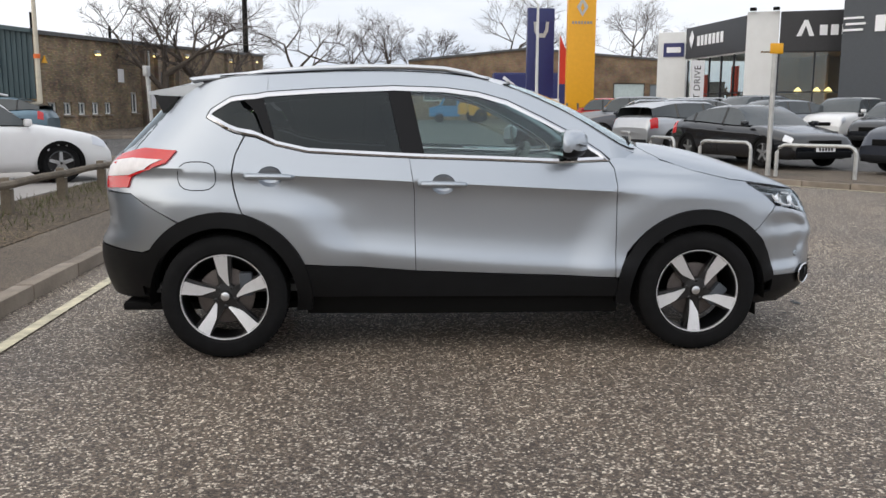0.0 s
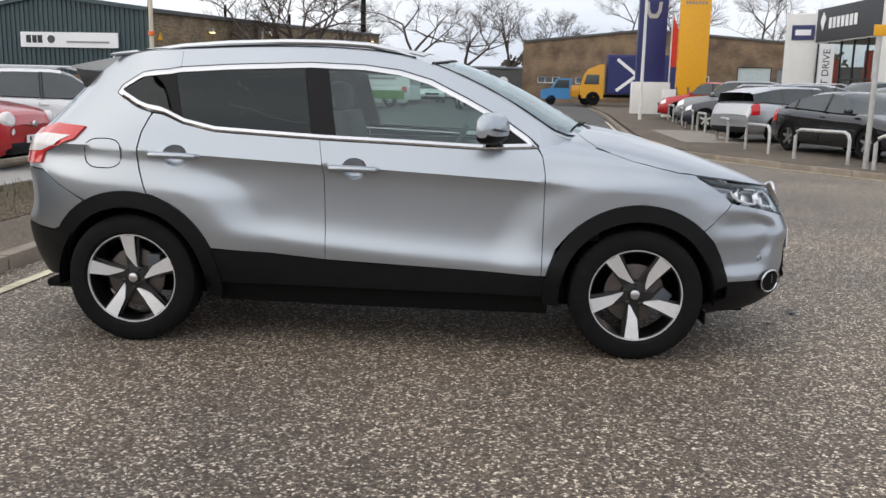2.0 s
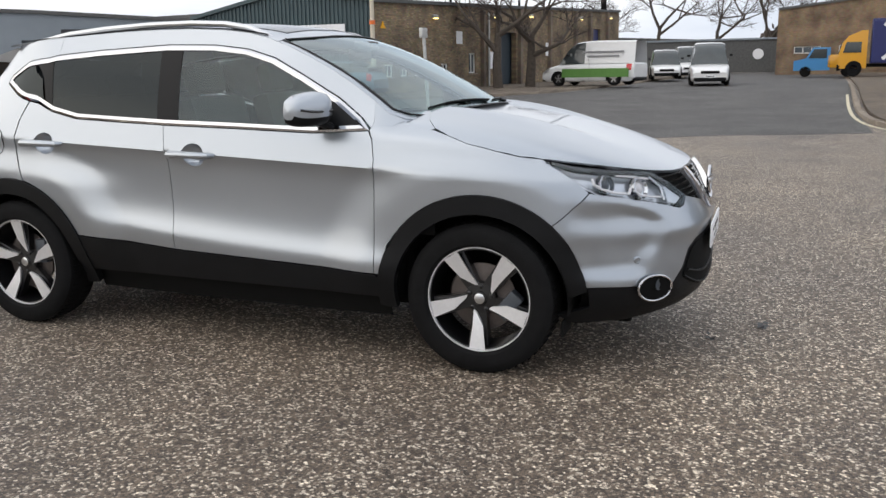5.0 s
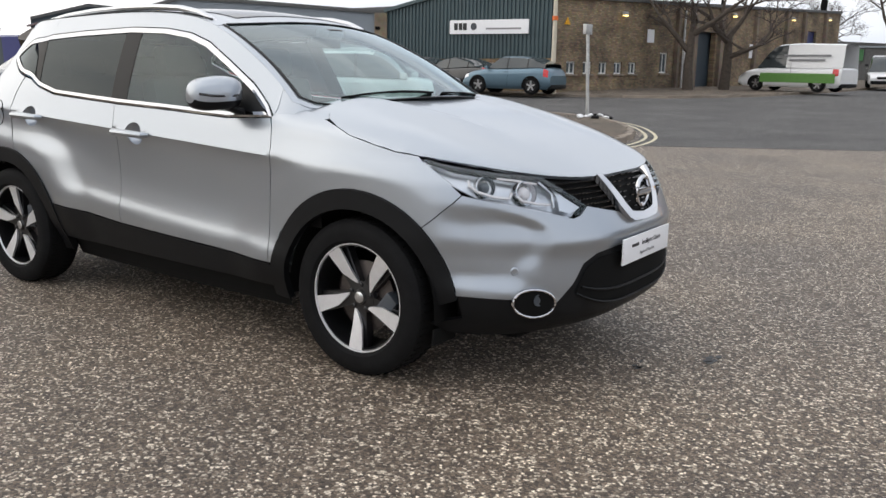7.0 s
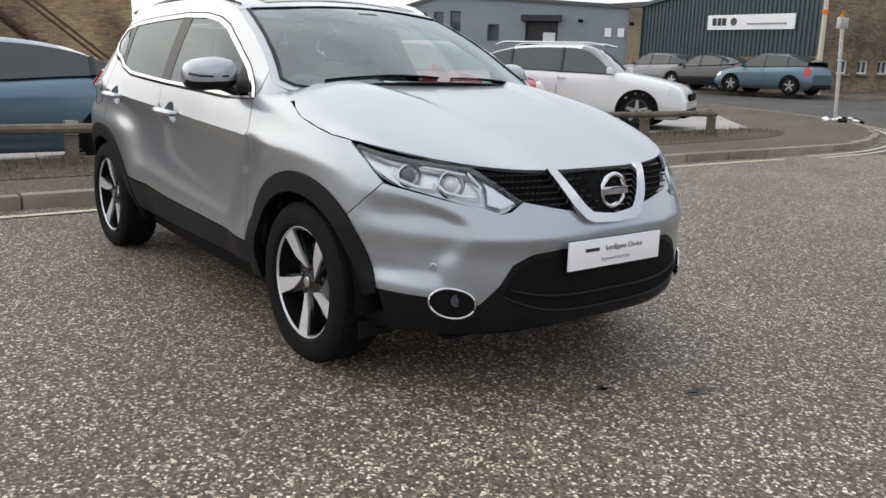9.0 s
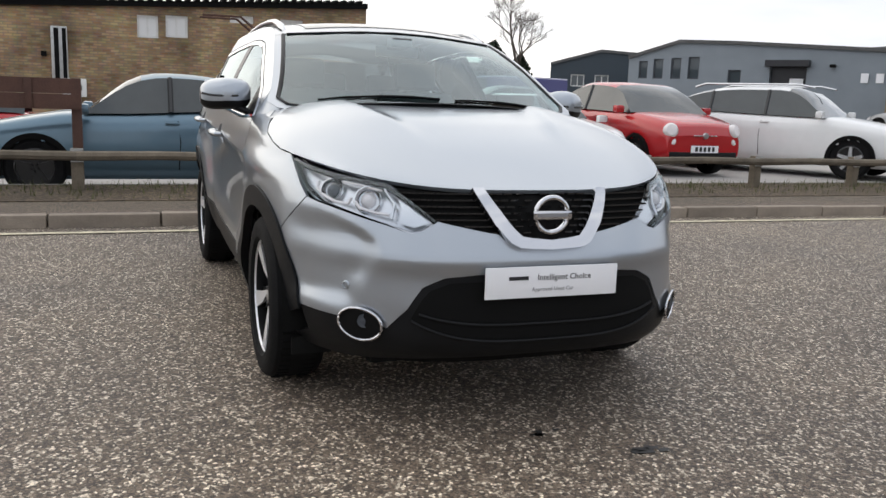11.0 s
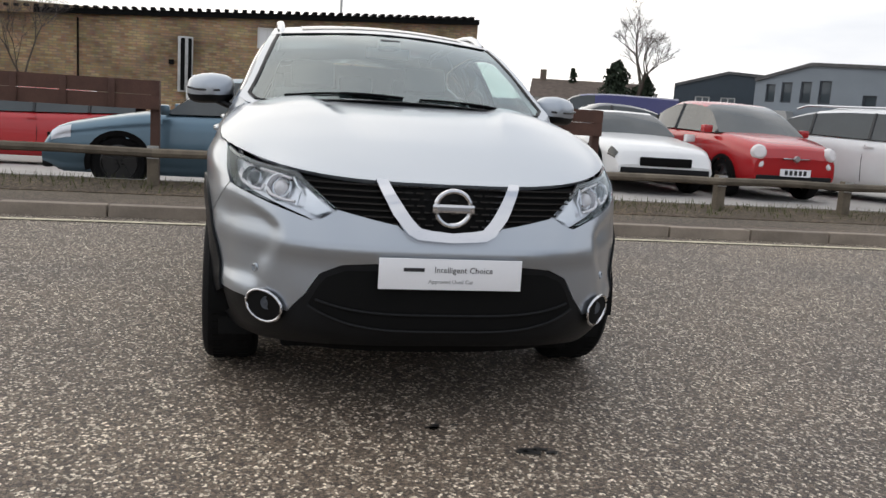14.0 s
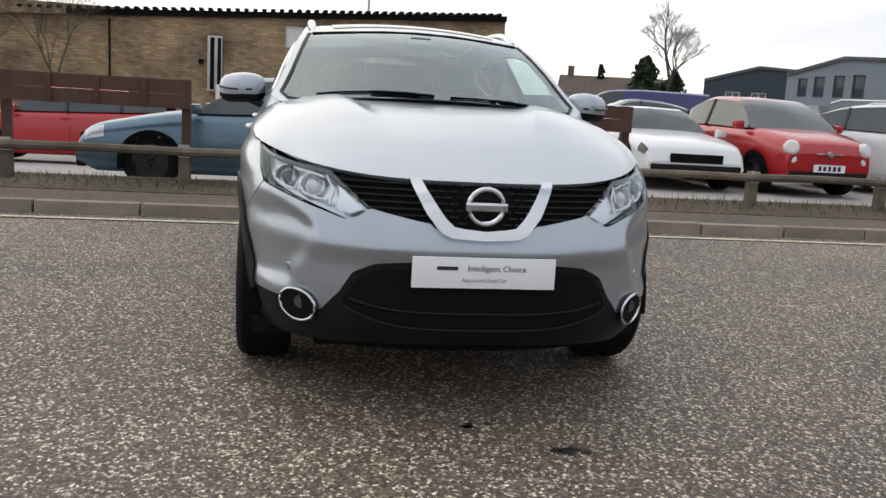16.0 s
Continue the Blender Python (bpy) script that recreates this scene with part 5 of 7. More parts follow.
# cabin
part("cabin_floor", box(-0.45, 0, 0.36, 2.6, 1.4, 0.04), M_TRIM, car)
dash = [(0.98, 1.09), (0.98, 0.75), (0.50, 0.68), (0.42, 0.82), (0.46, 0.98), (0.56, 1.035), (0.75, 1.06)]
part("dashboard", prism(dash, (-0.70, 0.70)), M_TRIM, car)
part("binnacle", box(0.50, -0.36, 1.045, 0.16, 0.34, 0.07, 0.02), M_TRIM, car)
wheel_ring = [(0.20 * math.cos(a), 0.19 * math.sin(a), 0) for a in np.linspace(0, 2 * math.pi, 32, endpoint=False)]
m = pose(0.33, -0.36, 0.98, 0, -65, 0)
steer = part("steering_wheel", moved(tube(wheel_ring, 0.016, 8, True), m), M_TRIM, car)
part("steering_boss", moved(box(0, 0, 0, 0.30, 0.09, 0.03, 0.012), m), M_TRIM, steer)
def seat(x, y, w):
    cushion = part("seat", box(x, y, 0.60, 0.50, w, 0.14, 0.05), M_SEAT, car)
    part("backrest", moved(box(0, 0, 0.30, 0.13, w, 0.60, 0.05), pose(x - 0.24, y, 0.64, 0, -14, 0)), M_SEAT, cushion)
    return cushion
for y in (-0.36, 0.36):
    c = seat(0.0, y, 0.50)
    part("headrest", moved(box(0, 0, 0.70, 0.10, 0.27, 0.17, 0.04), pose(-0.24, y, 0.64, 0, -14, 0)), M_SEAT, c)
    part("headrest_post", moved(tube([(0, -0.06, 0.58), (0, -0.06, 0.66)], 0.007, 6), pose(-0.24, y, 0.64, 0, -14, 0)), M_CHROME, c)
c = seat(-0.85, 0, 1.25)
for y in (-0.4, 0.0, 0.4):
    part("headrest", moved(box(0, 0, 0.66, 0.09, 0.24, 0.12, 0.03), pose(-1.09, y, 0.64, 0, -14, 0)), M_SEAT, c)
part("cabin_mirror", box(0.36, 0, 1.43, 0.03, 0.24, 0.06, 0.012), M_BLACK, car)
part("sensor_pod", box(0.40, 0, 1.475, 0.10, 0.12, 0.05, 0.015), M_TRIM, car)
for k in (1, -1):
    part("door_card", box(0.25, 0.76 * k, 0.80, 1.1, 0.05, 0.5, 0.01), M_TRIM, car)
# thin plain white slab added on top of the dashboard
part("dash_sheet", box(0.80, 0.10, 1.072, 0.22, 0.40, 0.004), M_PLATE, car, "flat white sheet on the dashboard")

# ---- rail fence and boards
FENCE = [(-4.9, y) for y in (-12.9, -11.1, -9.25, -7.4, -5.55, -3.7, -1.83, -0.2, 1.6, 3.4, 5.15, 7.0, 8.8)] + [(-4.75, 10.4)]
for x, y in FENCE:
    z = gz(x, y) + 0.11
    f = thing("fence_post", pose(x, y, z), "weathered square timber post of the rail fence", "fence post", "fence posts")
    part("post", box(0, 0, 0.16, 0.12, 0.12, 0.56, 0.012), M_WOOD, f)
    part("strap", box(0.063, 0, 0.37, 0.006, 0.125, 0.14), M_GALV, f, "bare metal strap")
for i, ((x0, y0), (x1, y1)) in enumerate(zip(FENCE, FENCE[1:])):
    z0, z1 = gz(x0, y0) + 0.475, gz(x1, y1) + 0.475
    rail = thing("fence_rail", pose(0, 0, 0), "weathered round timber rail on short posts", "fence rail", "fence rails")
    part("rail", tube([(x0 + 0.085, y0, z0), ((x0 + x1) / 2 + 0.085, (y0 + y1) / 2, (z0 + z1) / 2 + random.uniform(-0.02, 0.02)), (x1 + 0.085, y1, z1)], [0.052, 0.048, 0.05], 8), M_WOOD, rail)
for ya, yb in ((-3.76, -1.77), (1.54, 3.46)):
    xa = -4.99
    xb = -4.99
    za = gz(xa, ya) + 0.11
    b = thing("board_panel", pose(0, 0, 0), "dark brown stained timber board on two tall posts", "sign board", "sign boards")
    for x, y in ((xa, ya + 0.05), (xb, yb - 0.05)):
        part("post", box(x, y, za + 0.55, 0.10, 0.10, 1.22, 0.01), M_BROWN, b)
    for k in range(2):
        z = za + 0.84 + k * 0.16
        V = [(xa + 0.07, ya, z), (xa + 0.10, ya, z), (xb + 0.10, yb, z), (xb + 0.07, yb, z)]
        V += [(x, y, zz + 0.155) for x, y, zz in V]
        part("plank", (V, [(0, 3, 2, 1), (4, 5, 6, 7), (0, 1, 5, 4), (1, 2, 6, 5), (2, 3, 7, 6), (3, 0, 4, 7)]), M_BROWN, b, smooth=False)
    for t in (0.25, 0.5, 0.75):
        part("batten", box(xa + (xb - xa) * t + 0.115, ya + (yb - ya) * t, za + 0.997, 0.02, 0.07, 0.312, 0.004), M_BROWN, b)

# ---- parked vehicles
def paint(name, col, metal=0.4, rough=0.3):
    return mat(name, col, rough, metal, var=0.03, coat=0.6)


P_BLACK, P_GREY, P_DARK, P_WHITE = paint("black_paint", (0.009, 0.010, 0.013), 0.0, 0.15), paint("grey_paint", (0.22, 0.23, 0.25), 0.6), paint("dark_blue_paint", (0.03, 0.035, 0.05)), paint("white_paint", (0.74, 0.74, 0.74), 0.0)
P_RED, P_TEAL, P_PURPLE, P_SILVER = paint("red_paint", (0.42, 0.014, 0.018), 0.1, 0.22), paint("slate_blue_paint", (0.11, 0.18, 0.235), 0.6), paint("violet_blue_paint", (0.03, 0.03, 0.13), 0.3), paint("pale_silver_paint", (0.45, 0.46, 0.48), 0.7)
M_DARKGLASS = mat("car_window", (0.045, 0.053, 0.056), 0.05, 0.0, var=0.15, scale=3, coat=0.4)
M_TINT = glass("car_glass", (0.30, 0.36, 0.36))

SHAPES = {  # stations from the nose (0) to the tail (1): share of length, deck height and roof height as shares of the height
    "hatch": ([0, 0.03, 0.10, 0.25, 0.30, 0.42, 0.55, 0.75, 0.90, 0.97, 1.0], [0.36, 0.50, 0.58, 0.66, 0.67, 0.68, 0.69, 0.71, 0.72, 0.66, 0.50], [0, 0, 0, 0, 0.67, 0.96, 1.0, 0.97, 0.84, 0, 0]),
    "saloon": ([0, 0.03, 0.10, 0.25, 0.31, 0.43, 0.55, 0.72, 0.86, 0.97, 1.0], [0.36, 0.50, 0.57, 0.66, 0.67, 0.68, 0.70, 0.73, 0.74, 0.70, 0.46], [0, 0, 0, 0, 0.67, 0.95, 1.0, 0.93, 0.75, 0, 0]),
    "estate": ([0, 0.03, 0.10, 0.24, 0.29, 0.41, 0.55, 0.78, 0.92, 0.98, 1.0], [0.36, 0.50, 0.58, 0.65, 0.66, 0.67, 0.68, 0.70, 0.72, 0.66, 0.48], [0, 0, 0, 0, 0.66, 0.95, 1.0, 0.98, 0.90, 0, 0]),
    "mini": ([0, 0.012, 0.04, 0.09, 0.17, 0.26, 0.40, 0.56, 0.74, 0.88, 0.97, 1.0], [0.44, 0.53, 0.575, 0.61, 0.645, 0.67, 0.675, 0.685, 0.69, 0.68, 0.62, 0.45], [0, 0, 0, 0, 0, 0.67, 0.93, 1.0, 0.985, 0.86, 0, 0]),
    "roadster": ([0, 0.03, 0.10, 0.30, 0.38, 0.47, 0.55, 0.66, 0.80, 0.97, 1.0], [0.36, 0.52, 0.60, 0.68, 0.70, 0.70, 0.70, 0.71, 0.72, 0.68, 0.50], [0, 0, 0, 0, 0.70, 0.95, 1.0, 0.95, 0.72, 0, 0]),
    "suv": ([0, 0.03, 0.09, 0.23, 0.28, 0.38, 0.55, 0.80, 0.92, 0.98, 1.0], [0.36, 0.52, 0.60, 0.65, 0.66, 0.665, 0.67, 0.68, 0.69, 0.62, 0.46], [0, 0, 0, 0, 0.66, 0.95, 1.0, 0.99, 0.90, 0, 0]),
    "van": ([0, 0.03, 0.08, 0.17, 0.20, 0.32, 0.50, 0.80, 0.96, 0.99, 1.0], [0.30, 0.36, 0.42, 0.47, 0.48, 0.50, 0.50, 0.50, 0.50, 0.5, 0.46], [0, 0, 0, 0, 0.49, 0.90, 1.0, 1.0, 0.99, 0, 0]),
}


def vehicle(name, label, category, at, heading, shape, size, colour, group="", plate=False, bars=False, face=None, rim=None):
    """A parked vehicle: lofted body, glasshouse, windows, lamps, bumpers and wheels. It heads along heading degrees."""
    L, W, H = size
    x, y = at
    v = thing(name, pose(x, y, gz(x, y) + 0.118 if (x < -3.5 or x > 6.5) else gz(x, y) + 0.006, 0, 0, heading), label, category, group)
    st, deck, roof = SHAPES[shape]
    r = 0.335 if shape != "mini" else 0.30
    if shape == "van":
        r = 0.34
    clear = 0.20
    V, F = [], []
    prof = lambda t: 1 - 0.16 * max(0.0, abs(t - 0.5) * 2 - 0.55) ** 1.6 / 0.28
    fine = sorted({*np.linspace(0, 1, 81).tolist(), *st})
    rows = 12
    for t in fine:
        px, d = L * (0.5 - t), H * curve(t, st, deck)
        w = W / 2 * prof(t)
        zb = clear + 0.10 * max(0, 0.05 - min(t, 1 - t)) / 0.05
        d = max(d, zb + 0.12)
        sect = [(w * 0.86, zb), (w * 0.97, zb + 0.10 * (d - zb)), (w * 0.99, zb + 0.22 * (d - zb)), (w, zb + 0.34 * (d - zb)), (w, zb + 0.47 * (d - zb)), (w * 0.995, zb + 0.60 * (d - zb)), (w * 0.991, zb + 0.71 * (d - zb)), (w * 0.985, zb + 0.82 * (d - zb)), (w * 0.93, zb + 0.95 * (d - zb)), (w * 0.80, d), (w * 0.45, d + 0.012), (0, d + 0.018)]
        V += [(px, -a, b) for a, b in sect] + [(px, a, b) for a, b in reversed(sect[:-1])]
    n = 2 * rows - 1
    for i in range(len(fine) - 1):
        for j in range(n - 1):
            F.append((i * n + j, i * n + j + 1, (i + 1) * n + j + 1, (i + 1) * n + j))
    F.append(tuple(range(n)))
    F.append(tuple((len(fine) - 1) * n + j for j in reversed(range(n))))
    axles = (L * 0.5 - L * 0.195, -L * 0.5 + L * 0.20)
    keep = []
    for f in F:
        c = [sum(V[k][i] for k in f) / len(f) for i in range(3)]
        if len(f) == 4 and abs(c[1]) > W * 0.36 and min(math.hypot(c[0] - a, c[2] - r) for a in axles) < r * 1.03:
            continue
        keep.append(f)
    body = part("body", (V, keep), colour, v, sharp=50)

    def flush(ta, tb, ja, jb, k):
        """A lamp set flush in the body's corner, between two stations and two heights."""
        rows_in = [i for i, t in enumerate(fine) if ta <= t <= tb]
        col = [j if k < 0 else n - 1 - j for j in range(ja, jb + 1)]
        LV = [(V[i * n + j][0] * 1.003, V[i * n + j][1] * 1.006, V[i * n + j][2]) for i in rows_in for j in col]
        c = len(col)
        return LV, [(a * c + b, a * c + b + 1, a * c + c + b + 1, a * c + c + b) for a in range(len(rows_in) - 1) for b in range(c - 1)]

    part("underside", box(0, 0, clear + 0.16, L * 0.94, W * 0.72, 0.3, 0.03), M_CORE, v)
    # glasshouse
    idx = [i for i, q in enumerate(roof) if q > 0]
    t0, t1 = st[idx[0]], st[idx[-1]] + 0.04
    gV, gF = [], []
    ts = np.linspace(t0, t1, 18)
    for t in ts:
        zr = max(H * curve(t, [st[i] for i in idx], [roof[i] for i in idx]), H * curve(t, st, deck) + 0.002)
        zd = H * curve(t, st, deck) - 0.01
        w0 = W / 2 * prof(t) * 0.93
        k = min(1.0, (zr - zd) / (H * 0.30))
        w1 = w0 * (1 - 0.20 * k)
        px = L * (0.5 - t)
        gV += [(px, -w0, zd), (px, -w1 - 0.01, zr - 0.05 * k), (px, -w1 * 0.86, zr), (px, 0, zr + 0.015), (px, w1 * 0.86, zr), (px, w1 + 0.01, zr - 0.05 * k), (px, w0, zd)]
    side_glass = {1: [], -1: []}
    screens, roofs = [], []
    for i in range(len(ts) - 1):
        slope = abs(gV[(i + 1) * 7 + 3][2] - gV[i * 7 + 3][2]) / (L * (ts[1] - ts[0]))
        for j in range(6):
            f = (i * 7 + j, i * 7 + j + 1, (i + 1) * 7 + j + 1, (i + 1) * 7 + j)
            if j in (0, 5):
                side_glass[1 if j == 0 else -1].append(f)
            elif slope > 0.22:
                screens.append(f)
            else:
                roofs.append(f)
    high = max(roofs, key=lambda f: gV[f[0] // 7 * 7 + 3][2])[0] // 7
    on_roof = {f[0] // 7 for f in roofs}
    run = {high}
    for step in (1, -1):
        i = high + step
        while i in on_roof:
            run.add(i)
            i += step
    screens += [f for f in roofs if f[0] // 7 not in run]
    roofs = [f for f in roofs if f[0] // 7 in run]
    gl = M_DARKGLASS
    cargo = shape == "van"
    for k in (1, -1):
        if cargo:
            part("side_panel", (gV, [f for i, f in enumerate(side_glass[k]) if i > 5]), colour, v)
            part("cab_window", (gV, [f for i, f in enumerate(side_glass[k]) if i <= 5]), gl, v)
        else:
            part("side_window", (gV, side_glass[k]), gl, v)
            for t in (0.53, 0.76) if shape not in ("mini", "roadster") else (0.66,):
                i = min(range(len(ts)), key=lambda q: abs(ts[q] - t))
                a, b = Vector(gV[i * 7 + (0 if k == 1 else 6)]), Vector(gV[i * 7 + (1 if k == 1 else 5)])
                part("window_post", tube([a, b], 0.03, 6), M_BLACK, v)
    half_i = [f for f in screens if f[0] // 7 < 9]
    part("windscreen", (gV, half_i), gl, v)
    if len(half_i) < len(screens):
        part("rear_screen", (gV, [f for f in screens if f[0] // 7 >= 9]), colour if cargo else gl, v)
    part("roof", (gV, roofs), colour, v)
    # trim
    part("bumper", box(L * 0.5 - 0.05, 0, clear + 0.12, 0.12, W * 0.80, 0.16, 0.03), M_CLAD, v)
    part("bumper", box(-L * 0.5 + 0.05, 0, clear + 0.12, 0.12, W * 0.80, 0.16, 0.03), M_CLAD, v)
    zn = H * (0.47 if not cargo else 0.36)
    if face != "round":
        part("grille", box(L * 0.5 - 0.005, 0, zn * 0.86, 0.05, W * 0.46, 0.13, 0.02), M_CORE, v)
    for k in (1, -1):
        if face == "round":
            for r0, zl, sx in ((0.115, 0.50, 0.375), (0.075, 0.385, 0.36)):
                part("headlight", moved(lathe([(0.001, -0.05), (r0 * 0.7, -0.043), (r0 * 0.93, -0.02), (r0, 0.0), (r0, 0.09)], 22), pose(L * 0.5 - 0.045, k * W * sx, H * zl, -14, 0, 90 + k * 20)), M_WLENS, v)
        else:
            part("headlight", flush(0.025, 0.085, 6, 8, k), M_BLACK if shape == "roadster" else M_LAMPBOWL, v)
        part("tail_light", flush(0.925, 0.985, 5, 8, k), M_RED, v)
        part("wing_mirror", box(L * 0.5 - L * 0.31, k * (W * 0.5 + 0.06), H * 0.70, 0.12, 0.16, 0.12, 0.03), colour if not cargo else M_CLAD, v)
        part("door_handle", box(-L * 0.02, k * (W * 0.5 - 0.0), H * 0.60, 0.16, 0.03, 0.03, 0.008), colour, v)
        part("door_gap", tube([(-L * 0.035, k * W * 0.498, clear + 0.12), (-L * 0.04, k * W * 0.4985, H * 0.45), (-L * 0.035, k * W * 0.485, H * 0.62)], 0.006, 5), M_CORE, v)
        if bars:
            part("roof_bar", tube([(L * 0.14, k * W * 0.34, H), (L * 0.08, k * W * 0.34, H + 0.05), (-L * 0.30, k * W * 0.34, H + 0.04), (-L * 0.34, k * W * 0.34, H - 0.02)], 0.02, 6), M_SATIN, v)
        for ax in axles:
            bow = [(ax + r * 1.15 * math.cos(a), r + r * 1.15 * math.sin(a)) for a in np.linspace(-0.25, math.pi + 0.25, 22)]
            bow += [(ax + r * 0.96 * math.cos(a), r + r * 0.96 * math.sin(a)) for a in np.linspace(math.pi + 0.25, -0.25, 22)]
            part("wheel_arch", prism(bow, (-k * (W * 0.5 - 0.10), -k * (W * 0.5 + 0.004))), M_CORE, v, smooth=False)
            w = part("wheel", moved(lathe([(r * 0.64, 0.09), (r * 0.86, 0.105), (r * 0.98, 0.085), (r, 0.03), (r, -0.03), (r * 0.98, -0.085), (r * 0.86, -0.105), (r * 0.66, -0.095), (r * 0.64, -0.03)], 28), Matrix.Identity(4)), M_TYRE, v)
            w.matrix_local = pose(ax, -k * (W * 0.5 - 0.115), r) @ Matrix.Diagonal((1, k, 1, 1))
            part("rim", lathe([(r * 0.65, -0.09), (r * 0.60, -0.095), (r * 0.58, -0.05), (0.001, -0.045)], 28), M_RIMDARK, w)
            for q in range(5):
                part("spoke", moved(prism([(-0.035, 0.02), (0.035, 0.02), (0.022, r * 0.62), (-0.022, r * 0.62)], (-0.085, -0.05)), pose(0, 0, 0, 0, 72 * q, 0)), rim or M_SATIN, w, smooth=False)
    if face == "round":
        part("chrome_bar", box(L * 0.5 + 0.015, 0, H * 0.445, 0.02, 0.46, 0.018, 0.004), M_CHROME, v)
        part("nose_badge", moved(lathe([(0.001, -0.03), (0.045, -0.028), (0.05, 0.0)], 18), pose(L * 0.5 + 0.012, 0, H * 0.445, 0, 0, 90)), M_SATIN, v)
    if plate:
        pl = part("number_plate", box(L * 0.5 + 0.025, 0, clear + 0.24, 0.01, 0.52, 0.11), M_PLATE, v, "blank white plate with dark bars")
        for q in range(5):
            part("plate_bar", box(L * 0.5 + 0.031, -0.16 + q * 0.08, clear + 0.24, 0.002, 0.05, 0.07), M_INK, pl)
    return v


vehicle("coupe_car", "slate-blue coupe parked behind the rail fence", "car", (-6.45, -0.92), -90, "saloon", (4.5, 1.8, 1.42), P_TEAL, rim=M_RIMDARK)
vehicle("hatchback_car", "bright red hatchback parked beyond a blue coupe", "car", (-12.2, -4.7), -90, "hatch", (4.1, 1.78, 1.45), P_RED, rim=M_RIMDARK)
vehicle("roadster_car", "white soft-top roadster nosed up to the fence", "car", (-8.4, 5.18), -2, "roadster", (4.05, 1.74, 1.20), P_WHITE)
fiat = vehicle("small_car", "red bubble-shaped city car nosed up to the fence", "car", (-8.0, 7.05), 2, "mini", (3.55, 1.63, 1.45), P_RED, plate=True, face="round")
vehicle("hatchback_car", "white five-door hatchback with roof bars beside the fence end", "car", (-7.4, 9.75), 30, "hatch", (4.35, 1.8, 1.47), P_WHITE, bars=True)
vehicle("panel_van", "dark violet-blue panel van in the car park", "van", (-20.8, 9.75), -110, "van", (4.9, 1.9, 1.85), P_PURPLE)
vehicle("saloon_car", "dark blue car beyond a white roadster", "car", (-14.6, 7.4), -100, "saloon", (4.5, 1.8, 1.44), P_DARK)

# ---- buildings
def facade(name, parent, L, tops, z0, material, holes=(), thick=0.3):
    """A wall along x with an upper line and openings cut through it."""
    xs = sorted({0.0, L, *[x for x, _ in tops if 0 <= x <= L], *[v for h in holes for v in h[:2]]})
    zs = sorted({z0, *[v for h in holes for v in h[2:4]]})
    tz = lambda x: float(np.interp(x, [t[0] for t in tops], [t[1] for t in tops]))
    V, F, at = [], [], {}
    def vid(x, z):
        k = (round(x, 4), round(z, 4))
        if k not in at:
            at[k] = len(V)
            V.append((x, 0.0, z))
        return at[k]
    for a, b in zip(xs, xs[1:]):
        for i, za in enumerate(zs):
            top_row = i == len(zs) - 1
            za_, zb_l, zb_r = za, (tz(a) if top_row else zs[i + 1]), (tz(b) if top_row else zs[i + 1])
            cx, cz = (a + b) / 2, (za + (min(zb_l, zb_r))) / 2
            if any(h[0] < cx < h[1] and h[2] < cz < h[3] for h in holes):
                continue
            F.append((vid(a, za_), vid(b, za_), vid(b, zb_r), vid(a, zb_l)))
    ob = part(name, (V, F), material, parent, smooth=False)
    uv_box(ob.data)
    sol = ob.modifiers.new("thickness", "SOLIDIFY")
    sol.thickness, sol.offset = thick, -1.0
    return ob


def window(parent, x0, x1, za, zb, bars=1, pane=None, frame_mat=None, name="window", back=0.10):
    fm = frame_mat or M_FRAME
    w = 0.06
    geo = [box((x0 + x1) / 2, back, zb - w / 2, x1 - x0, 0.07, w), box((x0 + x1) / 2, back, za + w / 2, x1 - x0, 0.07, w),
           box(x0 + w / 2, back, (za + zb) / 2, w, 0.07, zb - za - 2 * w), box(x1 - w / 2, back, (za + zb) / 2, w, 0.07, zb - za - 2 * w)]
    for k in range(bars):
        geo.append(box(x0 + (x1 - x0) * (k + 1) / (bars + 1), back, (za + zb) / 2, w * 0.8, 0.06, zb - za - 2 * w))
    ob = part(name, joined(*geo), fm, parent, smooth=False)
    part("pane", box((x0 + x1) / 2, back + 0.02, (za + zb) / 2, x1 - x0 - 0.02, 0.012, zb - za - 0.02), pane or M_PANE, ob, smooth=False)
    return ob


def sill_of(parent, x0, x1, z):
    part("sill", box((x0 + x1) / 2, -0.03, z - 0.04, x1 - x0 + 0.12, 0.14, 0.07, 0.01), M_KERB, parent)


def site(name, p0, p1, label, category, z=0.0):
    a = math.degrees(math.atan2(p1[1] - p0[1], p1[0] - p0[0]))
    return thing(name, pose(p0[0], p0[1], z, 0, 0, a), label, category), math.hypot(p1[0] - p0[0], p1[1] - p0[1])


def bulk(parent, L, tops, depth, z0=0.0, name="rear_mass", material=None):
    pts = [(0.02, z0)] + [(L - 0.02, z0)] + [(min(max(x, 0.02), L - 0.02), z - 0.05) for x, z in reversed(tops)]
    ob = part(name, prism(pts, (0.45, depth)), material or M_ROOF, parent, smooth=False)
    uv_box(ob.data)
    return ob


def coping(parent, tops, material=None, over=0.12):
    for (xa, za), (xb, zb) in zip(tops, tops[1:]):
        V = [(xa, -over, za), (xb, -over, zb), (xb, 0.5, zb), (xa, 0.5, za)]
        V += [(x, y, z + 0.16) for x, y, z in V]
        part("coping", (V, [(0, 3, 2, 1), (4, 5, 6, 7), (0, 1, 5, 4), (1, 2, 6, 5), (2, 3, 7, 6), (3, 0, 4, 7)]), material or M_ROOF, parent, smooth=False)


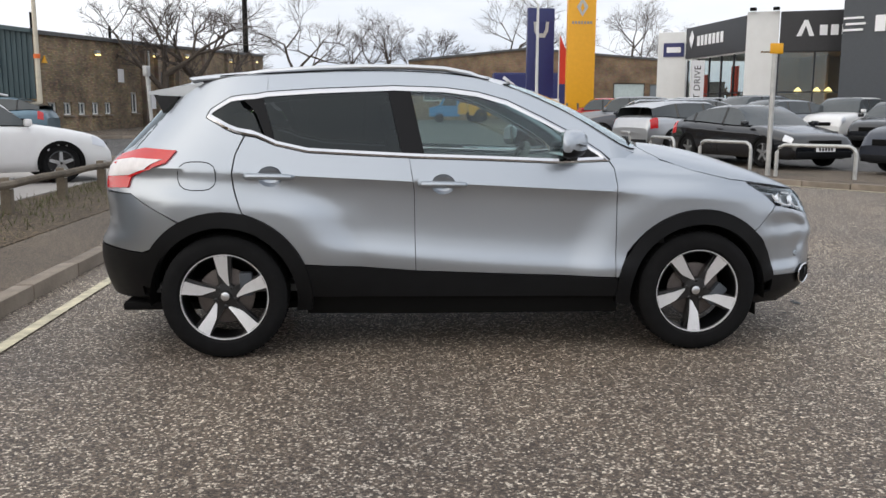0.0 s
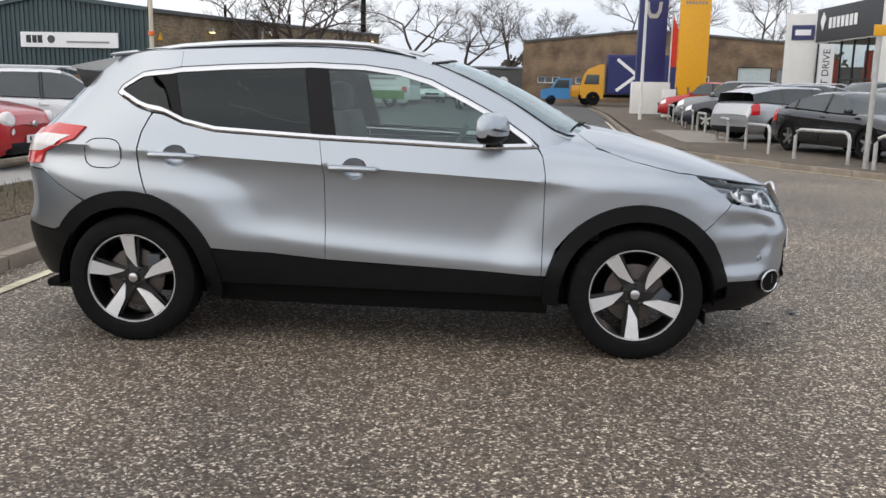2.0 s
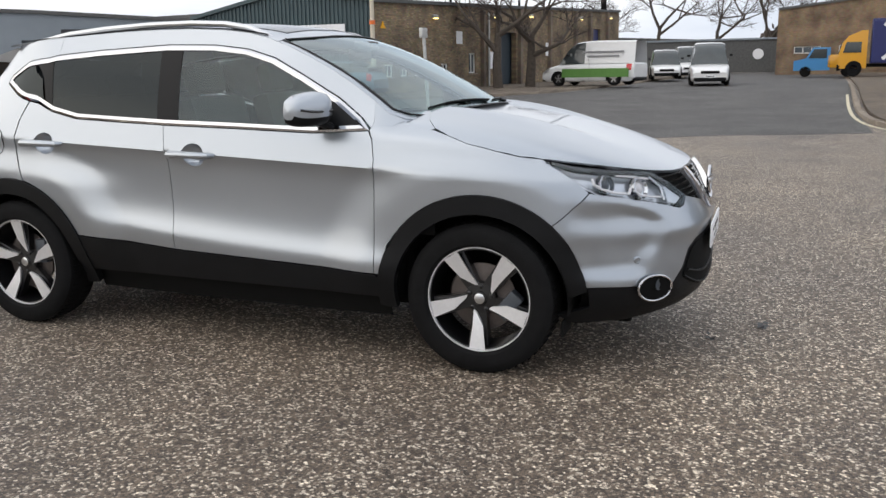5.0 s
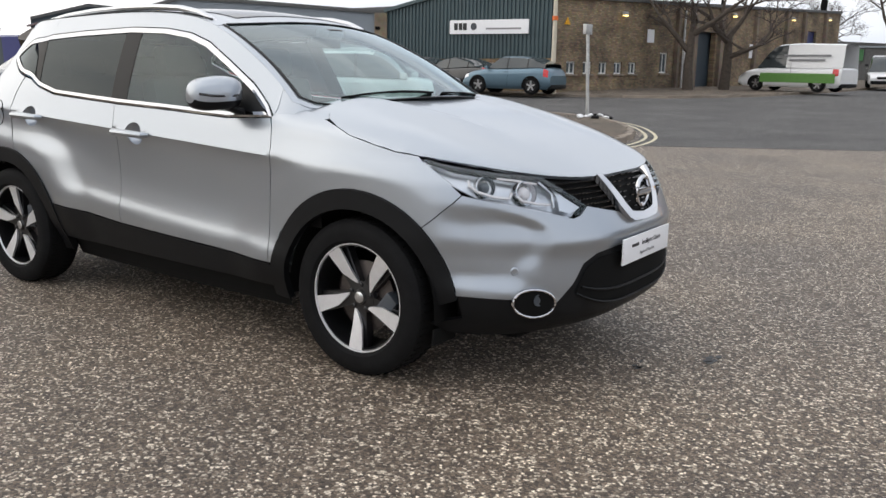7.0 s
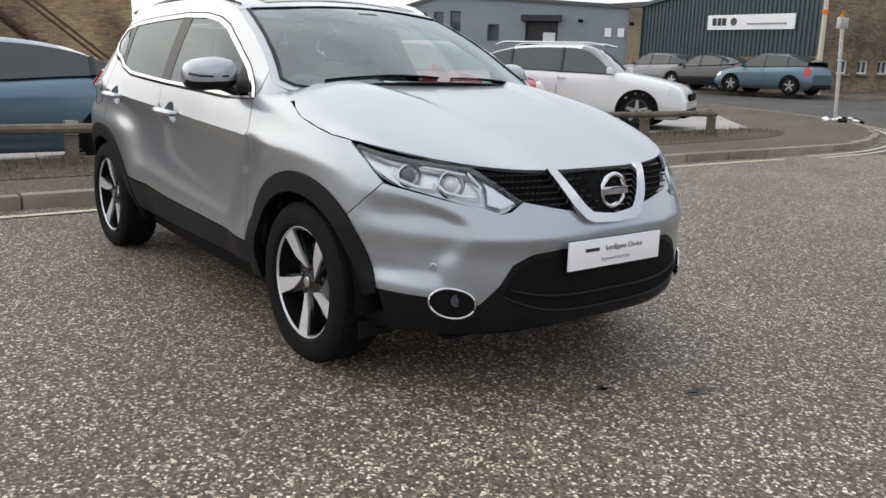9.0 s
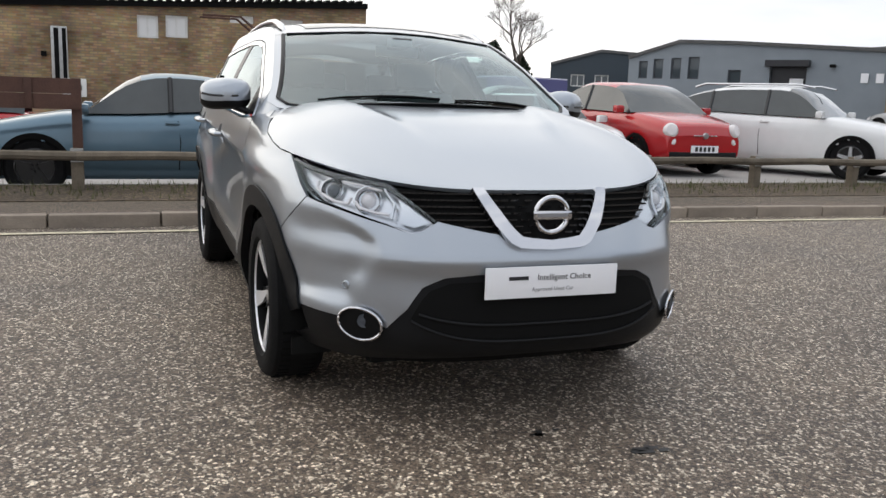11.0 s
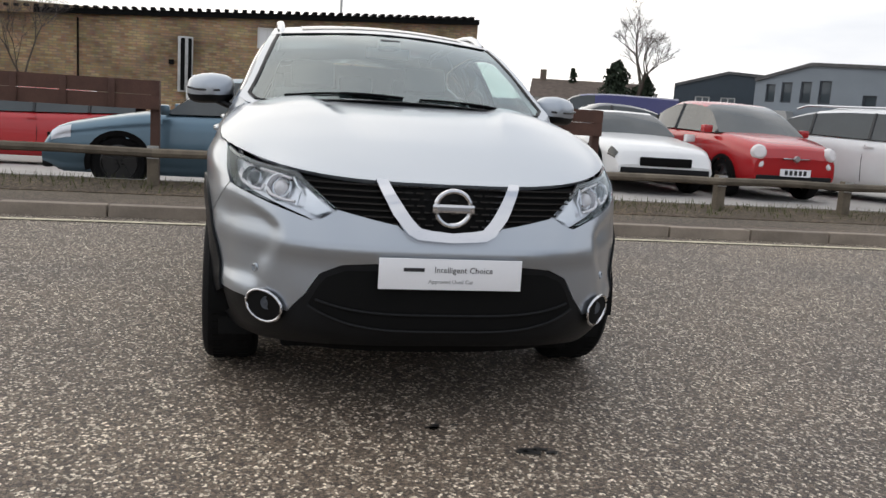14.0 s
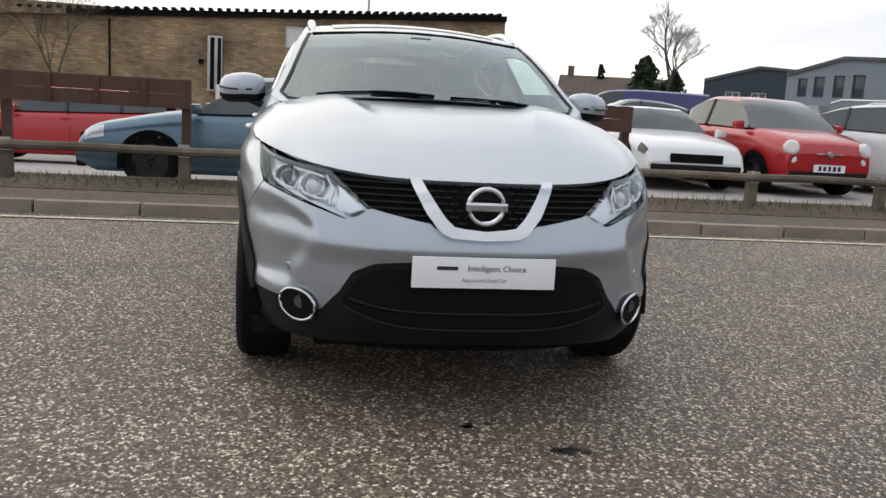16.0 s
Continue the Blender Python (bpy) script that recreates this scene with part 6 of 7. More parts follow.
# long brick works along the side road
b, L = site("brick_works", (-13.5, 29.4), (-9.06, 64.2), "long buff-brick industrial building with dark flat roof edge", "building")
tops = [(0, 4.25), (12, 4.66), (35.1, 5.58)]
small = [(0.85 + 1.30 * k, 1.55 + 1.30 * k, 1.15 + 0.01 * k, 1.68 + 0.01 * k) for k in range(5)]
tall = [(9.05, 9.85, 1.25, 2.25)]
portal = [(12.9, 15.2, 0.0, 3.45)]
gate = [(29.0, 30.6, 2.9, 4.15)]
facade("wall", b, L, tops, 0.0, M_BRICK, small + tall + portal + gate)
bulk(b, L, tops, 16)
coping(b, tops)
for h in small + tall:
    w = window(b, *h, bars=1)
    sill_of(w, h[0], h[1], h[2])
part("recess_back", box(14.05, 0.40, 1.7, 2.3, 0.05, 3.5), M_DARKSHEET, b, "dark blue doorway recess", smooth=False)
part("hatch_door", box(29.8, 0.2, 3.5, 1.6, 0.05, 1.3), M_BLUE, b, smooth=False)
for x, w, z in ((10.6, 0.22, 4.5), (12.5, 0.35, 4.6), (15.6, 0.35, 4.75), (20.3, 0.3, 4.9), (25.0, 0.3, 5.1), (28.0, 0.35, 5.2), (32.0, 0.35, 5.4)):
    part("pilaster", box(x, -0.10, z / 2, w, 0.22, z, 0.02), M_BRICKC, b, "darker brick pier", smooth=False)
part("downpipe", tube([(11.3, -0.10, 0.3), (11.3, -0.10, 4.4)], 0.06, 8), M_GALV, b)
for x, z in ((5.2, 3.9), (12.0, 4.25), (17.0, 4.5), (25.8, 4.75), (32.4, 5.1)):
    lampb = part("wall_lamp", box(x, -0.16, z, 0.30, 0.22, 0.16, 0.04), M_GALV, b)
    part("lamp_glass", box(x, -0.20, z - 0.10, 0.24, 0.16, 0.05, 0.015), M_GLOW, lampb, smooth=False)
part("wall_notice", box(7.95, -0.03, 3.0, 0.62, 0.04, 0.62), M_PLATE, b, smooth=False)
part("wall_notice", box(11.9, -0.03, 1.9, 0.6, 0.04, 0.9), M_PLATE, b, smooth=False)
part("wall_notice", box(20.0, -0.03, 2.6, 0.5, 0.04, 0.8), M_PLATE, b, smooth=False)
part("warning_sign", prism([(0.55, 3.2), (0.95, 3.2), (0.75, 3.5)], (-0.05, -0.02)), M_YELLOW, b, smooth=False)
for x, h in ((0.5, 0.7), (7.6, 0.6), (16.2, 0.6)):
    part("roof_stub", box(x, 0.25, 4.4 + 0.037 * x + h / 2, 0.1, 0.1, h), M_CORE, b, smooth=False)

# teal sheet-clad hall with a gable and a brick base
V0, C0 = (-22.7, 29.6), (-13.5, 29.4)
b, L = site("clad_hall", V0, C0, "teal corrugated-metal hall with a shallow gable over a brick base", "building")
gable = [(0, 3.82), (4.9, 4.78), (9.2, 4.28)]
wins = [(0.15, 0.85, 0.75, 1.46), (1.75, 2.75, 0.8, 1.48), (5.35, 6.3, 0.85, 1.58), (7.0, 8.0, 0.85, 1.62), (8.35, 9.05, 0.88, 1.66)]
door = [(3.6, 4.55, 0.3, 1.56)]
facade("brick_base", b, L, [(0, 1.66), (L, 1.80)], 0.0, M_BRICKB, wins + door)
bulk(b, L, gable, 20)
for h in wins:
    window(b, *h, bars=2, pane=M_WHITE if h[0] > 5 else M_PANE)
d = window(b, *door[0], bars=1, name="door")
n_rib = 46
for k in range(n_rib):
    xa, xb = L * k / n_rib, L * (k + 1) / n_rib
    zt = lambda x: float(np.interp(x, [0, 4.9, 9.2], [3.82, 4.78, 4.28]))
    zb = lambda x: 1.66 + 0.14 * x / L
    w = (xb - xa) / 2
    V = [(xa, -0.02, zb(xa)), (xa + w * 0.9, -0.02, zb(xa)), (xa + w * 1.1, -0.07, zb(xa)), (xb - w * 0.1, -0.07, zb(xb)), (xb, -0.02, zb(xb))]
    V += [(x, y, zt(x)) for x, y, _ in V]
    part("cladding_sheet", (V, [(i, i + 1, i + 6, i + 5) for i in range(4)]), M_TEAL, b, smooth=False)
coping(b, gable, M_TEAL, 0.2)
sg = part("fascia_sign", box(5.9, -0.14, 3.1, 4.1, 0.06, 0.60, 0.01), M_PLATE, b, "long white sign with dark lettering bars", smooth=False)
for x, w in ((4.2, 0.20), (4.45, 0.18), (4.68, 0.20)):
    part("mark", box(x, -0.18, 3.12, w, 0.01, 0.30), M_INK, sg, smooth=False)
part("mark", moved(lathe([(0.001, 0), (0.16, 0), (0.16, 0.01)], 20), pose(5.15, -0.18, 3.12)), M_SLATE, sg, smooth=False)
part("mark", box(6.7, -0.18, 3.02, 1.8, 0.01, 0.07), M_GREYINK, sg, smooth=False)

# grey office with a dark entrance
b, L = site("grey_office", (-33.0, 22.7), (-22.7, 29.6), "pale grey clad two-storey office with dark windows", "building")
tops = [(0, 3.5), (2.6, 4.25), (5.5, 4.15), (12.4, 3.75)]
wins = [(0.55, 1.0, 2.55, 3.4), (1.3, 1.8, 2.55, 3.5), (2.2, 2.7, 2.55, 3.55), (3.05, 3.6, 2.55, 3.6), (5.0, 5.6, 2.2, 3.0)]
holes = wins + [(6.9, 8.5, 0.0, 3.2)]
facade("wall", b, L, tops, 0.0, M_GREYSHEET, holes)
bulk(b, L, tops, 18, material=M_GREYSHEET)
coping(b, tops, M_ROOF)
for h in wins:
    window(b, *h, bars=0, frame_mat=M_SLATE)
part("entrance", box(7.7, 0.30, 1.6, 1.6, 0.05, 3.2), M_FASCIA, b, "black entrance recess", smooth=False)
part("entrance_notice", box(8.05, 0.22, 2.2, 0.6, 0.03, 0.9), M_PLATE, b, smooth=False)
part("entrance_hood", box(7.7, -0.15, 3.3, 1.9, 0.5, 0.3, 0.02), M_FASCIA, b, smooth=False)
for x, z in ((9.6, 3.2), (12.0, 3.1)):
    part("flood_lamp", box(x, -0.18, z, 0.22, 0.25, 0.14, 0.03), M_CORE, b)
for x in (10.9, 11.5):
    part("notice", box(x, -0.03, 2.7, 0.3, 0.04, 0.4), M_PLATE, b, smooth=False)
part("corner_pier", box(12.15, -0.06, 1.9, 0.6, 0.3, 3.8, 0.02), M_BRICKB, b, "buff brick corner pier", smooth=False)
part("porch_canopy", prism([(0.9, 1.75), (2.1, 1.75), (1.95, 2.15), (1.1, 2.15)], (-0.8, 0.0)), M_GALV, b, smooth=False)
part("porch_lamp", box(1.8, -0.4, 1.55, 0.16, 0.16, 0.2, 0.03), M_GLOW, b)
# dark shed beyond
b, L = site("dark_shed", (-41.4, 22.7), (-37.5, 29.0), "dark blue sheet-clad shed with a low gable", "building", 0.0)
tops = [(0, 3.4), (2.9, 4.2), (7.4, 3.9)]
facade("wall", b, L, tops, 0.0, M_DARKSHEET, [(1.2, 2.0, 2.2, 2.9), (2.6, 3.4, 2.2, 2.9)])
bulk(b, L, tops, 14, material=M_DARKSHEET)
window(b, 1.2, 2.0, 2.2, 2.9, 1)
window(b, 2.6, 3.4, 2.2, 2.9, 1)
coping(b, tops)

# brick block behind the car park
b, L = site("brick_block", (-21.0, -22.0), (-22.0, 6.0), "orange-buff brick block with a dark corrugated roof edge", "building")
o = 13.0
tops = [(0, 2.6), (o, 3.0), (L, 3.88)]
wins = [(o + 8.2, o + 8.78, 2.63, 3.26), (o + 8.98, o + 9.6, 2.68, 3.3), (o + 10.8, o + 11.5, 3.2, 3.42), (o + 12.3, o + 13.0, 2.8, 3.4)]
facade("wall", b, L, tops, -0.8, M_BRICKB, wins)
bulk(b, L, tops, 12)
coping(b, tops, M_CORE, 0.15)
n = 70
for k in range(n):
    x = 10 + (L - 10) * k / n
    z = float(np.interp(x, [t[0] for t in tops], [t[1] for t in tops]))
    part("roof_sheet_rib", box(x, 0.1, z + 0.20, 0.13, 0.7, 0.08, 0.02), M_CORE, b)
for h in wins:
    w = window(b, *h, bars=1, pane=M_WHITE if h[1] - h[0] < 0.7 else M_PANE)
duct = part("vent_duct", box(o + 6.15, -0.12, 2.0, 0.42, 0.24, 1.6, 0.02), M_GALV, b, "tall galvanised vent duct")
part("vent_slot", box(o + 6.08, -0.25, 2.0, 0.12, 0.03, 1.5), M_CORE, duct, smooth=False)
part("vent_slot", box(o + 6.28, -0.25, 2.0, 0.10, 0.03, 1.5), M_CORE, duct, smooth=False)
for x in (o + 6.5, o + 8.2):
    ac = part("cooling_unit", box(x, -0.2, 1.15, 0.62, 0.34, 0.5, 0.03), M_FRAME, b)
    part("fan_grille", moved(lathe([(0.001, 0), (0.19, 0), (0.19, 0.02)], 20), pose(x, -0.39, 1.15)), M_CORE, ac, smooth=False)
part("wall_pipe", tube([(o + 3.2, -0.05, 0.5), (o + 3.2, -0.05, 3.1)], 0.03, 6), M_CORE, b)
part("wall_box", box(o + 5.75, -0.05, 2.05, 0.14, 0.1, 0.14), M_CORE, b, smooth=False)
# rear stair of the brick block
st = thing("outside_stair", pose(-20.0, 2.2, -0.1, 0, 0, 0), "brown steel outside stair against the brick block", "staircase")
for k in range(12):
    part("tread", box(0, 2.4 - k * 0.24, 0.2 + k * 0.19, 0.8, 0.26, 0.04), M_BROWN, st, smooth=False)
for sx in (0.42, -0.42):
    part("stringer", tube([(sx, 2.5, 0.0), (sx, -0.4, 2.35)], 0.07, 6), M_BROWN, st)
    part("handrail", tube([(sx, 2.5, 1.0), (sx, -0.4, 3.3), (sx, -1.4, 3.3)], 0.035, 6), M_BROWN, st)

# wide brick hall at the head of the side road
b, L = site("brick_hall", (2.4, 64.5), (23.5, 60.3), "low wide brown-brick hall with a shallow gabled roof line", "building")
tops = [(0, 5.30), (9.5, 6.2), (L, 5.15)]
wins = [(1.2, 3.0, 2.2, 2.7), (4.2, 5.8, 2.2, 2.7), (12.6, 14.2, 2.4, 2.9)]
shut = [(16.2, 18.6, 0.0, 3.6), (19.0, 21.4, 0.0, 3.5)]
facade("wall", b, L, tops, -0.5, M_BRICKC, wins + shut)
bulk(b, L, tops, 25)
coping(b, tops)
for h in wins:
    window(b, *h, bars=2)
window(b, *shut[0], bars=0, frame_mat=M_FASCIA, pane=mat("frosted_door", (0.5, 0.58, 0.58), 0.3))
part("roller_shutter", box(20.2, 0.15, 1.75, 2.4, 0.06, 3.5), M_GREYSHEET, b, smooth=False)
# wall and low sheds across the end of the road
b, L = site("end_wall", (-30, 78), (3.0, 76), "dark grey works wall closing the road", "wall")
facade("wall", b, L, [(0, 3.6), (L, 3.6)], 0.0, M_ROOF)
coping(b, [(0, 3.6), (L, 3.6)], M_GREYSHEET)
s = part("round_notice", moved(lathe([(0.001, 0), (0.45, 0), (0.45, 0.03)], 24), pose(31.0, -0.1, 2.4)), M_PLATE, b, smooth=False)
part("green_hoarding", box(19.0, -0.1, 3.0, 3.5, 0.1, 0.9), mat("green_hoarding", (0.05, 0.16, 0.06), 0.6), b, smooth=False)

# car showroom: white piers, black fascias, glass fronts
b, L = site("showroom", (18.6, 51.6), (20.1, 50.9), "white-rendered car showroom with black fascias and glass fronts", "showroom", 0.5)
part("pier", box(L / 2, 0.4, 3.0, L + 0.2, 0.8, 6.2, 0.02), M_WHITE, b, smooth=False)
part("fascia", box(L / 2 + 0.1, -0.04, 4.95, L * 0.8, 0.06, 0.9), M_BLUE, b, smooth=False)
part("brand_bar", box(L / 2 + 0.1, -0.08, 4.95, L * 0.55, 0.02, 0.35), M_PLATE, b, smooth=False)
b, L = site("showroom_wing", (19.9, 50.0), (20.45, 42.2), "glazed showroom wing under a black fascia with white lettering bars", "showroom", 0.5)
part("fascia", box(L / 2, 0.3, 5.25, L, 0.8, 1.95, 0.02), M_FASCIA, b, smooth=False)
part("brand_mark", prism([(0.9, 4.9), (1.25, 5.6), (0.9, 6.0), (0.55, 5.5)], (-0.14, -0.11)), M_PLATE, b, smooth=False)
for k in range(7):
    part("brand_bar", box(1.9 + k * 0.52, -0.13, 5.3, 0.34, 0.03, 0.62), M_PLATE, b, smooth=False)
part("soffit", box(L / 2, 2.5, 4.25, L, 5.0, 0.1), M_WHITE, b, smooth=False)
part("back_wall", box(L / 2, 5.0, 2.1, L, 0.2, 4.2), M_SHOP, b, smooth=False)
part("shop_floor", box(L / 2, 2.5, 0.02, L, 5.0, 0.06), M_KERB, b, smooth=False)
for k in range(6):
    x = L * k / 5
    part("mullion", box(min(max(x, 0.05), L - 0.05), 0.1, 2.1, 0.08, 0.1, 4.2), M_FASCIA, b, smooth=False)
    if k < 5:
        part("glazing", box(x + L / 10, 0.12, 2.1, L / 5 - 0.1, 0.02, 4.15), M_LITPANE, b, smooth=False)
part("transom", box(L / 2, 0.1, 2.0, L, 0.08, 0.07), M_FASCIA, b, smooth=False)
part("poster", box(L * 0.25, 0.4, 2.4, 0.9, 0.03, 1.6), M_FLAG, b, smooth=False)
part("poster", box(L * 0.75, 0.4, 2.6, 0.9, 0.03, 1.9), M_FLAG, b, smooth=False)
b, L = site("car_showroom", (20.35, 42.1), (26.5, 39.2), "white showroom front with a black fascia and lit glass doors", "showroom", 0.5)
part("pier", box(0.85, 0.4, 3.2, 1.7, 0.8, 6.4, 0.02), M_WHITE, b, smooth=False)
part("pier", box(6.0, 0.4, 2.1, 1.0, 0.8, 4.2, 0.02), M_WHITE, b, smooth=False)
part("fascia", box(4.3, 0.3, 5.25, 5.1, 0.8, 2.2, 0.02), M_FASCIA, b, smooth=False)
part("brand_mark", prism([(2.6, 5.0), (2.85, 5.0), (3.05, 5.55), (3.25, 5.0), (3.5, 5.0), (3.15, 5.85), (2.95, 5.85)], (-0.14, -0.11)), M_PLATE, b, smooth=False)
for k in range(5):
    part("brand_bar", box(3.95 + k * 0.55, -0.13, 5.3, 0.38, 0.03, 0.55), M_PLATE, b, smooth=False)
part("back_wall", box(3.8, 5.0, 2.1, 6, 0.2, 4.2), M_SHOP, b, smooth=False)
part("soffit", box(3.8, 2.5, 4.2, 6, 5.0, 0.1), M_SHOP, b, smooth=False)
for x in (1.75, 3.6, 5.45):
    part("mullion", box(x, 0.1, 2.1, 0.09, 0.1, 4.2), M_FASCIA, b, smooth=False)
for x in (2.67, 4.52):
    part("glazing", box(x, 0.12, 2.1, 1.75, 0.02, 4.15), M_LITPANE, b, smooth=False)
part("transom", box(3.6, 0.1, 2.0, 3.7, 0.08, 0.08), M_FASCIA, b, smooth=False)
for x in (2.9, 3.9, 4.5):
    part("hanging_lamp", moved(lathe([(0.05, 0.3), (0.3, 0.0), (0.001, 0.0)], 14), pose(x, 2.0, 2.0, 90)), M_GLOW, b)
for x in (0.3, 1.5):
    part("flood_lamp", box(x, -0.3, 6.5, 0.35, 0.5, 0.14, 0.03), M_CORE, b)
b, L = site("dark_showroom", (22.2, 35.4), (30, 27.5), "slate-grey showroom block with white lettering bars", "showroom", 0.4)
part("wall", box(L / 2, 4.0, 3.6, L, 8.0, 8.0, 0.03), M_SLATE, b, smooth=False)
for k in range(3):
    part("brand_bar", box(0.5 + 0.1 * (k % 2), -0.06, 4.9 + 0.28 * k, 0.9, 0.05, 0.10), M_PLATE, b, smooth=False)
for k in range(3):
    part("brand_bar", box(1.7 + 0.75 * k, -0.06, 5.15, 0.45, 0.05, 0.75), M_PLATE, b, smooth=False)

# totems, banner, flags
t = thing("totem_sign", pose(9.15, 34.6, gz(9.15, 34.6) + 0.1, 0, 0, 0), "tall bright yellow totem sign with a grey diamond mark", "totem sign", "totem signs")
part("panel", box(0, 0, 3.2, 1.30, 0.35, 6.2, 0.02), M_YELLOW, t)
part("diamond_mark", prism([(-0.27, 5.65), (0, 6.08), (0.27, 5.65), (0, 5.22)], (-0.20, -0.175)), M_GALV, t, smooth=False)
part("diamond_hole", prism([(-0.09, 5.62), (0, 5.85), (0.09, 5.62), (0, 5.40)], (-0.21, -0.20)), M_YELLOW, t, smooth=False)
for k in range(7):
    part("brand_bar", box(-0.42 + 0.14 * k, -0.18, 4.95, 0.09, 0.02, 0.12), M_GREYINK, t, smooth=False)
t = thing("totem_sign", pose(7.75, 37.2, gz(7.75, 37.2) + 0.1), "tall dark blue totem sign on a white base block", "totem sign", "totem signs")
part("panel", box(0, 0, 3.3, 1.32, 0.35, 5.1, 0.02), M_BLUE, t)
part("base_block", box(0.05, -0.1, 0.75, 1.75, 0.7, 1.5, 0.02), M_WHITE, t)
part("shield_mark", prism([(-0.38, 5.2), (0.38, 5.2), (0.34, 4.75), (0.18, 4.45), (-0.18, 4.45), (-0.34, 4.75)], (-0.20, -0.175)), M_GALV, t, smooth=False)
part("shield_hole", prism([(-0.22, 5.2), (0.22, 5.2), (0.20, 4.85), (0.10, 4.65), (-0.10, 4.65), (-0.20, 4.85)], (-0.21, -0.20)), M_BLUE, t, smooth=False)
t = thing("flag_banner", pose(8.45, 36.0, gz(8.4, 36) + 0.1), "red feather flag on a thin white pole", "flag")
part("pole", tube([(0, 0, 0), (0, 0, 4.6)], 0.03, 6), M_FRAME, t)
part("flag", prism([(0.03, 2.2), (0.5, 2.2), (0.42, 3.6), (0.03, 4.5)], (-0.01, 0.01)), M_FLAG, t, smooth=False)
t = thing("test_drive_banner", pose(18.2, 44.6, gz(18, 44) + 0.12), "white feather banner lettered in black", "banner")
part("pole", tube([(0, 0, 0), (0, 0, 3.9)], 0.03, 6), M_FRAME, t)
part("banner", box(0.42, 0, 2.1, 0.8, 0.02, 3.4, 0.004), M_PLATE, t, smooth=False)
words("TEST DRIVE", 0.55, pose(0.42, -0.016, 2.1) @ pose(0, 0, 0, 90, 0, 0) @ pose(0, 0, 0, 0, 0, 90), M_INK, t)
t = thing("gate_wall", pose(8.0, 33.4, gz(8, 33) + 0.1), "white low post block beside the forecourt entrance", "post")
part("block", box(0, 0, 0.6, 0.5, 0.5, 1.2, 0.02), M_WHITE, t)
for k in (0, 1):
    part("stay", tube([(0.4 + k * 0.5, 0, 0), (0.3 + k * 0.5, 0, 1.3)], 0.05, 6), M_WOOD, t)

# hoops, posts and columns
def hoop(x, y, ang, w, h=0.62):
    t = thing("parking_hoop", pose(x, y, gz(x, y) + 0.105, 0, 0, ang), "pale grey painted steel parking hoop", "hoop barrier", "parking hoops")
    pts = [(-w / 2, 0, -0.05), (-w / 2, 0, h - 0.14), (-w / 2 + 0.04, 0, h - 0.05), (-w / 2 + 0.13, 0, h), (w / 2 - 0.13, 0, h), (w / 2 - 0.04, 0, h - 0.05), (w / 2, 0, h - 0.14), (w / 2, 0, -0.05)]
    part("hoop", tube(pts, 0.038, 10), M_GALV, t)
for x, y, ang, w in ((8.0, 10.45, -42, 1.45), (7.15, 12.75, -66, 1.45), (6.65, 15.4, -84, 1.35), (6.75, 19.0, 88, 1.3), (6.95, 22.4, 88, 1.3), (7.1, 24.8, 88, 1.2), (7.25, 27.2, 88, 1.2), (7.4, 29.6, 88, 1.2), (9.75, 8.7, -45, 1.4), (11.3, 6.9, -50, 1.4)):
    hoop(x, y, ang, w)
t = thing("marker_post", pose(7.42, 11.2, gz(7.4, 11.2) + 0.1), "slim grey post with a yellow plate on top", "post")
part("pole", tube([(0, 0, -0.1), (0, 0, 2.55)], 0.05, 10), M_GALV, t)
part("yellow_plate", box(0, -0.06, 2.50, 0.26, 0.03, 0.20, 0.01), M_YELLOW, t)
t = thing("sign_post", pose(-6.05, 17.0, gz(-6, 17) + 0.1), "slim galvanised sign post seen edge-on", "post")
part("pole", tube([(0, 0, -0.1), (-0.12, 0, 2.32)], 0.045, 10), M_GALV, t)
part("sign_edge", box(-0.12, 0, 2.2, 0.10, 0.35, 0.25, 0.01), M_GALV, t)
t = thing("street_lamp", pose(-12.9, 28.1, gz(-12.9, 28.1) + 0.1), "tall cream street lamp column with an orange band", "street lamp")
part("base", tube([(0, 0, -0.1), (0, 0, 0.9)], 0.16, 12), M_CREAM, t)
part("column", tube([(0, 0, 0.9), (0, 0, 7.8), (0.5, -0.2, 8.2), (1.0, -0.4, 8.3)], [0.10, 0.06, 0.05, 0.05], 10), M_CREAM, t)
part("lantern", box(1.2, -0.5, 8.3, 0.6, 0.25, 0.14, 0.04), M_GALV, t)
part("orange_band", tube([(0, 0, 2.9), (0, 0, 3.06)], 0.12, 10), M_ORANGE, t)
t = thing("street_lamp", pose(6.3, 30.3, gz(6.3, 30.3) + 0.1), "slim white lamp column with a small lantern", "street lamp")
part("column", tube([(0, 0, 0), (0, 0, 5.3), (-0.25, -0.1, 5.5), (-0.5, -0.2, 5.5)], [0.07, 0.05, 0.04, 0.04], 10), M_FRAME, t)
part("lantern", box(-0.6, -0.2, 5.5, 0.4, 0.2, 0.1, 0.03), M_GALV, t)
t = thing("utility_pole", pose(-10.6, 66.0, 0.5), "tall dark telegraph pole behind the brick works", "pole")
part("pole", tube([(0, 0, 0), (0, 0, 14)], [0.25, 0.18], 10), M_CORE, t)
t = thing("lamp_mast", pose(-24.75, 1.9, 0.1), "thin mast behind the brick block", "pole")
part("pole", tube([(0, 0, 0), (0, 0, 7)], 0.04, 8), M_GALV, t)

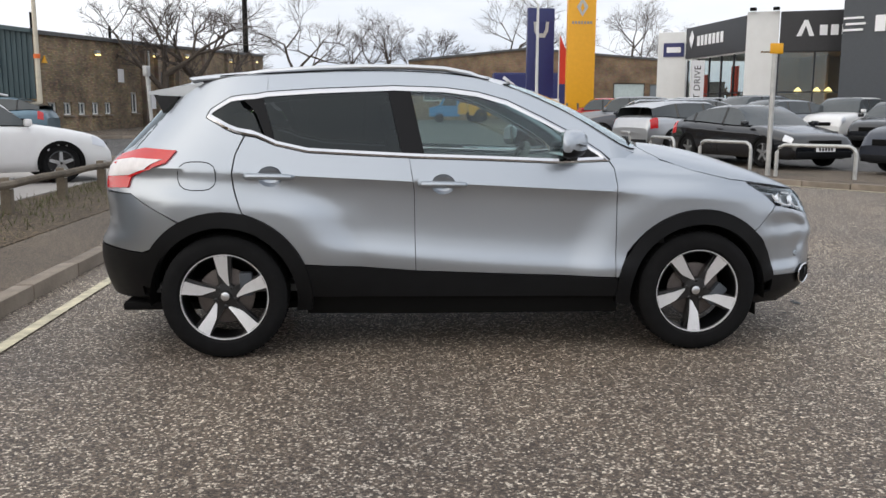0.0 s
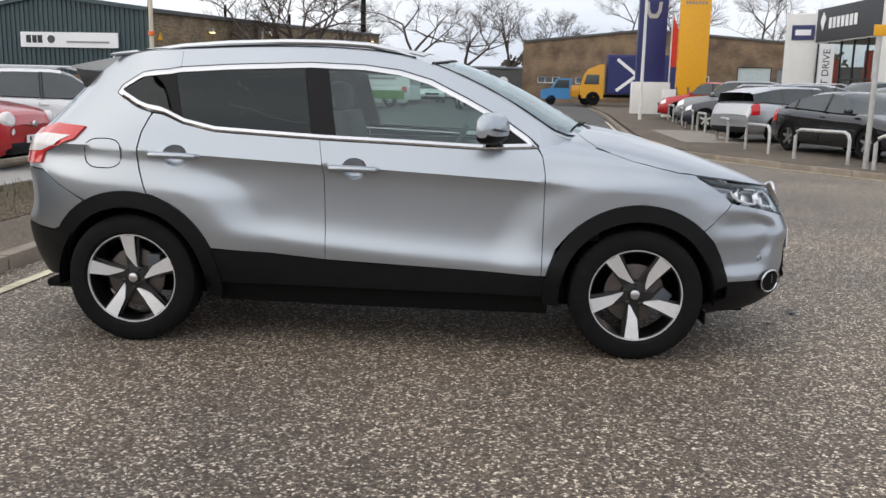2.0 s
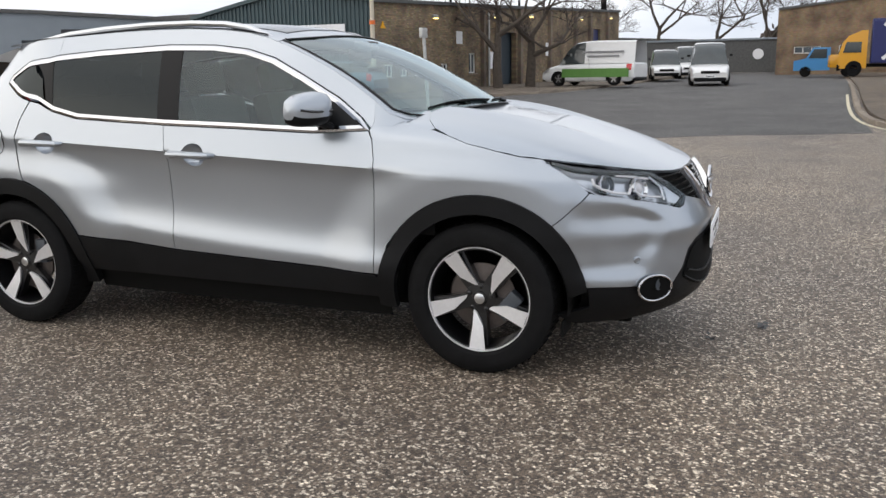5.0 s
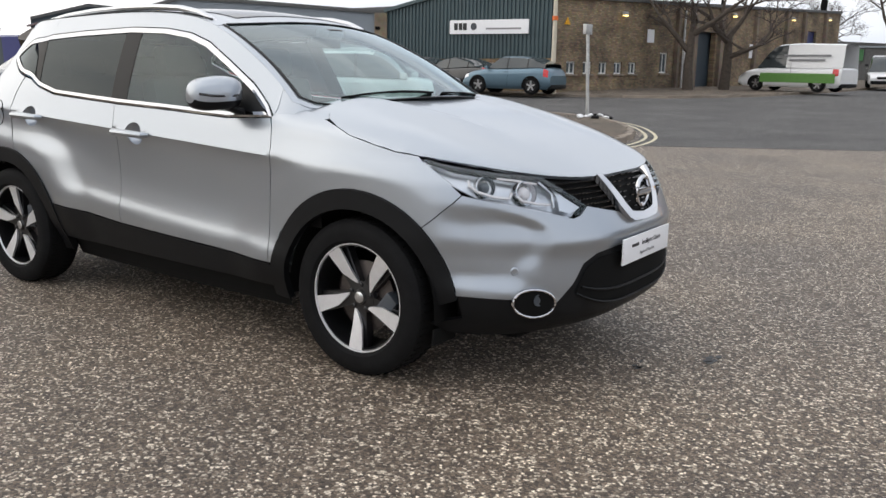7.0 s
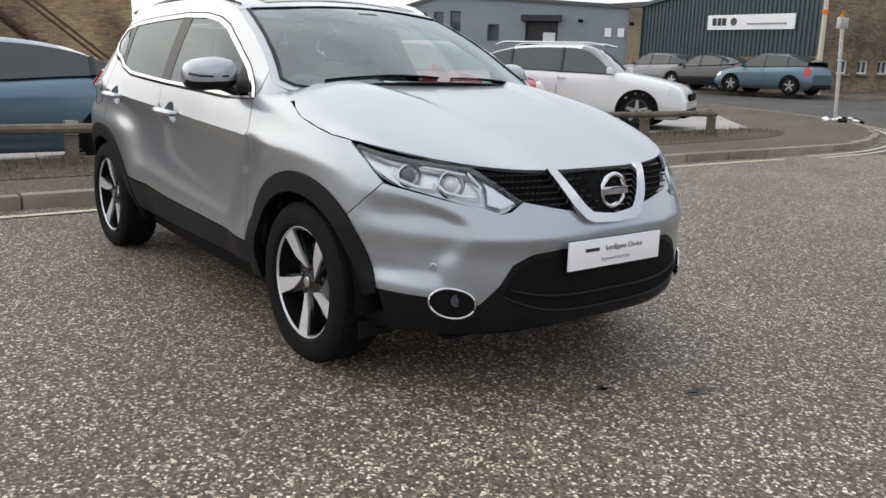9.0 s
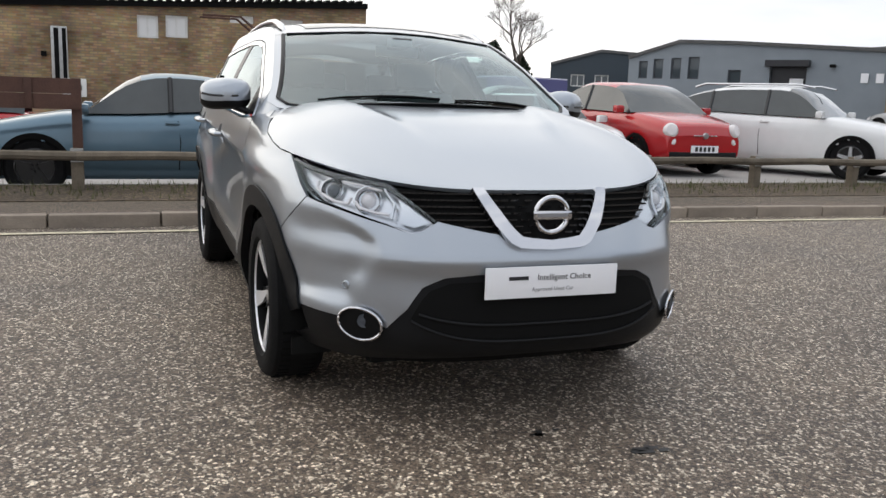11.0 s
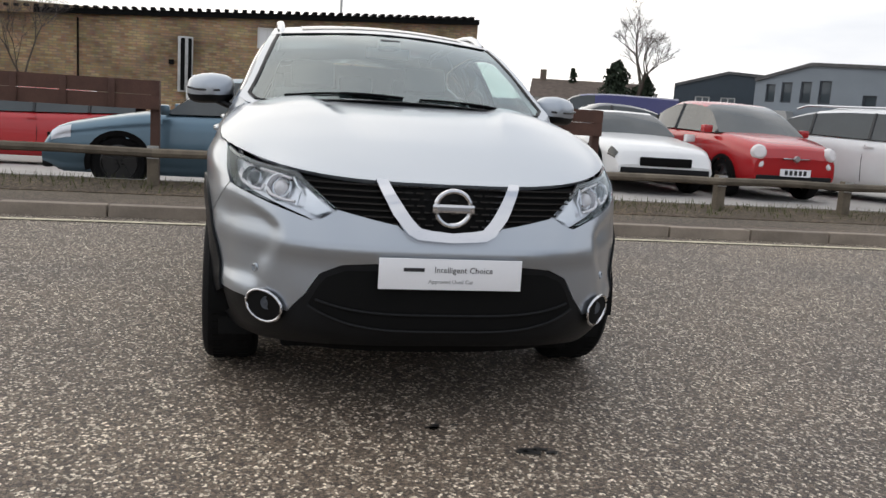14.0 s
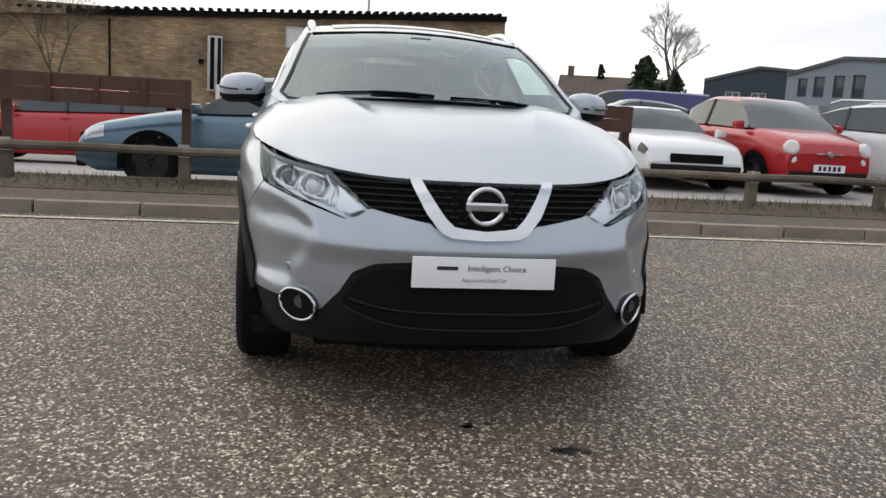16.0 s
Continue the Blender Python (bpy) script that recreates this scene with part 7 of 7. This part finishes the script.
# rubbish at the corner
t = thing("litter_heap", pose(-5.75, 16.75, gz(-5.7, 16.7) + 0.1), "crumpled pale litter in grass by the sign post", "litter")
for k in range(7):
    a = random.uniform(0, 6.28)
    part("scrap", moved(box(0, 0, 0, random.uniform(0.1, 0.25), random.uniform(0.06, 0.15), 0.05, 0.015), pose(0.35 * math.cos(a), 0.35 * math.sin(a), 0.04, random.uniform(-30, 30), random.uniform(-30, 30), random.uniform(0, 180))), M_PLATE if k % 3 else M_CORE, t)

# ---- vehicles on the forecourt and along the side road
vehicle("saloon_car", "glossy black saloon with silver wheels behind the hoops", "car", (8.75, 14.85), -76, "saloon", (4.75, 1.86, 1.40), P_BLACK, "forecourt cars", True)
vehicle("estate_car", "silver estate car with roof bars on the forecourt", "car", (8.95, 19.9), 25, "estate", (4.58, 1.80, 1.47), P_SILVER, "forecourt cars", bars=True)
vehicle("hatchback_car", "dark blue hatchback on the forecourt", "car", (9.0, 24.2), 150, "hatch", (4.2, 1.78, 1.5), P_DARK, "forecourt cars")
vehicle("suv_car", "blue-grey small crossover on the forecourt", "car", (9.3, 27.5), 165, "suv", (4.2, 1.8, 1.58), P_GREY, "forecourt cars")
vehicle("hatchback_car", "red hatchback at the end of the forecourt row", "car", (9.2, 31.2), 170, "hatch", (4.0, 1.75, 1.5), P_RED, "forecourt cars")
vehicle("suv_car", "white crossover before the showroom", "car", (17.2, 25.6), 215, "suv", (4.2, 1.8, 1.6), P_WHITE, "forecourt cars")
vehicle("hatchback_car", "black hatchback before the dark showroom", "car", (17.0, 22.0), 215, "hatch", (4.1, 1.78, 1.5), P_BLACK, "forecourt cars")
vehicle("suv_car", "dark crossover at the forecourt corner", "car", (11.9, 11.3), 190, "suv", (4.4, 1.84, 1.6), P_DARK, "forecourt cars")
vehicle("estate_car", "grey estate car in the second forecourt row", "car", (14.2, 25.6), 200, "estate", (4.4, 1.8, 1.5), P_GREY, "forecourt cars")
vehicle("hatchback_car", "silver hatchback in the second forecourt row", "car", (11.6, 27.2), 160, "hatch", (4.2, 1.78, 1.5), P_SILVER, "forecourt cars", bars=True)
vehicle("hatchback_car", "pale grey hatchback in the second forecourt row", "car", (12.2, 31.0), 160, "hatch", (4.2, 1.78, 1.5), P_SILVER, "forecourt cars")
vehicle("mpv_car", "black people carrier by the showroom front", "car", (14.8, 29.0), 200, "suv", (4.5, 1.85, 1.65), P_BLACK, "forecourt cars")
# before the clad hall
vehicle("hatchback_car", "dark grey car before the clad hall", "car", (-19.6, 27.4), 180, "hatch", (4.2, 1.78, 1.40), P_GREY, "works cars")
vehicle("hatchback_car", "black car before the clad hall", "car", (-16.9, 27.2), 176, "saloon", (4.2, 1.78, 1.38), P_BLACK, "works cars")
vehicle("hatchback_car", "silver-blue hatchback by the lamp column", "car", (-14.0, 26.9), 182, "hatch", (3.9, 1.75, 1.45), P_TEAL, "works cars")
# vans
g = vehicle("box_van", "white high-roof van with a green lower stripe", "van", (-6.1, 39.6), 165, "van", (5.0, 1.95, 2.15), P_WHITE, "vans")
M_GREEN = mat("green_wrap", (0.10, 0.24, 0.05), 0.5)
for k in (1, -1):
    part("green_stripe", box(-0.5, k * 0.985, 0.62, 3.6, 0.02, 0.42, 0.01), M_GREEN, g, smooth=False)
    for q in range(2):
        part("writing_bar", box(-0.9, k * 0.90, 1.62 - 0.2 * q, 2.2 - 0.5 * q, 0.02, 0.09), M_GREYINK, g, smooth=False)
vehicle("box_van", "white high-roof van facing down the side road", "van", (-0.75, 42.2), -84, "van", (4.9, 1.9, 2.10), P_WHITE, "vans", True)
vehicle("box_van", "small white van behind the brick works corner", "van", (-3.9, 50.5), -80, "van", (4.3, 1.8, 1.75), P_WHITE, "vans")
vehicle("box_van", "white van parked beyond another van", "van", (-3.2, 57.5), -80, "van", (4.6, 1.9, 2.1), P_WHITE, "vans")
# lorry with a blue curtain side
t = thing("curtain_lorry", pose(8.8, 52.3, gz(8.8, 52.3) + 0.112, 0, 0, 176), "yellow-cab lorry with a blue curtain-sided box and white crossed bands", "lorry")
M_LORRY = paint("lorry_yellow", (0.70, 0.34, 0.015), 0.0)
cabp = [(2.9, 0.45), (2.95, 1.2), (2.75, 1.9), (2.45, 2.3), (1.75, 2.6), (1.45, 2.6), (1.45, 0.45)]
part("cab", prism(cabp, (-1.0, 1.0)), M_LORRY, t, smooth=False)
for k in (1, -1):
    part("cab_window", prism([(2.70, 1.35), (2.55, 1.95), (1.75, 1.95), (1.75, 1.35)], (k * 1.0, k * 1.02)), M_DARKGLASS, t, smooth=False)
    part("curtain", box(-1.6, k * 1.10, 1.95, 5.6, 0.04, 2.3, 0.01), M_BLUE, t, smooth=False)
    for s in (1, -1):
        part("white_band", moved(box(0, 0, 0, 3.2, 0.02, 0.2), pose(-0.6, k * 1.13, 1.95, 0, s * 38, 0)), M_PLATE, t, smooth=False)
    for ax in (2.1, -3.0):
        w = part("wheel", moved(lathe([(0.2, 0.13), (0.40, 0.13), (0.44, 0.08), (0.44, -0.08), (0.40, -0.13), (0.22, -0.12), (0.18, -0.05), (0.001, -0.05)], 24), pose(ax, -k * 0.95, 0.44) @ Matrix.Diagonal((1, k, 1, 1))), M_TYRE, t)
part("windscreen", moved(box(0, 0, 0, 0.03, 1.7, 0.75), pose(2.86, 0, 1.62, 0, -14, 0)), M_DARKGLASS, t, smooth=False)
part("body_box", box(-1.6, 0, 1.98, 5.7, 2.16, 2.5, 0.03), M_BLUE, t)
part("chassis", box(-0.3, 0, 0.62, 6.0, 1.6, 0.2, 0.02), M_CORE, t)
part("bumper", box(2.9, 0, 0.5, 0.2, 2.0, 0.35, 0.04), M_CORE, t)
t = thing("tow_truck", pose(5.4, 56.0, gz(5.4, 56) + 0.02, 0, 0, 178), "small blue and yellow recovery pickup", "truck")
part("cab", prism([(1.9, 0.4), (1.9, 1.0), (1.2, 1.15), (0.8, 1.8), (-0.2, 1.8), (-0.2, 0.4)], (-0.85, 0.85)), paint("sky_blue_paint", (0.05, 0.25, 0.55), 0.0), t, smooth=False)
part("deck", box(-1.0, 0, 0.95, 1.9, 1.7, 0.8, 0.03), M_LORRY, t)
for k in (1, -1):
    part("cab_window", prism([(1.05, 1.15), (0.75, 1.7), (0.0, 1.7), (0.0, 1.15)], (k * 0.85, k * 0.87)), M_DARKGLASS, t, smooth=False)
    for ax in (1.2, -1.2):
        part("wheel", moved(lathe([(0.001, -0.1), (0.2, -0.1), (0.33, -0.1), (0.33, 0.1)], 20), pose(ax, -k * 0.75, 0.33) @ Matrix.Diagonal((1, k, 1, 1))), M_TYRE, t)

# ---- bare winter trees
def bare_tree(name, x, y, h, label, seed, spread=0.55, trunk=0.16, fork=0.28, levels=6, z=None, lean=0.0):
    rnd = random.Random(seed)
    t = thing(name, pose(x, y, gz(x, y) if z is None else z), label, "tree", "bare trees")
    limbs, twigs = [], []
    def grow(p, d, length, r, lev):
        q = p + d * length * 0.5 + Vector((rnd.uniform(-1, 1), rnd.uniform(-1, 1), rnd.uniform(-0.3, 0.6))) * length * 0.07
        e = q + (d + Vector((rnd.uniform(-1, 1), rnd.uniform(-1, 1), 0.15)) * 0.16).normalized() * length * 0.5
        (limbs if lev < 3 else twigs).append(tube([p, q, e], [r, r * 0.82, r * 0.62], 7 if lev < 2 else (5 if lev < 3 else 3)))
        if lev >= levels:
            return
        for k in range(3 if lev < 3 else 4):
            nd = (d * rnd.uniform(0.6, 1.0) + Vector((rnd.gauss(0, 1), rnd.gauss(0, 1), rnd.gauss(0.25, 0.45))) * spread).normalized()
            s = q.lerp(e, rnd.uniform(0.2, 1.0)) if k else e
            grow(s, nd, length * rnd.uniform(0.55, 0.82), r * rnd.uniform(0.45, 0.62), lev + 1)
    grow(Vector((0, 0, -0.1)), Vector((lean, 0.02, 1)).normalized(), h * fork, trunk, 0)
    part("trunk", joined(*limbs), M_BARK, t)
    tagged(part("crown", joined(*twigs), M_TWIG, t), "leafless twig crown", "", "", "stuff")
    return t
bare_tree("bare_tree", -10.2, 36.6, 9.0, "bare street tree with a forked trunk by the brick works", 3, 0.6, 0.26, 0.30)
bare_tree("bare_tree", -9.2, 38.8, 8.8, "bare street tree leaning beside another", 7, 0.6, 0.28, 0.30, lean=0.12)
for i, (x, y, h, z) in enumerate(((-8.4, 80, 15.5, 0.8), (-2.6, 80.5, 14, 0.8), (1.0, 83, 14.5, 0.8), (6.1, 84, 13, 0.8), (12.6, 82, 17, 0.8), (17.4, 84, 18.5, 0.8), (25.2, 82, 16, 0.8), (29.0, 84, 14.5, 0.8), (-14, 84, 12, 0.8))):
    bare_tree("bare_tree", x, y, h, "bare grey winter tree behind the roofs", 20 + i, 0.62, 0.24, 0.27, z=z)
bare_tree("bare_tree", -49.4, 24.2, 9.5, "tall bare tree beyond the car park", 41, 0.40, 0.2, 0.30, z=1.0)
bare_tree("birch_tree", -19.6, -8.2, 5.2, "thin bare birch before the brick block", 42, 0.35, 0.05, 0.34, z=-0.35)
bare_tree("birch_tree", -19.4, -6.9, 5.0, "thin bare birch before the brick block", 43, 0.35, 0.05, 0.34, z=-0.35)
# evergreens and roofs far off
def shrub(name, x, y, w, h, label, seed, n=1500, z=None):
    rnd = random.Random(seed)
    t = thing(name, pose(x, y, gz(x, y) if z is None else z), label, "tree")
    part("trunk", tube([(0, 0, 0), (0, 0, h * 0.6)], [0.12, 0.05], 6), M_BARK, t)
    V, F = [], []
    for _ in range(n):
        k = rnd.random()
        a, r = rnd.uniform(0, 6.28), w * (1 - k) ** 0.55 * rnd.uniform(0.3, 1.05) * (0.8 + 0.25 * math.sin(5 * rnd.random()))
        c = Vector((r * math.cos(a), r * math.sin(a), h * (0.08 + 0.92 * k)))
        s = rnd.uniform(0.10, 0.22)
        d1, d2 = Vector((rnd.uniform(-1, 1), rnd.uniform(-1, 1), rnd.uniform(-1, 1))) * s, Vector((rnd.uniform(-1, 1), rnd.uniform(-1, 1), rnd.uniform(-1, 1))) * s
        b = len(V)
        V += [c - d1, c + d2, c + d1, c - d2]
        F.append((b, b + 1, b + 2, b + 3))
    tagged(part("crown", (V, F), M_CONIFER, t, smooth=False), "dense dark green foliage", "", "", "stuff")
shrub("evergreen_tree", -50.5, 23.0, 1.8, 4.2, "dark evergreen bush beyond the car park", 5, z=1.0)
shrub("evergreen_tree", -52.0, 25.8, 1.4, 3.4, "dark evergreen bush beyond the car park", 6, z=1.0)
shrub("evergreen_tree", -63.0, 24.4, 0.6, 4.6, "slim dark conifer behind a roof", 8, 700, z=0.6)
b, L = site("far_house", (-61.5, 20.6), (-58.5, 28.5), "pale low house with a brown tiled roof", "house", 0.1)
facade("wall", b, L, [(0, 2.7), (L, 2.7)], 0, M_WHITE, [(1.5, 2.5, 1.0, 2.0), (4.5, 5.5, 1.0, 2.0)])
window(b, 1.5, 2.5, 1.0, 2.0)
window(b, 4.5, 5.5, 1.0, 2.0)
part("roof", ([(-0.3, -0.3, 2.65), (L + 0.3, -0.3, 2.65), (L + 0.3, 3.0, 4.2), (-0.3, 3.0, 4.2), (-0.3, 6.3, 2.65), (L + 0.3, 6.3, 2.65)], [(0, 1, 2, 3), (3, 2, 5, 4)]), mat("brown_tiles", (0.10, 0.075, 0.06), 0.9, var=0.3, scale=3), b, smooth=False)
for x in (0.6, 6.5):
    part("chimney", box(x, 3.0, 4.5, 0.5, 0.5, 0.9, 0.02), M_BRICKC, b)
b, L = site("far_sheds", (-42, 78), (40, 92), "low grey works roofs along the skyline", "building", 0.5)
facade("wall", b, L, [(0, 4.0), (20, 4.3), (40, 3.4), (L, 4.4)], 0, M_ROOF)
V, F = [], []
rnd = random.Random(9)
for _ in range(5200):
    x = rnd.uniform(-70, 70)
    c = Vector((x, 95 + rnd.uniform(0, 6), rnd.uniform(0.5, 4.2 + 1.6 * math.sin(x * 0.21) + 0.9 * math.sin(x * 0.7))))
    d1, d2 = Vector((rnd.uniform(-1, 1), 0.3, rnd.uniform(-1, 1))) * 0.42, Vector((rnd.uniform(-1, 1), -0.3, rnd.uniform(-1, 1))) * 0.42
    n = len(V)
    V += [c - d1, c + d2, c + d1, c - d2]
    F.append((n, n + 1, n + 2, n + 3))
tagged(part("far_woods", (V, F), M_TWIG, smooth=False), "dim leafless thicket along the skyline", "woods", "", "stuff")
# hills round the horizon
V, F = [], []
N = 72
for i in range(N):
    a = 2 * math.pi * i / N
    hgt = 5 + 3 * math.sin(3 * a) + 2 * math.sin(7 * a + 1)
    V += [(400 * math.cos(a), 400 * math.sin(a), -3), (400 * math.cos(a), 400 * math.sin(a), max(1.5, hgt))]
F = [(2 * i, 2 * ((i + 1) % N), 2 * ((i + 1) % N) + 1, 2 * i + 1) for i in range(N)]
tagged(part("backdrop", (V, F), mat("hazy_land", (0.16, 0.17, 0.17), 1.0, var=0.2, scale=0.02)), "hazy low land on the skyline", "backdrop", "", "structure")

# ---- kerb stones, one by one
kerb_mesh = mesh_of("kerb_stone", *box(0, 0, 0, 0.90, 0.14, 0.30, 0.018))
kerb_mesh.materials.append(M_KERB)
for owner, line, lo, hi in ((pave_l, KERB_L, (-60, -12), (2, 22)), (pave_r, KERB_R, (2, 4), (14, 40)), (pave_f, KERB_F, (-30, 20), (2, 60))):
    for x, y, t in spaced(line, 0.915):
        if not (lo[0] < x < hi[0] and lo[1] < y < hi[1]):
            continue
        k = new("kerb_stone", kerb_mesh)
        k.parent = owner
        z = gz(x, y) + 0.112 - 0.15 + random.uniform(-0.006, 0.006)
        sgn = -1 if owner is not pave_r else 1
        k.matrix_local = pose(x + math.cos(t) * 0.45, y + math.sin(t) * 0.45, z, 0, 0, math.degrees(t) + random.uniform(-0.5, 0.5)) @ pose(0, 0.07 if owner is pave_l or owner is pave_f else 0.07, 0)
